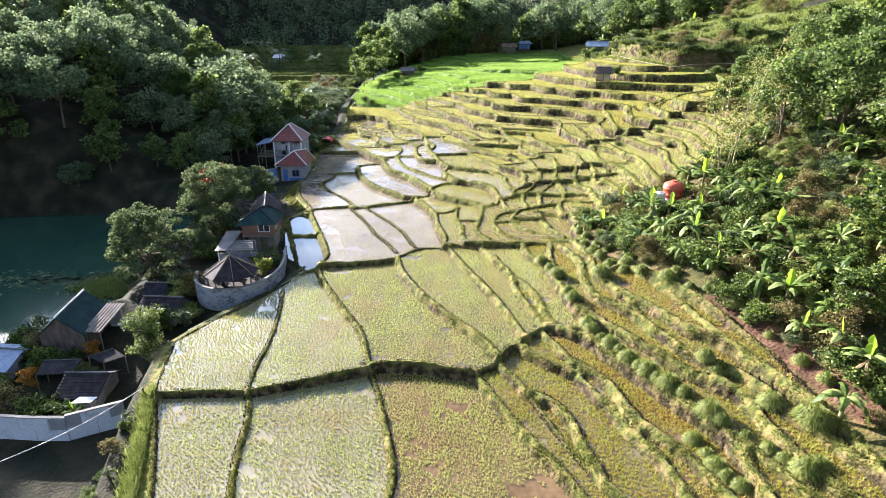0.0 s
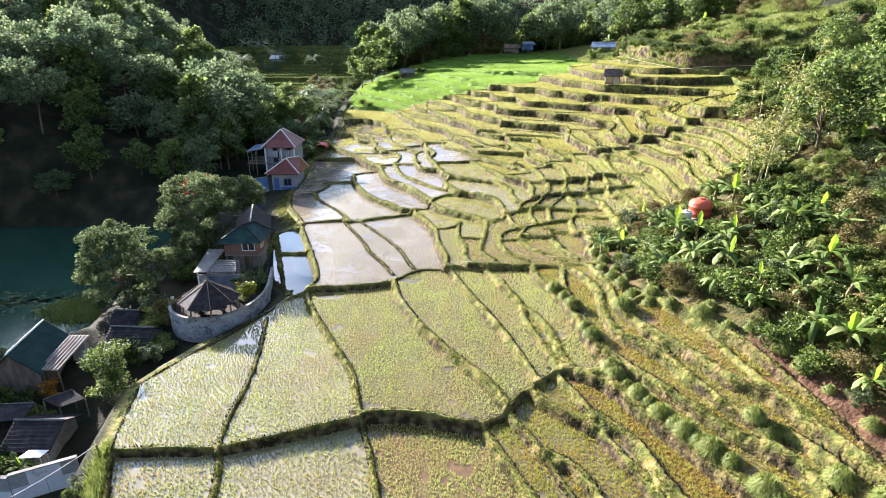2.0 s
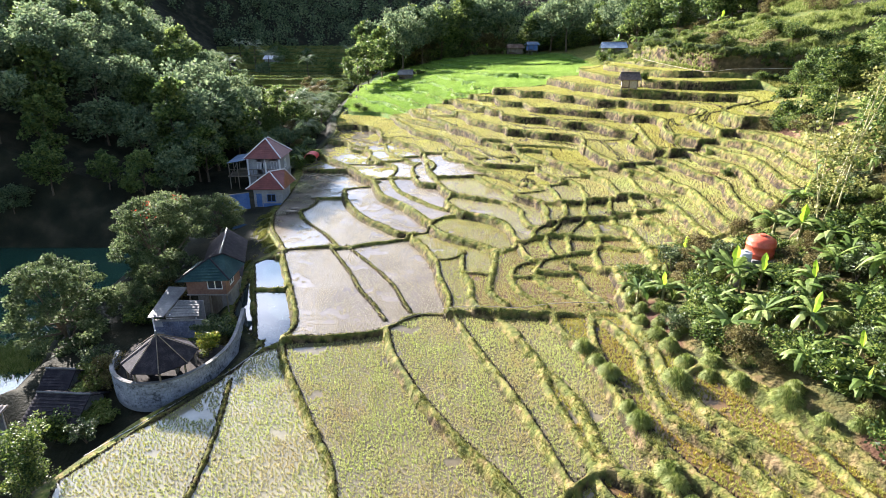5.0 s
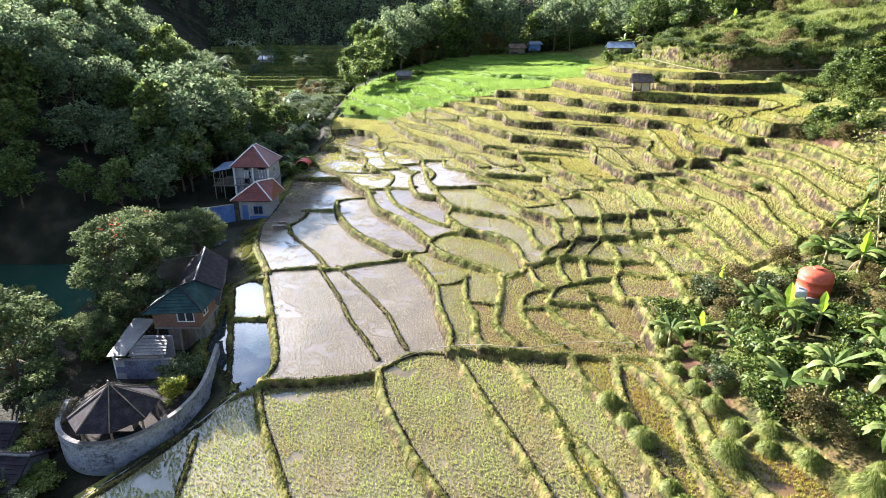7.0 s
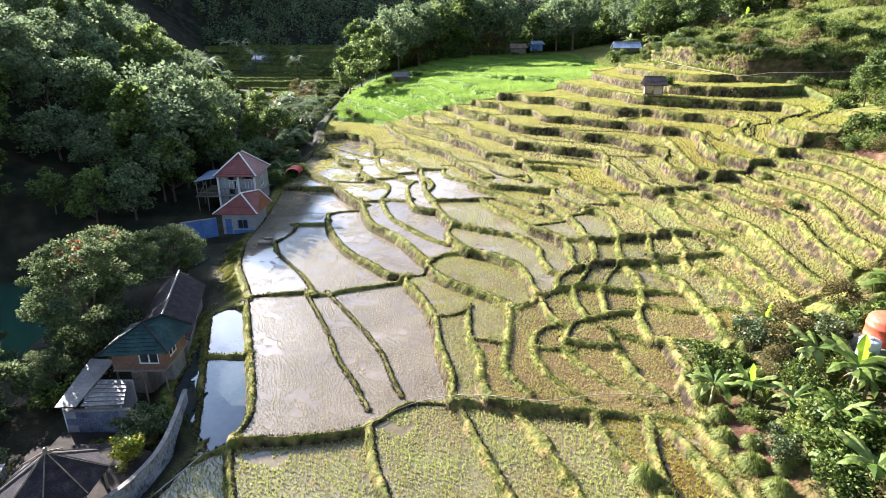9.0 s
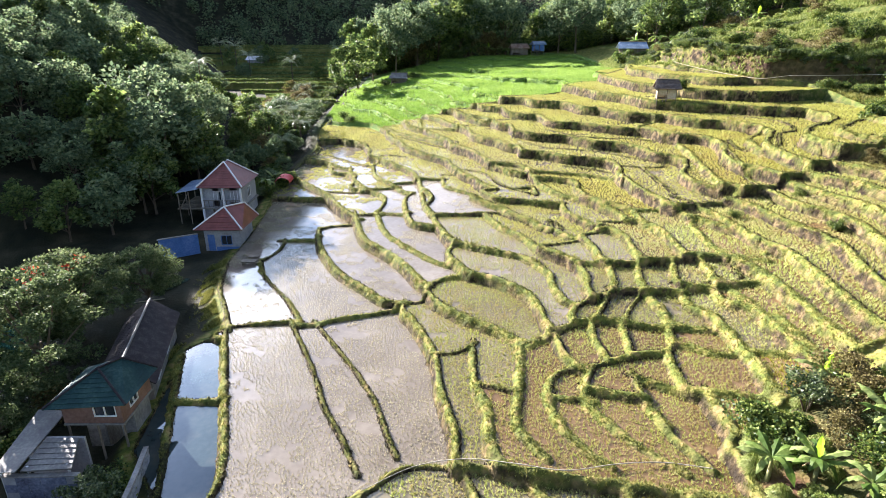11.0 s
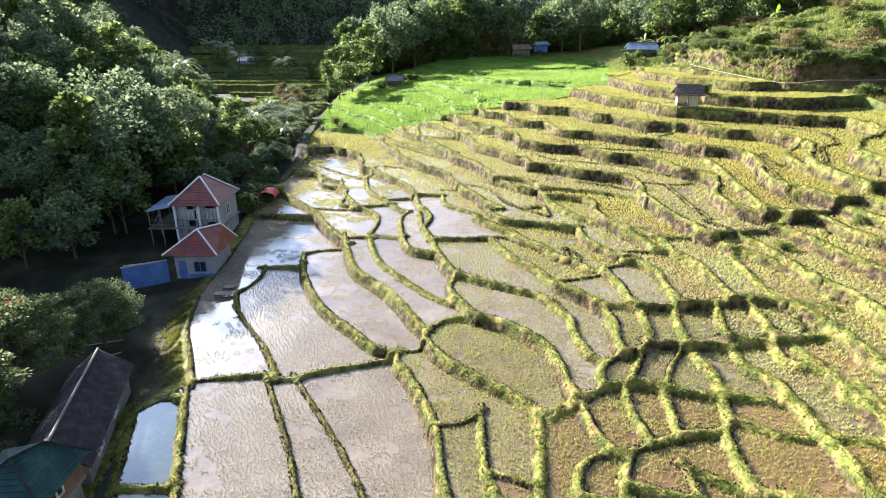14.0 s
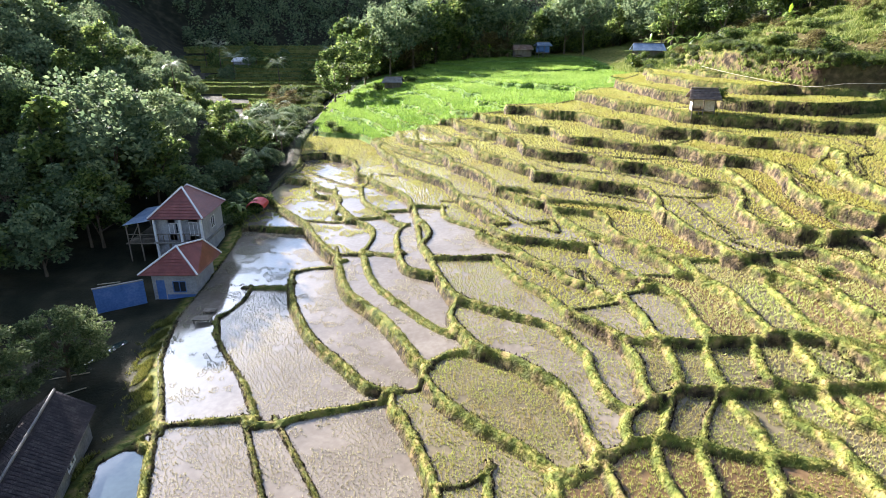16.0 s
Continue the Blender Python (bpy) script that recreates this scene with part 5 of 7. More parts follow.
# ---- palms ----
M_PALM = material("palm_frond", g3((0.1, 0.16, 0.05), (0.2, 0.27, 0.1), (0.36, 0.4, 0.2)), 0.3, 0.4, by="island", transmit=0.4, spec=0.5)
def palm(x, y, height, seed, spread_=1.0, label="feathery palm with long arching fronds"):
    rng = np.random.RandomState(seed)
    t = thing("palm_tree", label, "palm tree", "palms", at=at_ground(x, y, rng.uniform(0, 6.3)))
    bm = bmesh.new()
    for k in range(5):
        tube(bm, (0.05 * k, 0.02 * k, height * k / 5 - (0.5 if k == 0 else 0)), (0.05 * k + 0.05, 0.02 * k + 0.02, height * (k + 1) / 5), 0.17 - 0.015 * k, 0.155 - 0.015 * k, 8)
    part("trunk", bm, M_BARK, t, smooth=True)
    vs, fs = [], []
    for k in range(22):
        a, rise, ln = k * 2.4, rng.uniform(0.35, 1.7), rng.uniform(2.4, 3.2) * spread_
        d, side = Vector((math.cos(a), math.sin(a), 0)), Vector((-math.sin(a), math.cos(a), 0))
        for s in range(22):
            u = (s + 1) / 22
            p = d * ln * u + Vector((0, 0, ln * (rise * u - 1.05 * u * u)))
            for sg in (-1, 1):
                tip = p + side * sg * 0.75 * spread_ * (1.15 - u) + d * 0.35 - Vector((0, 0, 0.28))
                i = len(vs)
                vs += [p - d * 0.05, p + d * 0.05, tip]
                fs.append((i, i + 1, i + 2))
    me = mesh_from("fronds", [Vector(q) + Vector((0.25, 0.1, height)) for q in vs], fs, M_PALM)
    child("fronds", me, t)


for k, (x, y, h, s) in enumerate([(-28.0, 144, 4.6, 2.1), (-26.0, 139, 3.2, 1.3), (-31.5, 138, 5.0, 1.1), (-53, 165, 9.0, 1.2), (-27.2, 130, 2.6, 1.0), (-70, 240, 9, 1.3), (-45, 215, 6, 1.2), (-60, 222, 7, 1.2), (-36, 250, 7, 1.2), (-80, 255, 9, 1.3)]):
    palm(x, y, h, 900 + k, s)

# ---- village plants ----
COLUMN = bush_meshes(560, 1.35, 5.4, 70, 130, 0.14, M_SHRUB)
place_bush("columnar_bush", COLUMN, Matrix.Translation((-24.6, 42.0, -4.9)), "tall narrow leafy garden tree by the houses")
ROUND = bush_meshes(561, 0.85, 1.7, 34, 90, 0.13, M_GOLD_LEAF)
place_bush("golden_bush", ROUND, Matrix.Translation((-17.9, 53.4, -1.75)), "round clipped golden-leaved bush inside the curved wall")
for k, (x, y, s) in enumerate([(-18.3, 56.2, 1.25), (-19.3, 56.4, 1.0), (-20.4, 55.6, 0.45), (-21.4, 55.3, 0.4), (-17.6, 55.4, 0.5)]):
    place_bush("yard_shrub", BUSHES[(1, 1, 4, 0, 5)[k]], Matrix.Translation((x, y, -2.66)) @ Matrix.Rotation(k * 1.3, 4, "Z") @ Matrix.Scale(s, 4), "leafy shrub growing in the lower courtyard", "courtyard shrubs")
ORANGE = bush_meshes(562, 0.6, 1.7, 26, 70, 0.12, M_ORANGE_LEAF)
for x, y, z in ((-29.2, 42.2, -4.6), (-32.2, 38.4, -4.9)):
    place_bush("orange_bush", ORANGE, Matrix.Translation((x, y, z)), "garden shrub with orange young leaves", "orange shrubs")
for k, (x, y, z, s) in enumerate([(-30.5, 36.2, -6.2, 1.2), (-28.6, 36.6, -6.2, 1.1), (-33, 36.5, -6.2, 1.3), (-35, 39, -6.2, 1.4), (-31.2, 41.3, -5.8, 1.0), (-34.8, 42.6, -5.8, 1.3), (-25.6, 46.5, -4.2, 1.3), (-24.2, 51.2, -3.2, 1.2), (-25.8, 48.8, -3.6, 1.2), (-26.8, 53.5, -3.6, 1.2), (-26.2, 60.5, -3.2, 1.2), (-18.2, 57.3, -3.1, 1.3), (-26, 65, -3.2, 1.3), (-36, 36, -6.2, 1.2), (-22.6, 44.8, -3.0, 0.8), (-33.2, 41.6, -5.6, 1.5), (-31.6, 41.4, -5.6, 1.2), (-34.9, 43.8, -5.8, 1.4), (-36.6, 45.6, -6.3, 1.6), (-35.4, 48.0, -6.6, 1.5), (-38.4, 46.8, -6.8, 1.7)]):
    place_bush("garden_shrub", BUSHES[(4, 0, 5, 3, 1)[k % 5]], Matrix.Translation((x, y, z)) @ Matrix.Rotation(k, 4, "Z") @ Matrix.Scale(s, 4), "leafy shrub among the village houses", "garden shrubs")
banana(-27.2, 35.6, 0.7, 861)
# long grass on the bank below the lowest fields
rr = np.random.RandomState(77)
n_ = 1800
tt = rr.uniform(0, 1, n_)
bx = -16.0 - 3.9 * tt - np.abs(rr.normal(0, 0.4, n_)) - 0.1
by = 22.5 + 11.5 * tt
v, f = blades(bx, by, height(bx, by) - 0.05, 0.35 + 0.25 * rr.uniform(0, 1, n_), 0.6, 0.035, 5, rr)
tagged(new("bank_grass", mesh_np("bank_grass", v, f, M_CLUMP)), "lush grass on the bank beside the lowest field", "grass", kind="stuff")
# tall grass on the rise above the top terraces
n_ = 60000
bx, by = rr.uniform(38, 96, n_), rr.uniform(104, 182, n_)
keep = (rise_over(bx, by) > np.where(bx < 44.5, -0.4, np.where(lumps(bx, by, 4, 52) > -0.3, 0.1, 1.0))) & (np.abs(rise_over(bx, by) - 11.5) > 0.3) & (lumps(bx, by, 7, 51) > -0.5)
bx, by = bx[keep], by[keep]
v, f = blades(bx, by, height(bx, by) - 0.05, 0.3 + 0.5 * rr.uniform(0, 1, len(bx)), 0.6, 0.09, 4, rr)
tagged(new("rise_grass", mesh_np("rise_grass", v, f, M_CLUMP)), "tall sunlit grass on the rise above the terraces", "grass", kind="stuff")
# undergrowth of the belt behind the far field, and of the valley's edge
for k in range(170):
    x, y = rr.uniform(-20, 54), rr.uniform(213, 246)
    place_bush("belt_shrub", BUSHES[(0, 5, 2, 1, 4)[k % 5]], at_ground(x, y, k, rr.uniform(1.8, 3.4)), "leafy undergrowth behind the far rice field", "belt undergrowth")
for k in range(60):
    y = rr.uniform(112, 200)
    x = rr.uniform(-1, 1) * 4 - 29 - 0.12 * (y - 112)
    place_bush("edge_shrub", BUSHES[(5, 0, 1, 2, 5)[k % 5]], at_ground(x, y, k, rr.uniform(0.9, 2.0)), "shrub at the shaded edge of the rice fields", "edge shrubs")
for k in range(60):
    y = 110 + 92 * k / 60 + rr.uniform(-1, 1)
    x = -26.4 - 0.035 * (y - 112) + rr.uniform(-1.6, 1.2)
    place_bush("edge_shrub", BUSHES[(1, 0, 4, 2, 1)[k % 5]], at_ground(x, y, k, rr.uniform(0.6, 1.35)), "shrub at the shaded edge of the rice fields", "edge shrubs")
for k in range(20):
    x, y = rr.uniform(-95, -24), rr.uniform(205, 320)
    place_tree("valley_tree", FOREST[rr.randint(7)], at_ground(x, y, k, rr.uniform(0.4, 0.75)), "slender tree among the far shaded paddies", group="far valley trees")
# overhanging growth along the cut bank, added thickly to imitate shade on its face
for k in range(125):
    s = k / 125 * (len(RISE_X) - 2) + 1
    x, y = float(np.interp(s, range(len(RISE_X)), RISE_X)), float(np.interp(s, range(len(RISE_X)), RISE_Y))
    place_bush("bank_shrub", BUSHES[(2, 0, 3, 1)[k % 4]], at_ground(x + rr.uniform(0.5, 1.6), y + rr.uniform(0, 1.0), k, rr.uniform(0.4, 0.8)), "low shrub hanging over the cut bank to darken its face", "bank shrubs")
# tall trees at the far corner of the green field, whose shadows fall over it
for k, (x, y, s) in enumerate([(-19, 199, 1.0), (-13, 206, 1.15), (-7, 211, 1.1), (-1, 214, 1.2), (6, 216, 1.25), (13, 217, 1.15), (19, 217, 1.0), (-22, 190, 0.9), (-24, 181, 0.8), (34, 210, 1.0), (38, 205, 1.1)]):
    place_tree("far_tree", FOREST[(3, 1, 5, 0)[k % 4]], at_ground(x, y, k, s * 1.4), "tall tree at the far edge of the green field", group="far tree belt")
for k in range(9):
    x, y = -26 + 5.2 * k + rr.uniform(-1, 1), 214 + 0.5 * k + rr.uniform(0, 5)
    place_tree("far_tree", FOREST[(3, 1, 5)[k % 3]], at_ground(x, y, k, rr.uniform(1.45, 1.75)), "tall tree at the far edge of the green field", group="far tree belt")
for k, (x, y, s) in enumerate([(14.0, 49.2, 0.9), (14.4, 47.4, 0.85), (14.6, 51.0, 0.9), (15.4, 44.8, 0.8), (17.6, 40.2, 0.9), (18.8, 37.2, 0.85), (19.9, 33.4, 0.95), (20.3, 31.6, 0.8), (20.8, 29.0, 0.9), (21.2, 27.2, 1.0), (16.4, 43.3, 0.9), (15.6, 55.6, 0.9), (17.2, 56.6, 0.8), (13.9, 54.6, 0.9)]):
    tagged(new("grass_clump", CLUMPS[k % 4]), "rounded tuft of long pale green grass on a terrace bank", "grass tuft", "bank grass tufts").matrix_world = at_ground(x, y, k * 2.1, s, 0.05)
for k, (x, y, s) in enumerate([(16.2, 50.4, 0.8), (18.0, 47.2, 0.95), (21.8, 46.6, 1.0), (15.8, 47.0, 0.7), (22.6, 41.2, 1.0), (19.6, 38.6, 0.8), (21.0, 34.8, 0.9), (24.8, 33.2, 1.0), (22.4, 28.4, 0.9), (26.8, 43.2, 1.0), (24.2, 48.6, 0.9), (20.45, 49.8, 0.95)]):
    banana(x, y, s, 871 + k)
# more banana plants over the slope, with mounds of bright grass between them
rr2 = np.random.RandomState(93)
stems = []
for _ in range(3000):
    x, y = 18 + 17 * rr2.uniform() ** 1.1, rr2.uniform(31, 62)
    if len(stems) >= 26:
        break
    if not inside(VEG, np.array([x - 1.6]), np.array([y]))[0] or any(math.hypot(x - a, y - b) < 1.9 for a, b in stems) or math.hypot(x - 21, y - 52) < 2.6 or (x < 23 and 46 < y < 52 and rr2.uniform() < 0.6):
        continue
    stems.append((x, y))
    banana(x, y, rr2.uniform(0.85, 1.25), 900 + len(stems))
mounds = []
for _ in range(3000):
    x, y = 14 + 20 * rr2.uniform(), rr2.uniform(30, 62)
    if len(mounds) >= 110:
        break
    if not inside(VEG, np.array([x - 0.9]), np.array([y]))[0] or any(math.hypot(x - a, y - b) < 1.1 for a, b in mounds) or math.hypot(x - 21.3, y - 52) < 1.7:
        continue
    mounds.append((x, y))
    tagged(new("grass_mound", CLUMPS[len(mounds) % 4]), "mound of bright yellow-green grass on the overgrown slope", "grass tuft", "slope grass mounds").matrix_world = at_ground(x, y, x, rr2.uniform(0.8, 1.4), 0.1)
# leaning bamboo at the top of the slope
M_CULM = material("pale_bamboo_culm", g3((0.2, 0.19, 0.08), (0.34, 0.31, 0.15), (0.45, 0.42, 0.25)), 2.0, 0.5)
M_BAMBOO_LEAF = material("bamboo_leaves", g3((0.08, 0.1, 0.025), (0.19, 0.2, 0.05), (0.33, 0.32, 0.11)), 0.6, 0.5, by="island", transmit=0.4)
for k, (x, y, tx, ty, top) in enumerate([(27.4, 55.4, 31.6, 56.2, 13.5), (27.9, 55.0, 29.6, 55.8, 12.0), (27.2, 56.0, 27.4, 57.0, 10.0), (28.3, 56.4, 31.0, 58.4, 9.5), (26.9, 55.1, 25.4, 55.6, 7.5)]):
    z = hz(x, y)
    culm = thing("bamboo", "tall leaning bamboo with thin pale culm and sparse leaves", "bamboo", "leaning bamboo", at=Matrix.Translation((x, y, z)))
    pts = [Vector(((tx - x) * u ** 1.4, (ty - y) * u ** 1.4, top * u - 0.3)) for u in (0, 0.2, 0.4, 0.6, 0.8, 1.0)]
    bm = bmesh.new()
    for q, (a, b) in enumerate(zip(pts, pts[1:])):
        tube(bm, a, b, 0.07 - 0.011 * q, 0.06 - 0.011 * q, 6)
    part("culm", bm, M_CULM, culm)
    tips = [(*(pts[1].lerp(pts[5], rr2.uniform(0, 0.9)) + Vector((rr2.normal(0, 1.1), rr2.normal(0, 1.1), rr2.normal(0, 0.7)))), rr2.uniform(0.35, 0.75)) for _ in range(16)]
    v, f = leaf_cloud(tips, 0.24, 34, rr2, 0.55)
    child("foliage", mesh_np("foliage", v, f, M_BAMBOO_LEAF), culm)
# shrubs on the knoll at the end of the middle terraces
for k, (x, y, s) in enumerate([(36.2, 78.5, 1.1), (37.5, 76.8, 1.2), (38.8, 79.0, 1.3), (36.8, 75.2, 0.9), (39.6, 76.4, 1.2), (38.2, 81.0, 1.1), (40.5, 79.5, 1.4), (35.4, 80.2, 0.7)]):
    place_bush("field_shrub", BUSHES[(0, 2, 4, 5)[k % 4]], at_ground(x, y, k, s), "dark green shrub at the edge of a rice terrace", "field shrubs")
# rank growth on the bank that falls from the lowest fields
for k in range(16):
    u = rr2.uniform()
    x, y = -17.2 - 4.2 * u - rr2.uniform(0, 2.6), 22 + 12 * u
    place_bush("bank_shrub", BUSHES[(1, 5, 0, 4)[k % 4]], at_ground(x, y, k, rr2.uniform(0.25, 0.55)), "dark shrub on the bank below the lowest field", "lower bank shrubs")
# tufts on the earth ridge between the lowest fields and the hollow
n_ = 5200
by = rr.uniform(67, 90, n_)
bx = np.interp(by, [66, 72, 74, 77.5, 82, 88, 92], [-20.6, -20.6, -18.2, -19.8, -21.9, -23.0, -23.4]) - np.abs(rr.normal(0, 0.7, n_))
keep = lumps(bx, by, 2.4, 61) > -0.1
bx, by = bx[keep], by[keep]
v, f = blades(bx, by, height(bx, by) - 0.03, 0.12 + 0.22 * rr.uniform(0, 1, len(bx)), 0.7, 0.025, 5, rr)
tagged(new("ridge_grass", mesh_np("ridge_grass", v, f, M_BUND_GRASS)), "rough grass on the earth ridge below the fields", "grass", kind="stuff")
# pond: a grassy spit that catches the sun, and floating weed
n_ = 3200
bx, by = rr.normal(-37.6, 1.7, n_), rr.normal(60.6, 1.2, n_)
v, f = blades(bx, by, np.full(n_, -6.62), 0.3 + 0.4 * rr.uniform(0, 1, n_), 0.7, 0.04, 5, rr)
tagged(new("reeds", mesh_np("reeds", v, f, M_CLUMP)), "bright green water grass at the pond's edge", "reeds", kind="stuff")
pads = []
for k in range(260):
    x, y, r = rr.normal(-47, 4.2), rr.normal(62.5, 1.3), rr.uniform(0.12, 0.32)
    pads.append([(x + r * math.cos(a * math.pi / 3) * 1.2, y + r * math.sin(a * math.pi / 3), -6.58) for a in range(6)])
tagged(new("pond_weed", mesh_np("pond_weed", np.array(pads).reshape(-1, 3), np.arange(6 * len(pads)).reshape(-1, 6), M_LEAF)), "patches of dark weed floating on the pond", "pond weed", kind="stuff")
FERN = bush_meshes(565, 1.0, 1.2, 20, 120, 0.16, M_CLUMP, 0.5)
for x, y, s in ((-26.0, 52.4, 1.25), (-23.6, 47.8, 1.15), (-25.2, 50.3, 1.0), (-29.4, 40.4, 1.0)):
    place_bush("bright_shrub", FERN, at_ground(x, y, x, s), "bright green feathery shrub catching the sun", "bright shrubs")
# shrubs and rough grass at the right end of the upper terraces
for k in range(44):
    x, y = rr.uniform(50.2, 66), rr.uniform(90, 111)
    place_bush("field_shrub", BUSHES[(0, 2, 3, 1, 4)[k % 5]], at_ground(x, y, k, rr.uniform(0.6, 1.5)), "dark green shrub at the edge of a rice terrace", "field shrubs")
n_ = 9000
bx, by = rr.uniform(50, 68, n_), rr.uniform(84, 113, n_)
v, f = blades(bx, by, height(bx, by) - 0.05, 0.25 + 0.4 * rr.uniform(0, 1, n_), 0.6, 0.07, 4, rr)
tagged(new("rough_grass", mesh_np("rough_grass", v, f, M_BUND_GRASS)), "rough grass at the end of the upper terraces", "grass", kind="stuff")
# sunlit trees below the wooded hill, past the red-roofed house
for k, (x, y, s) in enumerate([(-41.0, 124.0, 0.95), (-33.8, 128.5, 0.62), (-44.5, 158.0, 0.9), (-35.5, 134.0, 0.6), (-47.5, 133.0, 0.9), (-52, 118, 1.2), (-60, 128, 1.2), (-38.5, 150, 0.7)]):
    place_tree("valley_tree", SLOPE_TREES[k % 4], at_ground(x, y, k * 1.7, s), "bright leafy tree catching the sun below the hill", group="sunlit valley trees")


# ---- houses, huts and walls ----
M_RED_ROOF = material("red_tile", g3((0.12, 0.03, 0.024), (0.2, 0.048, 0.036), (0.29, 0.09, 0.07)), 1.2, 0.4, 0.3, 0.02, spec=0.5)
M_DARK_TILE = material("dark_tile", g3((0.016, 0.014, 0.017), (0.028, 0.024, 0.028), (0.07, 0.062, 0.065)), 2.0, 0.75, 0.4, 0.02, spec=0.15)
M_GREEN_ROOF = material("green_sheet", g3((0.012, 0.034, 0.036), (0.018, 0.052, 0.052), (0.04, 0.09, 0.08)), 1.0, 0.7, 0.2, 0.02, spec=0.15)
M_TIN = material("weathered_tin", g3((0.075, 0.075, 0.073), (0.13, 0.13, 0.125), (0.23, 0.225, 0.21)), 0.9, 0.55, 0.2, 0.02, metallic=0.1)
M_RUST = material("rusty_sheet", g3((0.12, 0.06, 0.04), (0.24, 0.15, 0.1), (0.4, 0.34, 0.28)), 1.2, 0.6, 0.3, 0.02)
M_BLUE_TIN = material("blue_tin", g3((0.1, 0.16, 0.26), (0.2, 0.28, 0.4), (0.42, 0.48, 0.56)), 0.8, 0.45)
M_PLASTER = material("grey_white_plaster", g3((0.22, 0.22, 0.23), (0.34, 0.34, 0.35), (0.46, 0.46, 0.46)), 0.8, 0.85, 0.2, 0.01)
M_BLOCK = material("whitewashed_block", [(0.34, (0.07, 0.075, 0.08)), (0.47, (0.27, 0.285, 0.31)), (0.7, (0.46, 0.48, 0.52))], 0.8, 0.9, 0.4, 0.02, by="island", single=0.12)
M_WHITEWASH = material("stained_whitewash", [(0.3, (0.3, 0.31, 0.34)), (0.45, (0.55, 0.58, 0.63)), (0.7, (0.7, 0.73, 0.77))], 0.7, 0.9, 0.2, 0.01)
M_MORTAR = material("grey_mortar", g3((0.2, 0.205, 0.21), (0.27, 0.28, 0.29), (0.34, 0.345, 0.35)), 3.0, 0.95)
M_PINK = material("pink_plaster", g3((0.13, 0.072, 0.052), (0.19, 0.108, 0.08), (0.25, 0.155, 0.125)), 0.9, 0.85)
M_BLUE = material("pale_blue_paint", g3((0.05, 0.12, 0.3), (0.08, 0.17, 0.4), (0.14, 0.24, 0.48)), 0.8, 0.7)
M_WHITE = material("white_paint", g3((0.6, 0.6, 0.6), (0.72, 0.72, 0.72), (0.8, 0.8, 0.8)), 2.0, 0.6)
M_WOOD = material("grey_wood", g3((0.1, 0.08, 0.06), (0.18, 0.15, 0.11), (0.28, 0.24, 0.19)), 3.0, 0.85, 0.4, 0.02, stretch=(1, 1, 0.2))
M_BAMBOO = material("bamboo_mat", g3((0.34, 0.28, 0.18), (0.48, 0.42, 0.3), (0.6, 0.55, 0.43)), 4.0, 0.75, 0.4, 0.02)
M_THATCH = material("old_thatch", g3((0.07, 0.055, 0.05), (0.13, 0.1, 0.085), (0.22, 0.18, 0.15)), 3.0, 0.95, 0.6, 0.04, stretch=(1, 1, 0.3))
M_GLASS = material("window_glass", g3((0.02, 0.025, 0.03), (0.03, 0.035, 0.04), (0.045, 0.05, 0.055)), 1.0, 0.08, spec=0.6)
M_CONCRETE = material("stained_concrete", g3((0.12, 0.115, 0.105), (0.22, 0.21, 0.195), (0.32, 0.31, 0.29)), 0.9, 0.9, 0.3, 0.02)
M_BLUE_PLASTER = material("stained_blue_plaster", g3((0.05, 0.055, 0.08), (0.13, 0.15, 0.21), (0.24, 0.27, 0.34)), 0.9, 0.9, 0.2, 0.01)
# courtyard earth with the shade of the enclosed yard put into its colour
M_YARD = material("shaded_earth", g3((0.014, 0.012, 0.01), (0.026, 0.021, 0.017), (0.05, 0.04, 0.032)), 1.0, 0.95, 0.4, 0.03)
M_TANK = material("red_plastic", g3((0.42, 0.07, 0.035), (0.55, 0.1, 0.05), (0.62, 0.16, 0.09)), 0.9, 0.4, spec=0.45)
M_DRUM = material("grey_plastic", g3((0.3, 0.31, 0.32), (0.45, 0.46, 0.47), (0.58, 0.58, 0.58)), 0.9, 0.45)
M_HOSE = material("pale_hose", g3((0.16, 0.14, 0.11), (0.28, 0.25, 0.2), (0.42, 0.39, 0.33)), 2.0, 0.5)
M_RED_CLOTH = material("red_tarpaulin", g3((0.4, 0.03, 0.03), (0.52, 0.05, 0.05), (0.6, 0.12, 0.1)), 1.2, 0.55)
M_WIRE = material("dull_wire", g3((0.25, 0.25, 0.25), (0.35, 0.35, 0.35), (0.45, 0.45, 0.45)), 2.0, 0.4)


def tiled(bm, a, b, c, d, rows, cols, thick=0.035, lap=0.03):
    """Overlapping tiles over the roof plane with eaves a-b and ridge d-c."""
    a, b, c, d = map(Vector, (a, b, c, d))
    n = (b - a).cross(d - a).normalized()
    n = -n if n.z < 0 else n
    for j in range(rows):
        t0, t1 = j / rows, min(1, (j + 1.12) / rows)
        for i in range(cols):
            s0, s1 = i / cols + 0.004, (i + 0.95) / cols
            lo, hi = lambda s: a.lerp(b, s).lerp(d.lerp(c, s), t0), lambda s: a.lerp(b, s).lerp(d.lerp(c, s), t1)
            q = [lo(s0) + n * lap * 1.6, lo(s1) + n * lap * 1.6, hi(s1) + n * lap * 0.2, hi(s0) + n * lap * 0.2]
            if (q[0] - q[1]).length < 0.02:
                continue
            up = [bm.verts.new(v) for v in q]
            dn = [bm.verts.new(v - n * thick) for v in q[:2]]
            bm.faces.new(up)
            bm.faces.new((up[1], up[0], dn[0], dn[1]))
    return bm


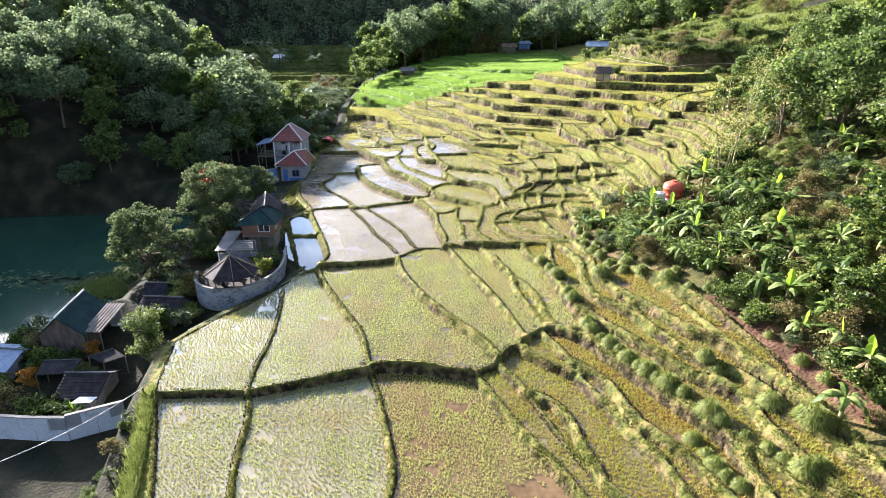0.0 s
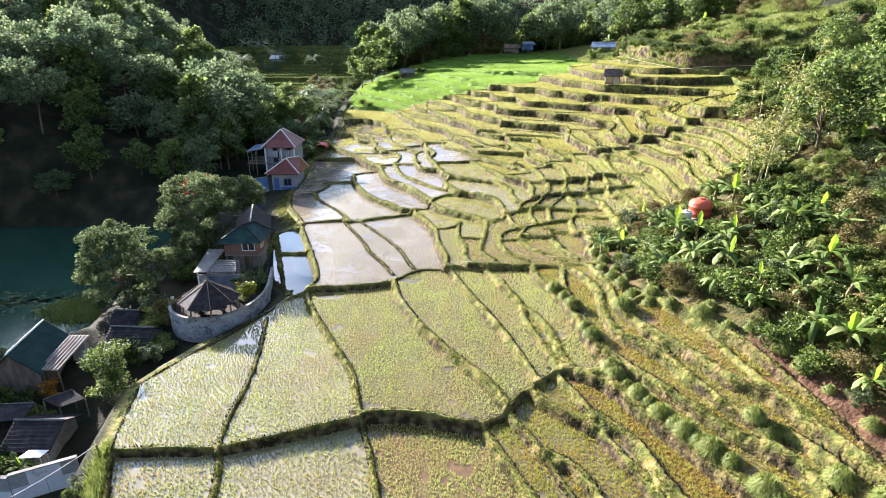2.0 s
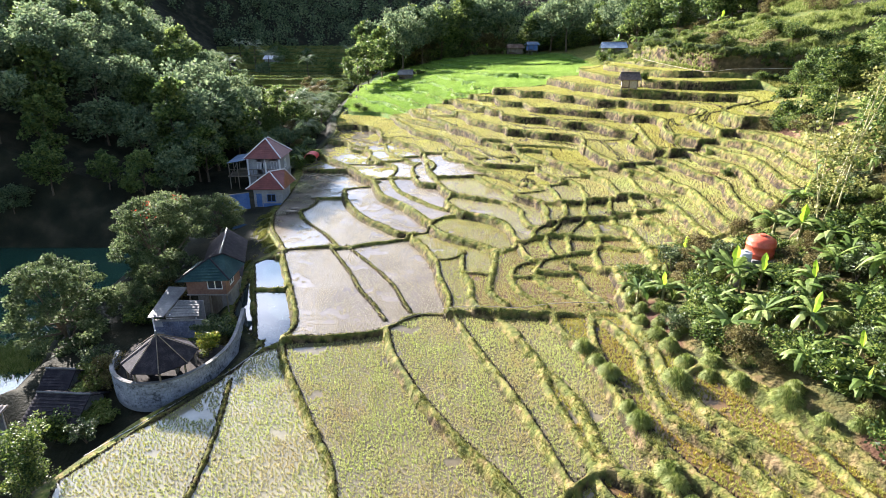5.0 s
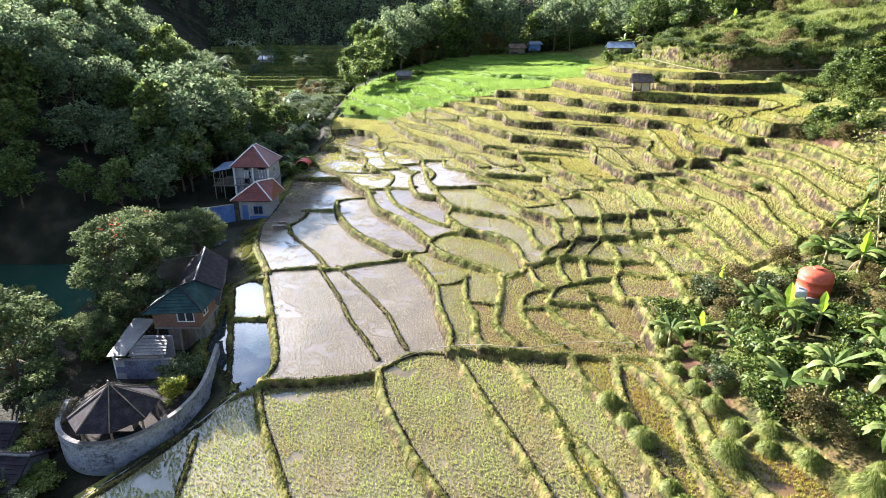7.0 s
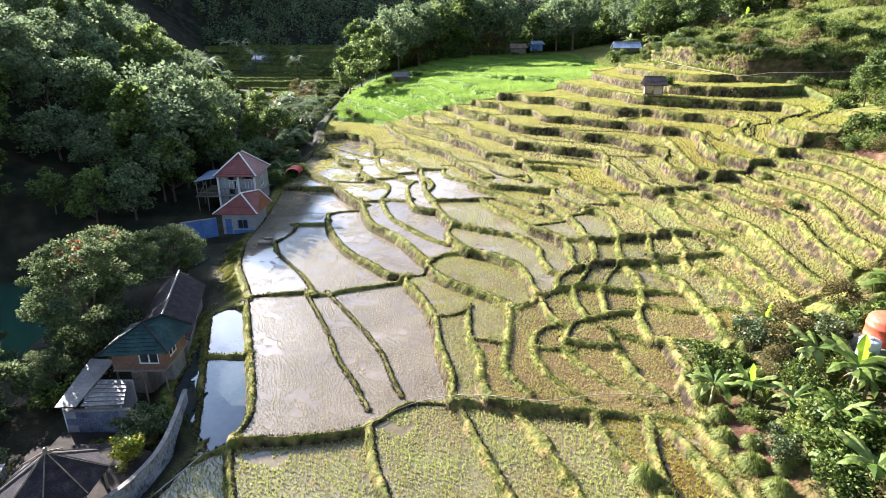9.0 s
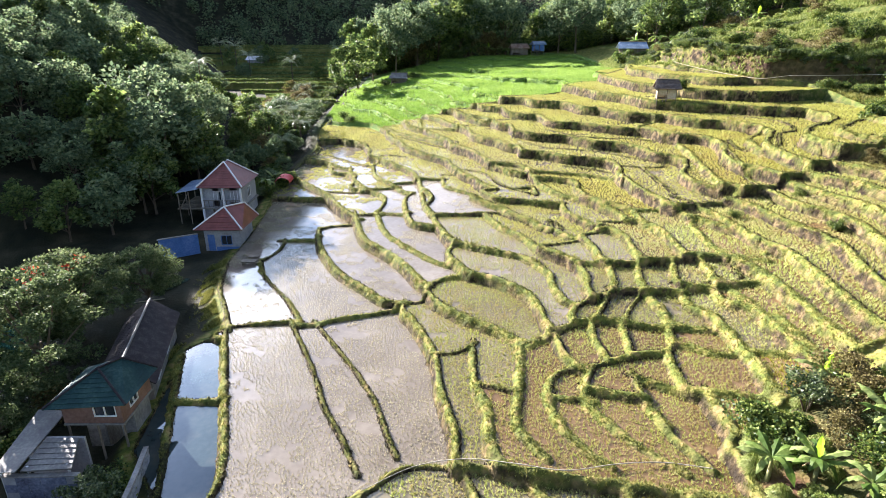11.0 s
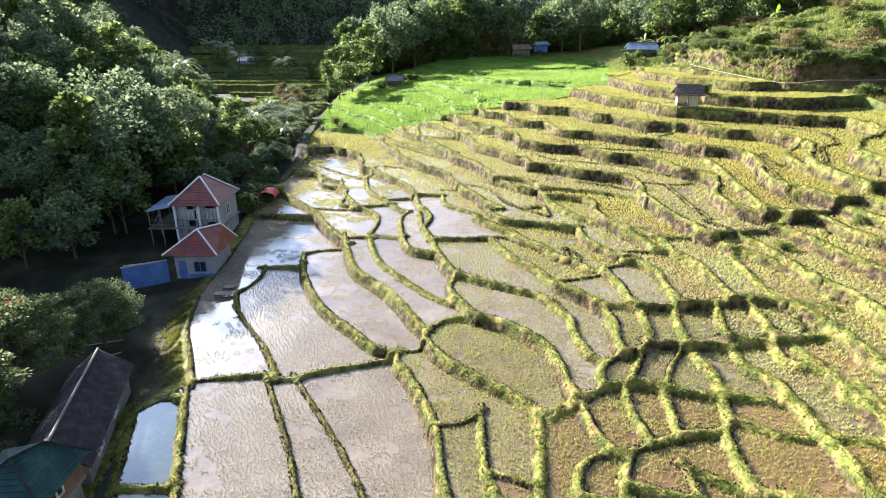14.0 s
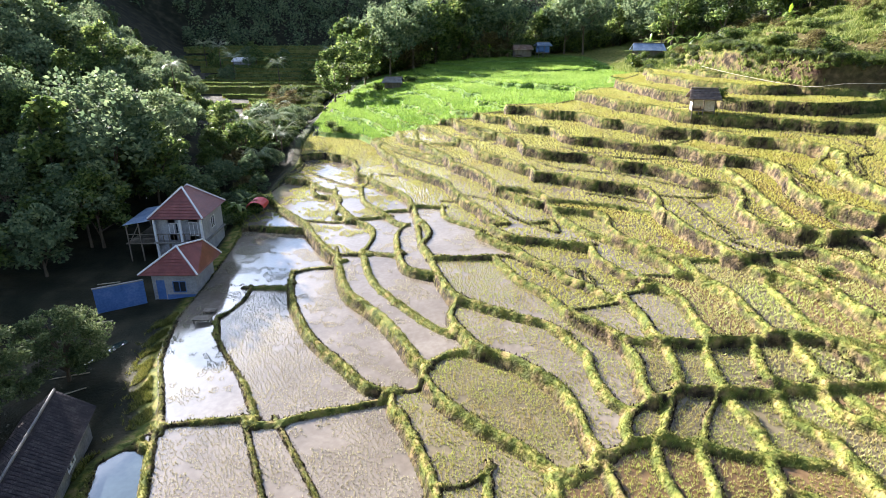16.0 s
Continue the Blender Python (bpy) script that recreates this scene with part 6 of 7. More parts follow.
def plane_roof(parent, name, mat, corners, rows=0, cols=0, label="", thick=0.06):
    bm = bmesh.new()
    slab(bm, corners, thick)
    if rows:
        tiled(bm, *(corners if len(corners) == 4 else (corners[0], corners[1], corners[2], corners[2])), rows, cols)
    return part(name, bm, mat, parent, label)


def bar(parent, name, mat, a, b, r=0.06, seg=6, label=""):
    bm = bmesh.new()
    tube(bm, a, b, r, r, seg)
    return part(name, bm, mat, parent, label)


def walls(parent, x0, x1, y0, y1, z0, z1, mat, thick=0.15, holes=()):
    """Four wall plates with thickness; holes: (side, from, to, low, high) are real openings with a dark room behind."""
    sides = {"s": (x0, x1), "n": (x0, x1), "w": (y0, y1), "e": (y0, y1)}
    for side, (lo, hi) in sides.items():
        cuts = sorted([h for h in holes if h[0] == side], key=lambda h: h[1])
        lo_, hi_ = (lo, hi) if side in "sn" else (lo + thick, hi - thick)

        def piece(u0, u1, za, zb):
            if u1 - u0 < 0.01 or zb - za < 0.01:
                return
            bm = bmesh.new()
            if side == "s":
                box(bm, u0, u1, y0, y0 + thick, za, zb)
            elif side == "n":
                box(bm, u0, u1, y1 - thick, y1, za, zb)
            elif side == "w":
                box(bm, x0, x0 + thick, u0, u1, za, zb)
            else:
                box(bm, x1 - thick, x1, u0, u1, za, zb)
            part("wall", bm, mat, parent)
        u = lo_
        for _, ha, hb, la, lb in cuts:
            piece(u, ha, z0, z1)
            piece(ha, hb, z0, la)
            piece(ha, hb, lb, z1)
            u = hb
        piece(u, hi_, z0, z1)


def window(parent, side, a, b, lo, hi, edge, mat=M_WHITE):
    """A framed pane set in the south (y = edge) or east (x = edge) wall."""
    w = part("window", box(bmesh.new(), a + 0.05, b - 0.05, edge + 0.07, edge + 0.09, lo + 0.05, hi - 0.05) if side == "s" else box(bmesh.new(), edge - 0.09, edge - 0.07, a + 0.05, b - 0.05, lo + 0.05, hi - 0.05), M_GLASS, parent)
    for k, (u0, u1, z0, z1) in enumerate(((a, b, lo, lo + 0.06), (a, b, hi - 0.06, hi), (a, a + 0.06, lo + 0.06, hi - 0.06), (b - 0.06, b, lo + 0.06, hi - 0.06), ((a + b) / 2 - 0.03, (a + b) / 2 + 0.03, lo + 0.06, hi - 0.06))):
        part("frame", box(bmesh.new(), u0, u1, edge - 0.02, edge + 0.06, z0, z1) if side == "s" else box(bmesh.new(), edge - 0.06, edge + 0.02, u0, u1, z0, z1), mat, w)


# the two-storey house with a red hipped roof
def big_house():
    h = thing("two_storey_house", "two-storey plastered house with a red hipped roof", "house")
    x0, x1, y0, y1 = -29.9, -25.0, 102.0, 107.4
    walls(h, x0, x1, y0, y1, -2.3, 3.05, M_PLASTER, 0.18, (("s", -26.5, -25.6, 0.9, 2.4), ("s", -28.6, -27.6, 1.1, 2.3), ("e", 104.0, 105.1, 1.0, 2.3), ("s", -28.9, -27.9, -2.0, 0.0), ("s", -26.8, -25.6, -1.4, -0.2)))
    for a, b, lo, hi in ((-26.5, -25.6, 0.9, 2.4), (-28.6, -27.6, 1.1, 2.3), (-26.8, -25.6, -1.4, -0.2)):
        window(h, "s", a, b, lo, hi, y0)
    window(h, "e", 104.0, 105.1, 1.0, 2.3, x1)
    part("door", box(bmesh.new(), -28.88, -27.92, y0 + 0.06, y0 + 0.11, -2.0, -0.02), M_WOOD, h, "dark wooden door")
    part("floor_slab", box(bmesh.new(), x0 - 0.25, x1 + 0.25, y0 - 0.6, y1 + 0.1, 0.22, 0.4, 0.02), M_CONCRETE, h)
    for x in (x0 + 0.05, -27.2, x1 - 0.05):
        part("column", box(bmesh.new(), x - 0.11, x + 0.11, y0 - 0.55, y0 - 0.33, -2.3, 3.0, 0.01), M_WHITE, h, "white column")
    part("balcony_rail", box(bmesh.new(), x0, x1, y0 - 0.5, y0 - 0.44, 1.2, 1.27), M_WOOD, h)
    for k in range(9):
        x = x0 + 0.25 + k * 0.55
        part("baluster", box(bmesh.new(), x - 0.03, x + 0.03, y0 - 0.5, y0 - 0.44, 0.4, 1.2), M_WOOD, h)
    e = 0.55
    fl, fr, br, bl, top = (x0 - 0.35, y0 - e - 0.3, 2.95), (x1 + 0.35, y0 - e - 0.3, 2.95), (x1 + 0.35, y1 + e, 2.95), (x0 - 0.35, y1 + e, 2.95), (-27.6, 104.2, 5.45)
    tail = (-27.5, 105.3, 5.45)
    plane_roof(h, "roof_front", M_RED_ROOF, [fl, fr, top], 11, 18)
    plane_roof(h, "roof_side", M_RED_ROOF, [fr, br, tail, top], 11, 20)
    plane_roof(h, "roof_back", M_RED_ROOF, [br, bl, tail], 11, 18)
    plane_roof(h, "roof_side", M_RED_ROOF, [bl, fl, top, tail], 11, 20)
    for p in (fl, fr):
        bar(h, "hip_cap", M_WHITE, Vector(p) + Vector((0, 0, 0.09)), Vector(top) + Vector((0, 0, 0.1)), 0.1, 6, "white ridge cap")
    for p in (br, bl):
        bar(h, "hip_cap", M_WHITE, Vector(p) + Vector((0, 0, 0.09)), Vector(tail) + Vector((0, 0, 0.1)), 0.09, 6)
    # lean-to on the uphill side
    plane_roof(h, "lean_to_roof", M_BLUE_TIN, [(-33.0, 101.4, 2.25), (-30.25, 101.4, 2.75), (-30.25, 107.6, 2.75), (-33.4, 107.6, 2.25)], 0, 0, "grey tin lean-to roof")
    for x, y in ((-32.8, 101.6), (-31.5, 101.6), (-33.1, 104.5), (-33.2, 107.4)):
        bar(h, "post", M_WOOD, (x, y, -2.6), (x, y, 2.3), 0.07)
    part("deck", box(bmesh.new(), -33.1, -29.95, 101.6, 107.4, 0.1, 0.22), M_WOOD, h)
    for z in (0.7, 1.2):
        bar(h, "rail", M_WOOD, (-32.8, 101.6, z), (-30.1, 101.6, z), 0.04)
    bar(h, "brace", M_WOOD, (-32.8, 101.6, 0.1), (-31.5, 101.6, 2.2), 0.05)


big_house()


def small_house():
    h = thing("small_house", "small house with a red roof and blue trim", "house")
    x0, x1, y0, y1 = -26.6, -22.6, 93.0, 97.2
    walls(h, x0, x1, y0, y1, -2.4, 0.75, M_PLASTER, 0.16, (("s", -26.3, -25.5, -2.1, -0.2), ("s", -24.8, -23.6, -1.4, -0.3)))
    part("door", box(bmesh.new(), -26.28, -25.52, y0 + 0.05, y0 + 0.1, -2.1, -0.22), M_BLUE, h, "blue door")
    window(h, "s", -24.8, -23.6, -1.4, -0.3, y0, M_BLUE)
    part("skirting", box(bmesh.new(), -25.4, -22.6, y0 - 0.03, y0 - 0.005, -2.4, -1.6), M_BLUE, h)
    fl, fr, br, bl = (-27.4, 92.3, 0.55), (-22.1, 92.3, 0.55), (-21.9, 97.8, 0.55), (-27.3, 97.8, 0.55)
    a, b = (-24.5, 94.3, 2.55), (-22.9, 96.4, 2.45)
    plane_roof(h, "roof_front", M_RED_ROOF, [fl, fr, a], 9, 16)
    plane_roof(h, "roof_side", M_RED_ROOF, [fr, br, b, a], 9, 16)
    plane_roof(h, "roof_back", M_RED_ROOF, [br, bl, a, b], 9, 16)
    plane_roof(h, "roof_side", M_RED_ROOF, [bl, fl, a], 9, 16)
    for p, q in ((fl, a), (fr, a), (a, b), (br, b)):
        bar(h, "ridge_cap", M_WHITE, Vector(p) + Vector((0, 0, 0.08)), Vector(q) + Vector((0, 0, 0.08)), 0.09, 6, "white ridge cap")


small_house()
wall_ = thing("garden_wall", "blue painted garden wall beside the small house", "wall")
part("panel", slab(bmesh.new(), [(-30.4, 90.3, 0.1), (-27.0, 92.3, 0.1), (-27.08, 92.45, 0.1), (-30.48, 90.45, 0.1)], 2.3), M_BLUE, wall_)
part("coping", slab(bmesh.new(), [(-30.45, 90.24, 0.17), (-26.95, 92.27, 0.17), (-27.1, 92.5, 0.17), (-30.55, 90.5, 0.17)], 0.065), M_CONCRETE, wall_)
shelter = thing("tarpaulin_shelter", "red tarpaulin stretched over poles beside the flooded field", "shelter")
bm = bmesh.new()
for k in range(6):
    a0, a1 = math.pi * k / 6, math.pi * (k + 1) / 6
    slab(bm, [(-23.9 + 1.1 - 1.1 * math.cos(a0), 112.2, 0.75 + 0.75 * math.sin(a0)), (-23.9 + 1.1 - 1.1 * math.cos(a1), 112.2, 0.75 + 0.75 * math.sin(a1)), (-23.9 + 1.1 - 1.1 * math.cos(a1), 114.6, 0.8 + 0.75 * math.sin(a1)), (-23.9 + 1.1 - 1.1 * math.cos(a0), 114.6, 0.8 + 0.75 * math.sin(a0))], 0.03)
bmesh.ops.remove_doubles(bm, verts=bm.verts, dist=0.004)
part("cover", bm, M_RED_CLOTH, shelter)
for x, y in ((-23.8, 112.3), (-21.8, 112.3), (-23.8, 114.5), (-21.8, 114.5)):
    bar(shelter, "pole", M_WOOD, (x, y, -1.4), (x, y, 0.85), 0.04)


# the round pavilion inside its curved block wall
def pavilion():
    h = thing("round_pavilion", "open eight-sided pavilion with a dark roof and thin battens", "pavilion")
    cx, cy, r = -20.1, 50.5, 2.5
    ring = [(cx + r * math.cos(math.pi / 8 + k * math.pi / 4), cy + r * math.sin(math.pi / 8 + k * math.pi / 4), -0.4) for k in range(8)]
    top = (cx, cy, 1.3)
    for k in range(8):
        a, b = ring[k], ring[(k + 1) % 8]
        plane_roof(h, "roof_panel", M_DARK_TILE, [a, b, top])
        bar(h, "batten", M_WOOD, Vector(a) + Vector((0, 0, 0.07)), Vector(top) + Vector((0, 0, 0.1)), 0.035, 5, "thin weathered batten")
        p = Vector(a).lerp(Vector((cx, cy, -0.4)), 0.12)
        bar(h, "post", M_WOOD, (p.x, p.y, -1.75), (p.x, p.y, -0.36), 0.07)
    part("finial", tube(bmesh.new(), top, (cx, cy, 1.6), 0.12, 0.05), M_TIN, h)
    part("bench", box(bmesh.new(), cx - 1.3, cx + 1.3, cy - 0.3, cy + 0.3, -1.35, -1.25, 0.02), M_WOOD, h)
    for x in (-1.1, 1.0):
        part("bench_leg", box(bmesh.new(), cx + x, cx + x + 0.1, cy - 0.25, cy + 0.25, -1.7, -1.35), M_WOOD, h)


pavilion()


def along(points, n):
    """n + 1 evenly spaced places on a smooth line."""
    p = [np.array(q, float) for q in points]
    q = [2 * p[0] - p[1]] + p + [2 * p[-1] - p[-2]]
    fine = []
    for i in range(1, len(q) - 2):
        for u in np.arange(20) / 20:
            c = cubic(np.array(u))
            fine.append(c[0] * q[i - 1] + c[1] * q[i] + c[2] * q[i + 1] + c[3] * q[i + 2])
    fine.append(q[-2])
    fine = np.array(fine)
    s = np.r_[0, np.cumsum(np.linalg.norm(np.diff(fine, axis=0), axis=1))]
    t = np.linspace(0, s[-1], n + 1)
    return [np.array([np.interp(v, s, fine[:, k]) for k in range(fine.shape[1])]) for v in t]


def block_wall(name, label, points, z0, z1, courses, length=0.42, thick=0.2, mat=M_BLOCK):
    w = thing(name, label, "wall")
    total = sum(math.dist(a, b) for a, b in zip(points, points[1:]))
    n = max(2, round(total / length))
    pts = along(points, n * 2)
    core, blocks, cap = bmesh.new(), bmesh.new(), bmesh.new()

    def seg(bm, a, b, za, zb, t):
        d = Vector((b[0] - a[0], b[1] - a[1], 0))
        s = Vector((-d.y, d.x, 0)).normalized() * t / 2
        a, b = Vector((a[0], a[1], 0)), Vector((b[0], b[1], 0))
        v = [bm.verts.new(p + Vector((0, 0, z))) for z in (za, zb) for p in (a - s, b - s, b + s, a + s)]
        for f in ((0, 1, 2, 3), (7, 6, 5, 4), (0, 4, 5, 1), (1, 5, 6, 2), (2, 6, 7, 3), (3, 7, 4, 0)):
            bm.faces.new([v[i] for i in f])
    for a, b in zip(pts[::2], pts[2::2]):
        seg(core, a, b, z0 - 0.3, z1 - 0.02, thick - 0.05)
        seg(cap, a, b, z1, z1 + 0.07, thick + 0.08)
    hgt = (z1 - z0) / courses
    for c in range(courses):
        for i in range(c % 2, len(pts) - 2, 2):
            a, b = pts[i], pts[i + 2]
            g = 0.02 * (b - a) / np.linalg.norm(b - a)
            seg(blocks, a + g, b - g, z0 + c * hgt + 0.012, z0 + (c + 1) * hgt - 0.012, thick + 0.012 * math.sin(c * 5 + i * 3))
    part("mortar_core", core, M_MORTAR, w)
    part("block_courses", blocks, mat, w)
    part("coping", cap, M_CONCRETE, w)
    return w


block_wall("curved_wall", "curved whitewashed block wall around the pavilion garden", [(-24.3, 52.5), (-23.4, 50.0), (-21.8, 48.6), (-20.0, 48.3), (-18.2, 49.1), (-16.9, 51.1), (-16.4, 53.6), (-16.7, 56.4), (-17.3, 59.5)], -3.1, -1.2, 9)
garden = along([(-24.1, 52.5), (-23.2, 50.1), (-21.7, 48.8), (-20.0, 48.5), (-18.3, 49.3), (-17.1, 51.2), (-16.6, 53.6), (-16.9, 56.4)], 20)
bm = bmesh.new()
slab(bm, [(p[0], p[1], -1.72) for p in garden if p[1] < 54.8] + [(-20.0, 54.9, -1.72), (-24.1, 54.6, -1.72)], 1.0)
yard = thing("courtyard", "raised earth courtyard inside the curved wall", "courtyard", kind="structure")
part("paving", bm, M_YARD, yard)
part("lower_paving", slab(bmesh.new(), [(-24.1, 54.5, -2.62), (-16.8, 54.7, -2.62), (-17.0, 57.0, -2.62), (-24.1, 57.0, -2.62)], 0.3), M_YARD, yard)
block_wall("block_wall", "stained blue-grey plastered wall below the tin-roofed shed", [(-23.8, 57.2), (-21.8, 57.2), (-19.8, 57.3)], -3.2, -1.15, 4, 1.4, mat=M_BLUE_PLASTER)
block_wall("boundary_wall", "white boundary wall with a stepped corner below the houses", [(-38.0, 33.9), (-31.2, 33.8), (-27.6, 33.5), (-26.5, 33.6)], -6.3, -4.35, 2, 2.4, mat=M_WHITEWASH)
block_wall("boundary_wall", "white boundary wall climbing towards the rice fields", [(-26.5, 33.6), (-25, 34.4), (-23.3, 35.3)], -6.2, -4.2, 2, 2.4, mat=M_WHITEWASH)


# the house with a green roof, its shed and the long tiled building behind
def green_house():
    h = thing("green_roofed_house", "house with pink walls and a dark green tiled hip roof", "house")
    walls(h, -22.3, -18.9, 60.5, 63.9, -0.3, 1.2, M_PINK, 0.14, (("s", -20.5, -19.2, 0.15, 1.0), ("e", 61.4, 62.4, 0.1, 0.95)))
    window(h, "s", -20.5, -19.2, 0.15, 1.0, 60.5)
    window(h, "e", 61.4, 62.4, 0.1, 0.95, -18.9)
    part("floor_slab", box(bmesh.new(), -22.35, -18.85, 60.45, 63.95, -0.42, -0.31), M_CONCRETE, h)
    walls(h, -22.1, -19.1, 61.9, 63.8, -3.2, -0.44, M_CONCRETE, 0.14, (("s", -21.0, -20.0, -3.0, -1.0),))
    part("door", box(bmesh.new(), -20.98, -20.02, 61.96, 62.0, -3.0, -1.02), M_WOOD, h, "dark wooden door")
    for x in (-22.2, -20.5, -19.0):
        bar(h, "post", M_WOOD, (x, 60.6, -3.3), (x, 60.6, -0.4), 0.07)
    fl, fr, br, bl, a, b = (-22.9, 59.9, 1.05), (-18.45, 60.3, 1.05), (-18.4, 64.2, 1.05), (-22.8, 64.3, 1.05), (-20.6, 61.9, 2.45), (-19.9, 63.2, 2.35)
    bm = bmesh.new()
    for k in range(8):
        t0, t1 = k / 8, (k + 1) / 8
        l0, l1 = Vector(fl).lerp(Vector(a), t0), Vector(fl).lerp(Vector(a), t1)
        r0, r1 = Vector(fr).lerp(Vector(a), t0), Vector(fr).lerp(Vector(a), t1)
        if k == 7:
            r1 = l1 + Vector((0.02, 0, 0))
        slab(bm, [l0 + Vector((0, -0.03, 0.03)), r0 + Vector((0, -0.03, 0.03)), r1, l1], 0.04)
    part("roof_front", bm, M_GREEN_ROOF, h)
    plane_roof(h, "roof_side", M_GREEN_ROOF, [fr, br, b, a], 10, 9)
    plane_roof(h, "roof_back", M_GREEN_ROOF, [br, bl, b], 9, 12)
    plane_roof(h, "roof_side", M_GREEN_ROOF, [bl, fl, a, b], 10, 9)
    for p, q in ((fl, a), (fr, a), (a, b), (b, br)):
        bar(h, "ridge_cap", M_DARK_TILE, Vector(p) + Vector((0, 0, 0.07)), Vector(q) + Vector((0, 0, 0.07)), 0.07)


green_house()
shed = thing("tin_roofed_shed", "shed with a grey tin roof and a patch of tiles", "shed")
plane_roof(shed, "tin_roof", M_TIN, [(-24.2, 57.0, -0.75), (-22.9, 57.0, -0.7), (-22.5, 61.2, 0.05), (-24.3, 61.4, 0.0)])
plane_roof(shed, "tile_roof", M_TIN, [(-22.8, 57.2, -0.85), (-20.2, 57.4, -0.85), (-20.8, 59.3, -0.35), (-22.6, 59.3, -0.35)], 6, 10)
for x, y in ((-24.0, 57.4), (-22.6, 57.5), (-20.6, 57.7), (-24.1, 61.0)):
    bar(shed, "post", M_WHITE, (x, y, -3.2), (x, y, -0.75), 0.07)
part("wall", box(bmesh.new(), -24.0, -20.6, 59.4, 59.55, -3.2, -0.45), M_PLASTER, shed)


def long_house():
    m = Matrix.Translation((-22.2, 69.2, -0.35)) @ Matrix.Rotation(radians(15), 4, "Z")
    h = thing("long_tiled_house", "long low building under a dark patchy tile roof", "house", at=m)
    bm_walls = (-1.55, 1.55, -4.6, 4.6)
    walls(h, *bm_walls, -3.0, 0.05, M_CONCRETE, 0.15, (("e", -3.0, -1.8, -1.2, -0.2), ("e", 0.5, 1.7, -1.2, -0.2)))
    window(h, "e", -3.0, -1.8, -1.2, -0.2, 1.55)
    window(h, "e", 0.5, 1.7, -1.2, -0.2, 1.55)
    for sx in (-1, 1):
        plane_roof(h, "roof_slope", M_DARK_TILE, [(sx * 1.95, -5.2, -0.1), (sx * 1.95, 5.2, -0.15), (0, 5.2, 1.35), (0, -5.2, 1.35)], 11, 38)
    bar(h, "ridge_cap", M_TIN, (0, -5.2, 1.42), (0, 5.2, 1.42), 0.08)
    for y in (-4.6, 4.45):
        bm = bmesh.new()
        v = [bm.verts.new(p) for p in ((-1.7, y, 0.05), (1.7, y, 0.05), (0, y, 1.2), (-1.7, y + 0.15, 0.05), (1.7, y + 0.15, 0.05), (0, y + 0.15, 1.2))]
        for f in ((0, 1, 2), (5, 4, 3), (0, 3, 4, 1), (1, 4, 5, 2), (2, 5, 3, 0)):
            bm.faces.new([v[i] for i in f])
        part("gable", bm, M_CONCRETE, h)


long_house()


def simple_house(name, label, x, y, z, turn, w, d, wall_h, rise, roof, wall, rows=9, cols=20, over=0.4, cap=M_TIN):
    """A plain gabled house, ridge along its own y."""
    h = thing(name, label, "house", at=Matrix.Translation((x, y, z)) @ Matrix.Rotation(radians(turn), 4, "Z"))
    walls(h, -w / 2, w / 2, -d / 2, d / 2, -0.3, wall_h, wall, 0.14, (("s", -0.5, 0.4, 0.0, min(2.0, wall_h - 0.2)),))
    part("door", box(bmesh.new(), -0.48, 0.38, -d / 2 + 0.05, -d / 2 + 0.1, 0.0, min(1.98, wall_h - 0.22)), M_WOOD, h)
    for sx in (-1, 1):
        plane_roof(h, "roof_slope", roof, [(sx * (w / 2 + over), -d / 2 - over, wall_h - 0.1), (sx * (w / 2 + over), d / 2 + over, wall_h - 0.1), (0, d / 2 + over, wall_h + rise), (0, -d / 2 - over, wall_h + rise)], rows, cols)
    bar(h, "ridge_cap", cap, (0, -d / 2 - over, wall_h + rise + 0.07), (0, d / 2 + over, wall_h + rise + 0.07), 0.08)
    for y_ in (-d / 2, d / 2 - 0.14):
        bm = bmesh.new()
        v = [bm.verts.new(p) for p in ((-w / 2, y_, wall_h), (w / 2, y_, wall_h), (0, y_, wall_h + rise - 0.12), (-w / 2, y_ + 0.14, wall_h), (w / 2, y_ + 0.14, wall_h), (0, y_ + 0.14, wall_h + rise - 0.12))]
        for f in ((0, 1, 2), (5, 4, 3), (0, 3, 4, 1), (1, 4, 5, 2), (2, 5, 3, 0)):
            bm.faces.new([v[i] for i in f])
        part("gable", bm, wall, h)
    return h


simple_house("village_house", "house with a dark green roof edged in white", -32.3, 45.0, -6.0, 8, 3.4, 4.8, 3.2, 1.75, M_GREEN_ROOF, M_THATCH, cap=M_WHITE, over=0.35)
shed = thing("slatted_shed", "shed with a rusty slatted sheet roof", "shed")
plane_roof(shed, "roof", M_RUST, [(-30.5, 43.0, -2.75), (-28.9, 43.0, -2.75), (-28.9, 47.2, -2.15), (-30.5, 47.2, -2.15)])
for k in range(6):
    part("slat", slab(bmesh.new(), [(-30.48 + 0.29 * k, 43.0, -2.68), (-30.38 + 0.29 * k, 43.0, -2.68), (-30.38 + 0.29 * k, 47.2, -2.08), (-30.48 + 0.29 * k, 47.2, -2.08)], 0.05), M_CONCRETE, shed)
for x, y in ((-30.3, 43.2), (-29.1, 43.2), (-30.3, 46.9), (-29.1, 46.9)):
    bar(shed, "post", M_WOOD, (x, y, -6.2), (x, y, -2.78 + (y - 43.0) * 0.143), 0.06)
part("wall", box(bmesh.new(), -30.3, -29.1, 46.7, 46.82, -6.2, -2.4), M_PLASTER, shed)
simple_house("village_house", "low house with a dark tiled roof behind the boundary wall", -27.6, 38.4, -6.2, 90, 3.2, 2.6, 1.5, 0.9, M_DARK_TILE, M_CONCRETE, 8, 14)
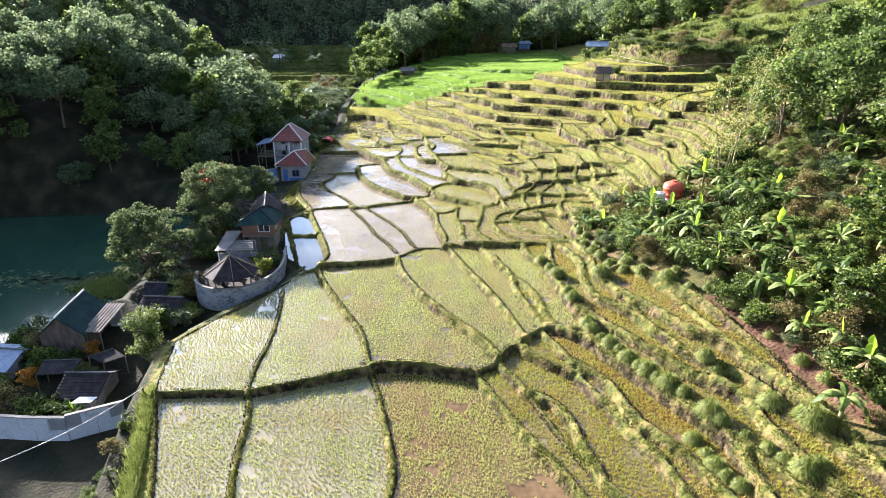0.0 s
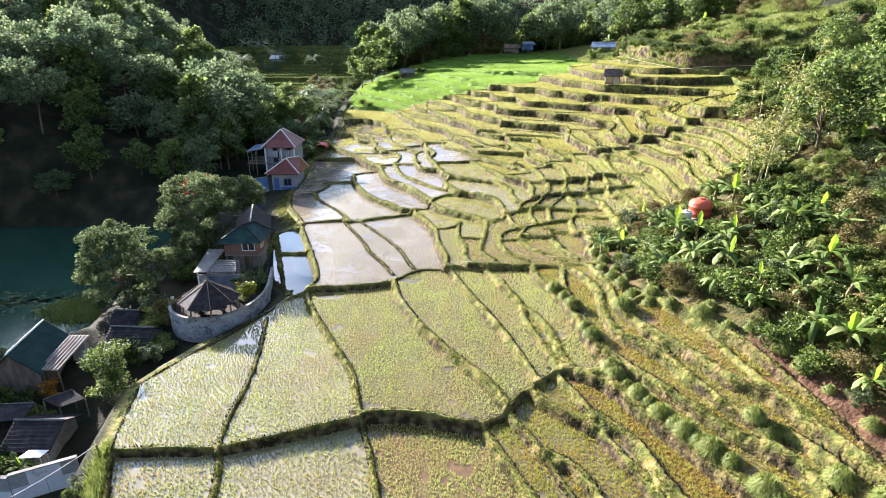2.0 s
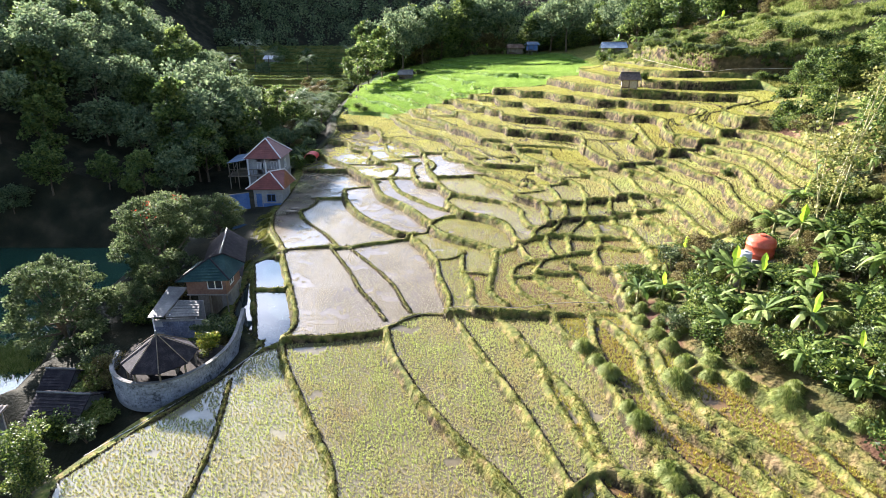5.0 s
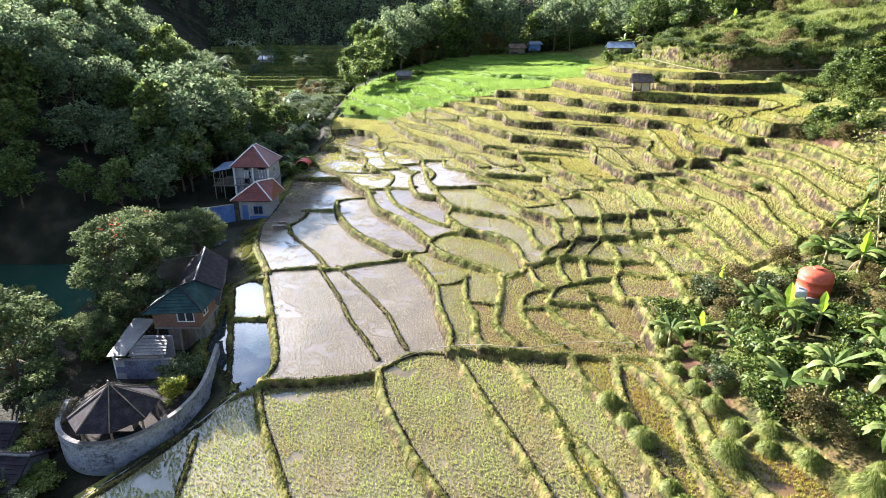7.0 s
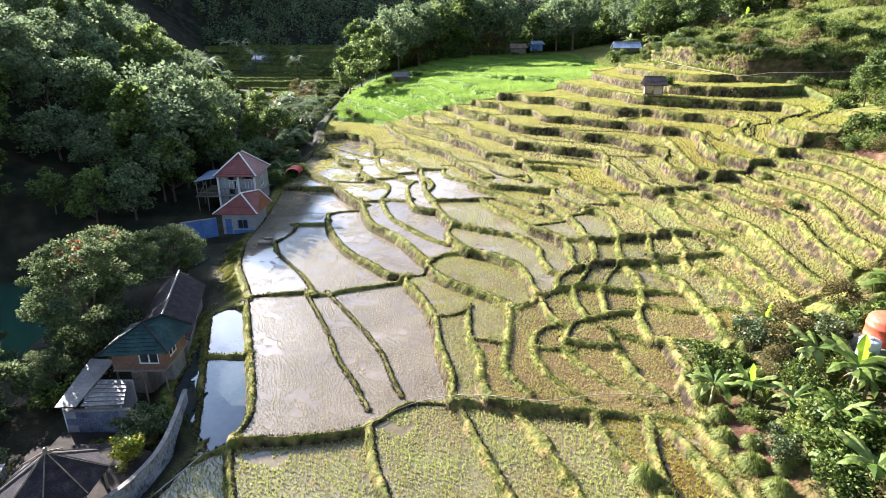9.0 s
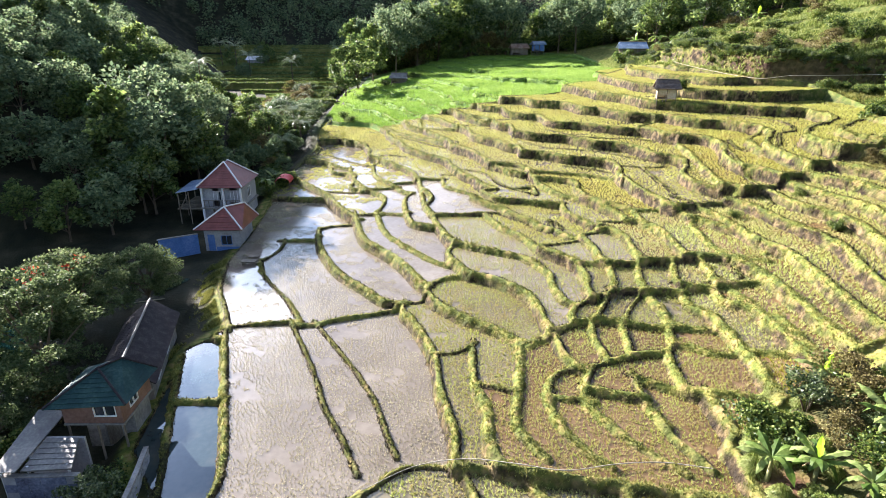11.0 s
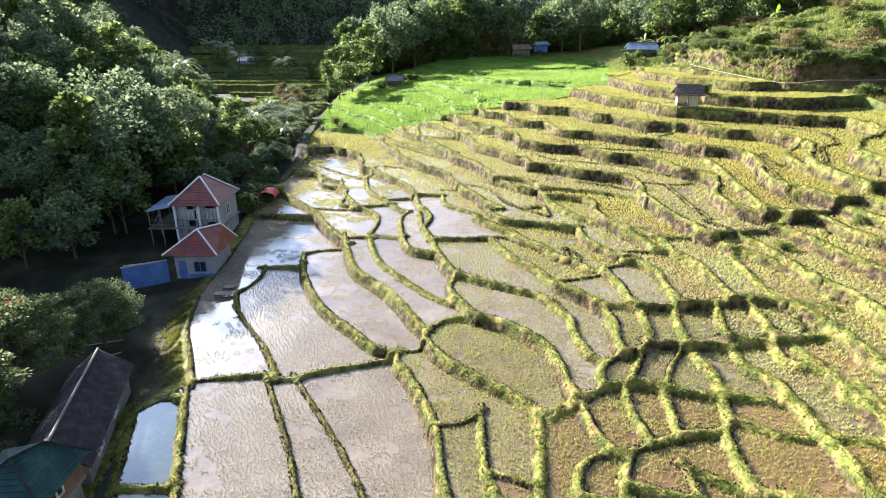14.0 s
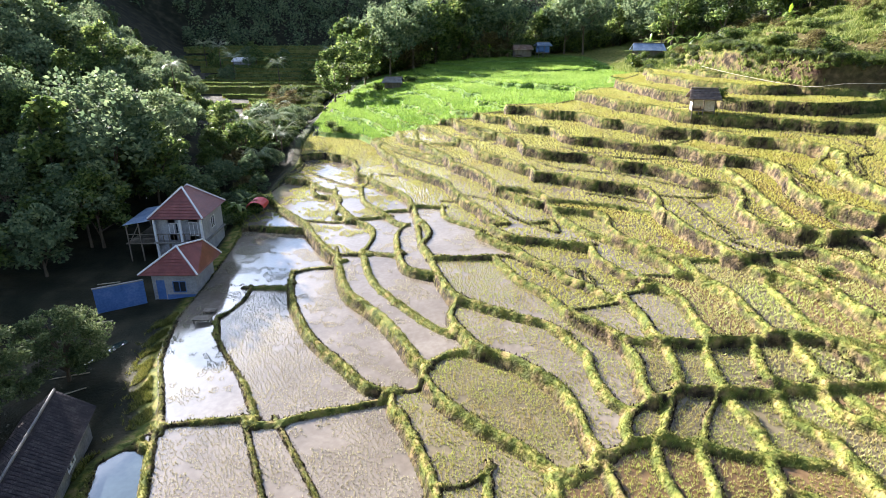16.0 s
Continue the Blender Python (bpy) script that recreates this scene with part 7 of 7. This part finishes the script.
simple_house("village_house", "small dark-roofed house beside the pond", -27.7, 51.0, -4.6, 88, 2.2, 1.6, 1.9, 0.9, M_DARK_TILE, M_CONCRETE, 8, 14, 0.3)
simple_house("village_house", "dark-roofed house among shrubs below the pavilion", -25.9, 48.3, -4.6, 86, 3.0, 3.2, 1.7, 0.9, M_DARK_TILE, M_CONCRETE, 8, 14, 0.3)
simple_house("village_house", "house with a blue-grey tin roof by the pond", -37.5, 41.8, -6.2, 85, 3.4, 5.0, 1.9, 0.7, M_BLUE_TIN, M_PLASTER, 0, 0)
for label_, corners_ in (("low shed with a dark sheet roof beside the shrubs", [(-31.9, 38.7, -4.15), (-29.2, 38.9, -4.15), (-29.0, 40.1, -3.6), (-31.9, 39.9, -3.6)]),
                         ("small shed with a tilted dark sheet roof", [(-27.2, 39.95, -3.85), (-26.0, 41.0, -3.85), (-27.2, 41.6, -3.5), (-28.5, 40.3, -3.5)])):
    shed = thing("low_shed", label_, "shed", "low sheds")
    plane_roof(shed, "roof", M_DARK_TILE, corners_)
    bar(shed, "edge_trim", M_TIN, Vector(corners_[3]) + Vector((0, 0, 0.03)), Vector(corners_[2]) + Vector((0, 0, 0.03)), 0.04, 6, "pale metal edge")
    for x, y, z in corners_:
        bar(shed, "post", M_WOOD, (x, y, -6.3), (x, y, z - 0.06), 0.05)
lid = thing("white_sheet", "white plastic sheet laid on a low roof", "sheet")
part("sheet", slab(bmesh.new(), [(-27.3, 35.5, -4.5), (-25.9, 35.6, -4.5), (-25.7, 36.2, -4.42), (-27.0, 36.2, -4.42)], 0.03), M_WHITE, lid)
for x, y in ((-27.2, 35.6), (-26.0, 35.7), (-25.9, 36.1), (-26.9, 36.1)):
    bar(lid, "leg", M_WOOD, (x, y, -6.3), (x, y, -4.5), 0.04)


# field huts
def field_hut(x, y, turn, w, d, floor_h, wall_h, rise, roof, wall, label, name="field_hut"):
    z = hz(x, y)
    h = thing(name, label, "hut", "field huts", at=Matrix.Translation((x, y, z)) @ Matrix.Rotation(radians(turn), 4, "Z"))
    part("platform", box(bmesh.new(), -w / 2, w / 2, -d / 2, d / 2, floor_h - 0.1, floor_h, 0.01), M_WOOD, h)
    for sx in (-1, 0, 1):
        for sy in (-1, 1):
            bar(h, "post", M_WOOD, (sx * (w / 2 - 0.06), sy * (d / 2 - 0.06), -0.8), (sx * (w / 2 - 0.06), sy * (d / 2 - 0.06), floor_h + wall_h + 0.1), 0.07)
    for k in range(2):
        a, b = -w / 2 + 0.1 + k * w / 2, -w / 2 + w / 2 - 0.12 + k * w / 2
        lo = floor_h + 0.02
        part("wall_panel", box(bmesh.new(), a, b, -d / 2 + 0.02, -d / 2 + 0.07, lo + (0.45 if k == 0 else 0), lo + wall_h * 0.95), wall, h)
    part("wall_panel", box(bmesh.new(), -w / 2 + 0.02, -w / 2 + 0.07, -d / 2 + 0.1, d / 2 - 0.1, floor_h, floor_h + wall_h * 0.6), wall, h)
    part("wall_panel", box(bmesh.new(), w / 2 - 0.07, w / 2 - 0.02, -d / 2 + 0.1, d / 2 - 0.1, floor_h, floor_h + wall_h * 0.9), wall, h)
    part("wall_panel", box(bmesh.new(), -w / 2 + 0.1, w / 2 - 0.1, d / 2 - 0.07, d / 2 - 0.02, floor_h, floor_h + wall_h * 0.9), wall, h)
    o = 0.55
    for sy in (-1, 1):
        plane_roof(h, "roof_slope", roof, [(-w / 2 - o, sy * (d / 2 + o), floor_h + wall_h - 0.1), (w / 2 + o, sy * (d / 2 + o), floor_h + wall_h - 0.1), (w / 2 + o * 0.4, 0, floor_h + wall_h + rise), (-w / 2 - o * 0.4, 0, floor_h + wall_h + rise)], 7, 16, thick=0.1)
    bar(h, "ridge_pole", M_WOOD, (-w / 2 - o * 0.4, 0, floor_h + wall_h + rise + 0.08), (w / 2 + o * 0.4, 0, floor_h + wall_h + rise + 0.08), 0.08)
    bar(h, "ladder", M_WOOD, (-0.5, -d / 2 - 0.4, 0), (-0.5, -d / 2, floor_h), 0.05)
    bar(h, "ladder", M_WOOD, (-0.1, -d / 2 - 0.4, 0), (-0.1, -d / 2, floor_h), 0.05)
    return h


field_hut(30.4, 113.8, -14, 2.5, 2.0, 0.45, 1.4, 0.95, M_THATCH, M_BAMBOO, "bamboo field hut on posts with a ragged dark roof")
field_hut(43.5, 172, -10, 5.6, 4.0, 1.0, 1.8, 1.2, M_BLUE_TIN, M_WOOD, "field hut with a bluish tin roof beside the rice")
field_hut(27.5, 206, 8, 3.0, 2.6, 1.6, 1.8, 0.7, M_BLUE_TIN, M_BLUE, "small raised hut with a blue tin roof before the woods")
field_hut(22.5, 209, 4, 4.5, 3.0, 0.6, 1.8, 1.0, M_RUST, M_WOOD, "brown wooden hut among banana plants")
field_hut(-10.5, 182, -8, 3.6, 3.0, 0.3, 1.2, 1.0, M_TIN, M_WOOD, "low field hut with a grey tin roof")
field_hut(-70, 262, 0, 5.0, 4.0, 0.6, 2.2, 1.2, M_WHITE, M_PLASTER, "distant hut with a bright tin roof")


# water tank and drum on the slope
def barrel(name, label, x, y, z, r, h, mat, ribs, dome):
    t = thing(name, label, "water tank", at=Matrix.Translation((x, y, z)))
    prof = [(r, 0)]
    for k in range(ribs):
        a, b = h * (k + 0.35) / ribs, h * (k + 0.65) / ribs
        prof += [(r, a), (r * 1.03, a + 0.03), (r * 1.03, b - 0.03), (r, b)]
    prof += [(r, h), (r * 0.93, h + dome * 0.4), (r * 0.6, h + dome * 0.85), (r * 0.28, h + dome)]
    bm = bmesh.new()
    seg, rings = 28, []
    for pr, pz in prof:
        rings.append([bm.verts.new((pr * math.cos(2 * math.pi * k / seg), pr * math.sin(2 * math.pi * k / seg), pz)) for k in range(seg)])
    for a, b in zip(rings, rings[1:]):
        for k in range(seg):
            bm.faces.new((a[k], a[(k + 1) % seg], b[(k + 1) % seg], b[k]))
    bm.faces.new(rings[0][::-1])
    bm.faces.new(rings[-1])
    part("body", bm, mat, t, smooth=True)
    part("lid", tube(bmesh.new(), (0, 0, h + dome - 0.02), (0, 0, h + dome + 0.1), r * 0.3, r * 0.27, 20), mat, t)
    for k in range(6):
        a = math.pi * k / 3
        part("rib", box(bmesh.new(), r * 0.35, r * 0.9, -0.05, 0.05, 0.0, 0.07, 0.015, Matrix.Translation((0, 0, h + dome * 0.55)) @ Matrix.Rotation(a, 4, "Z") @ Matrix.Rotation(math.atan2(dome * 0.75, r * 0.6), 4, "Y")), mat, t)
    bar(t, "pipe", M_HOSE, (r * 0.9, 0, h * 0.15), (r * 1.4, -0.2, h * 0.1), 0.04)
    return t


tz = hz(21.2, 52.4)
base_ = barrel("water_tank", "large red ribbed plastic water tank among shrubs", 21.6, 52.5, 6.4, 0.92, 1.15, M_TANK, 2, 0.35)
part("stand", box(bmesh.new(), -0.9, 0.9, -0.9, 0.9, tz - 6.9, 0.0, 0.04), M_CONCRETE, base_, "rough concrete stand")
for x, y, k, s in ((22.9, 52.6, 2, 1.0), (22.8, 51.2, 5, 0.8), (21.7, 50.7, 0, 0.75), (20.4, 50.7, 4, 0.7), (22.6, 54.2, 4, 1.1), (20.2, 54.0, 2, 0.9)):
    place_bush("shrub", BUSHES[k], at_ground(x, y, x, s), "leafy shrub growing round the water tank", "slope shrubs")
dz = hz(20.0, 51.4)
drum_ = barrel("water_drum", "grey plastic drum standing beside the red tank", 20.0, 51.4, 5.95, 0.45, 1.15, M_DRUM, 2, 0.06)
part("stand", box(bmesh.new(), -0.5, 0.5, -0.5, 0.5, dz - 6.4, 0.0, 0.04), M_CONCRETE, drum_, "rough concrete stand")


# hoses, pipes and wire
def cable(name, label, category, points, r, mat):
    cu = bpy.data.curves.new(name, "CURVE")
    cu.dimensions, cu.bevel_depth, cu.bevel_resolution = "3D", r, 2
    sp = cu.splines.new("POLY")
    pts = along(points, 8 * (len(points) - 1))
    sp.points.add(len(pts) - 1)
    for p, q in zip(sp.points, pts):
        p.co = (*q, 1)
    cu.materials.append(mat)
    return tagged(new(name, cu), label, category)


def on(x, y, lift=0.05):
    return (x, y, hz(x, y) + lift)


def crest_near(x, y, lift):
    """The nearest place on a bund's crest, straight ahead or behind."""
    yy = np.arange(y - 0.7, y + 0.7, 0.1)
    y = float(yy[np.argmin(sample(DIST, np.full(len(yy), x), yy) + 0.04 * np.abs(yy - y))])
    return on(x, y, lift)


cable("hose", "pale plastic hose lying along the bund", "hose", [crest_near(x, y, 0.1) for x, y in ((-4.6, 55.6), (-2, 56.4), (0.6, 56.6), (3.1, 56.1), (5.4, 55.5), (7.8, 54.8), (10, 54.1), (12, 53.4))], 0.024, M_HOSE)
cable("hose", "dark thin hose beside the courtyard path", "hose", [on(-21.3, 42.6), on(-18.6, 46.4), on(-16.3, 50.2), on(-14.2, 54.0)], 0.03, M_WIRE)
cable("bamboo_pipe", "long bamboo water pipe along the top terraces", "pipe", [on(38.6, 134, 0.6), on(40.6, 126, 0.7), on(43.9, 117, 1.1), on(47.5, 114.6, 1.2), on(51, 112.8, 1.2), on(58, 110.4, 1.1)], 0.03, M_BAMBOO)
cable("wire", "thin pale wire sagging past the boundary wall", "wire", [(-20.6, 33.6, -1.9), (-22.6, 31.6, -2.6), (-25.0, 29.4, -3.1), (-28.5, 26.0, -3.2)], 0.03, M_WIRE)
bar(thing("wire_post", "short wooden post carrying a wire at the field's corner", "post"), "post", M_WOOD, (-20.6, 33.6, -4), (-20.6, 33.6, -1.85), 0.06)
raft = thing("bamboo_raft", "dark bamboo frame standing in the flooded field", "frame")
part("deck", box(bmesh.new(), -20.6, -19.2, 86.6, 87.4, -0.95, -0.87), M_WOOD, raft)
for x in (-20.5, -19.3):
    for y in (86.7, 87.3):
        bar(raft, "leg", M_WOOD, (x, y, -1.7), (x, y, -0.9), 0.05)
part("roof", box(bmesh.new(), -20.4, -19.4, 88.3, 88.9, -1.05, -0.98), M_WOOD, raft)
bar(raft, "leg", M_WOOD, (-20.3, 88.6, -1.7), (-20.3, 88.6, -1.0), 0.05)
bar(raft, "leg", M_WOOD, (-19.5, 88.6, -1.7), (-19.5, 88.6, -1.0), 0.05)

# flooded terraces of the far valley floor
rr = np.random.RandomState(12)
for k in range(22):
    y = 172 + k * 7.2
    xa, xb = -24 + 0.16 * max(0, y - 215) - (rr.uniform(0, 6)), -0.4 * (y - 176) - 48 + rr.uniform(-8, 8)
    n = 10
    xs_ = np.linspace(xb, xa, n)
    wid = 4.2 + rr.uniform(0, 2.2)
    front, back = y + 1.2 * np.sin(xs_ * 0.12 + k), y + wid + 1.2 * np.sin(xs_ * 0.12 + k + 0.4)
    z = float(land(xs_, back).max()) + 0.25
    v = np.concatenate([np.stack([xs_, front, np.full(n, z)], 1), np.stack([xs_, back, np.full(n, z)], 1), np.stack([xs_, front - 0.6, np.full(n, z - 1.6)], 1)])
    f = [(i, i + 1, n + i + 1, n + i) for i in range(n - 1)]
    far_field = thing("far_paddy", "flooded rice terrace of the shaded far valley", "rice terrace", kind="structure")
    child("water", mesh_from("water", v[:2 * n], f, M_WATER), far_field)
    child("bank", mesh_from("bank", v, [(2 * n + i, 2 * n + i + 1, i + 1, i) for i in range(n - 1)], M_BUND_GRASS), far_field)
    v2, f2 = blades(rr.uniform(xb, xa, 500), np.zeros(500), np.full(500, z), rr.uniform(0.3, 0.7, 500), 0.5, 0.12, 3, rr)
    v2[:, 1] += np.interp(v2[:, 0], xs_, front) + 0.1
    child("edge_grass", mesh_np("edge_grass", v2, f2, M_LEAF_B), far_field)

# water in the ditch below the fields, and stakes across it
ditch = thing("ditch_water", "strip of still water in the ditch below the fields", "ditch", kind="structure")
dz_ = max(hz(-27.3, 83.2), hz(-26.6, 84.2), hz(-25.8, 85.6)) + 0.04
child("water", mesh_from("water", [(-27.8, 82.6, dz_), (-27.0, 82.3, dz_), (-26.2, 83.6, dz_), (-25.4, 85.6, dz_), (-25.9, 86.0, dz_), (-27.0, 84.4, dz_)], [(0, 1, 2, 3, 4, 5)], M_POOL), ditch)
for k, (xa, ya, xb, yb) in enumerate([(-28.6, 80.6, -26.2, 81.4), (-27.4, 78.2, -25.4, 79.6), (-30.8, 88.4, -28.4, 89.0), (-33.5, 96.0, -31.6, 96.6)]):
    log = thing("pole", "pale bamboo pole lying across the earth path", "pole", "lying poles")
    bar(log, "shaft", M_BAMBOO, (xa, ya, hz(xa, ya) + 0.06), (xb, yb, hz(xb, yb) + 0.06), 0.05)
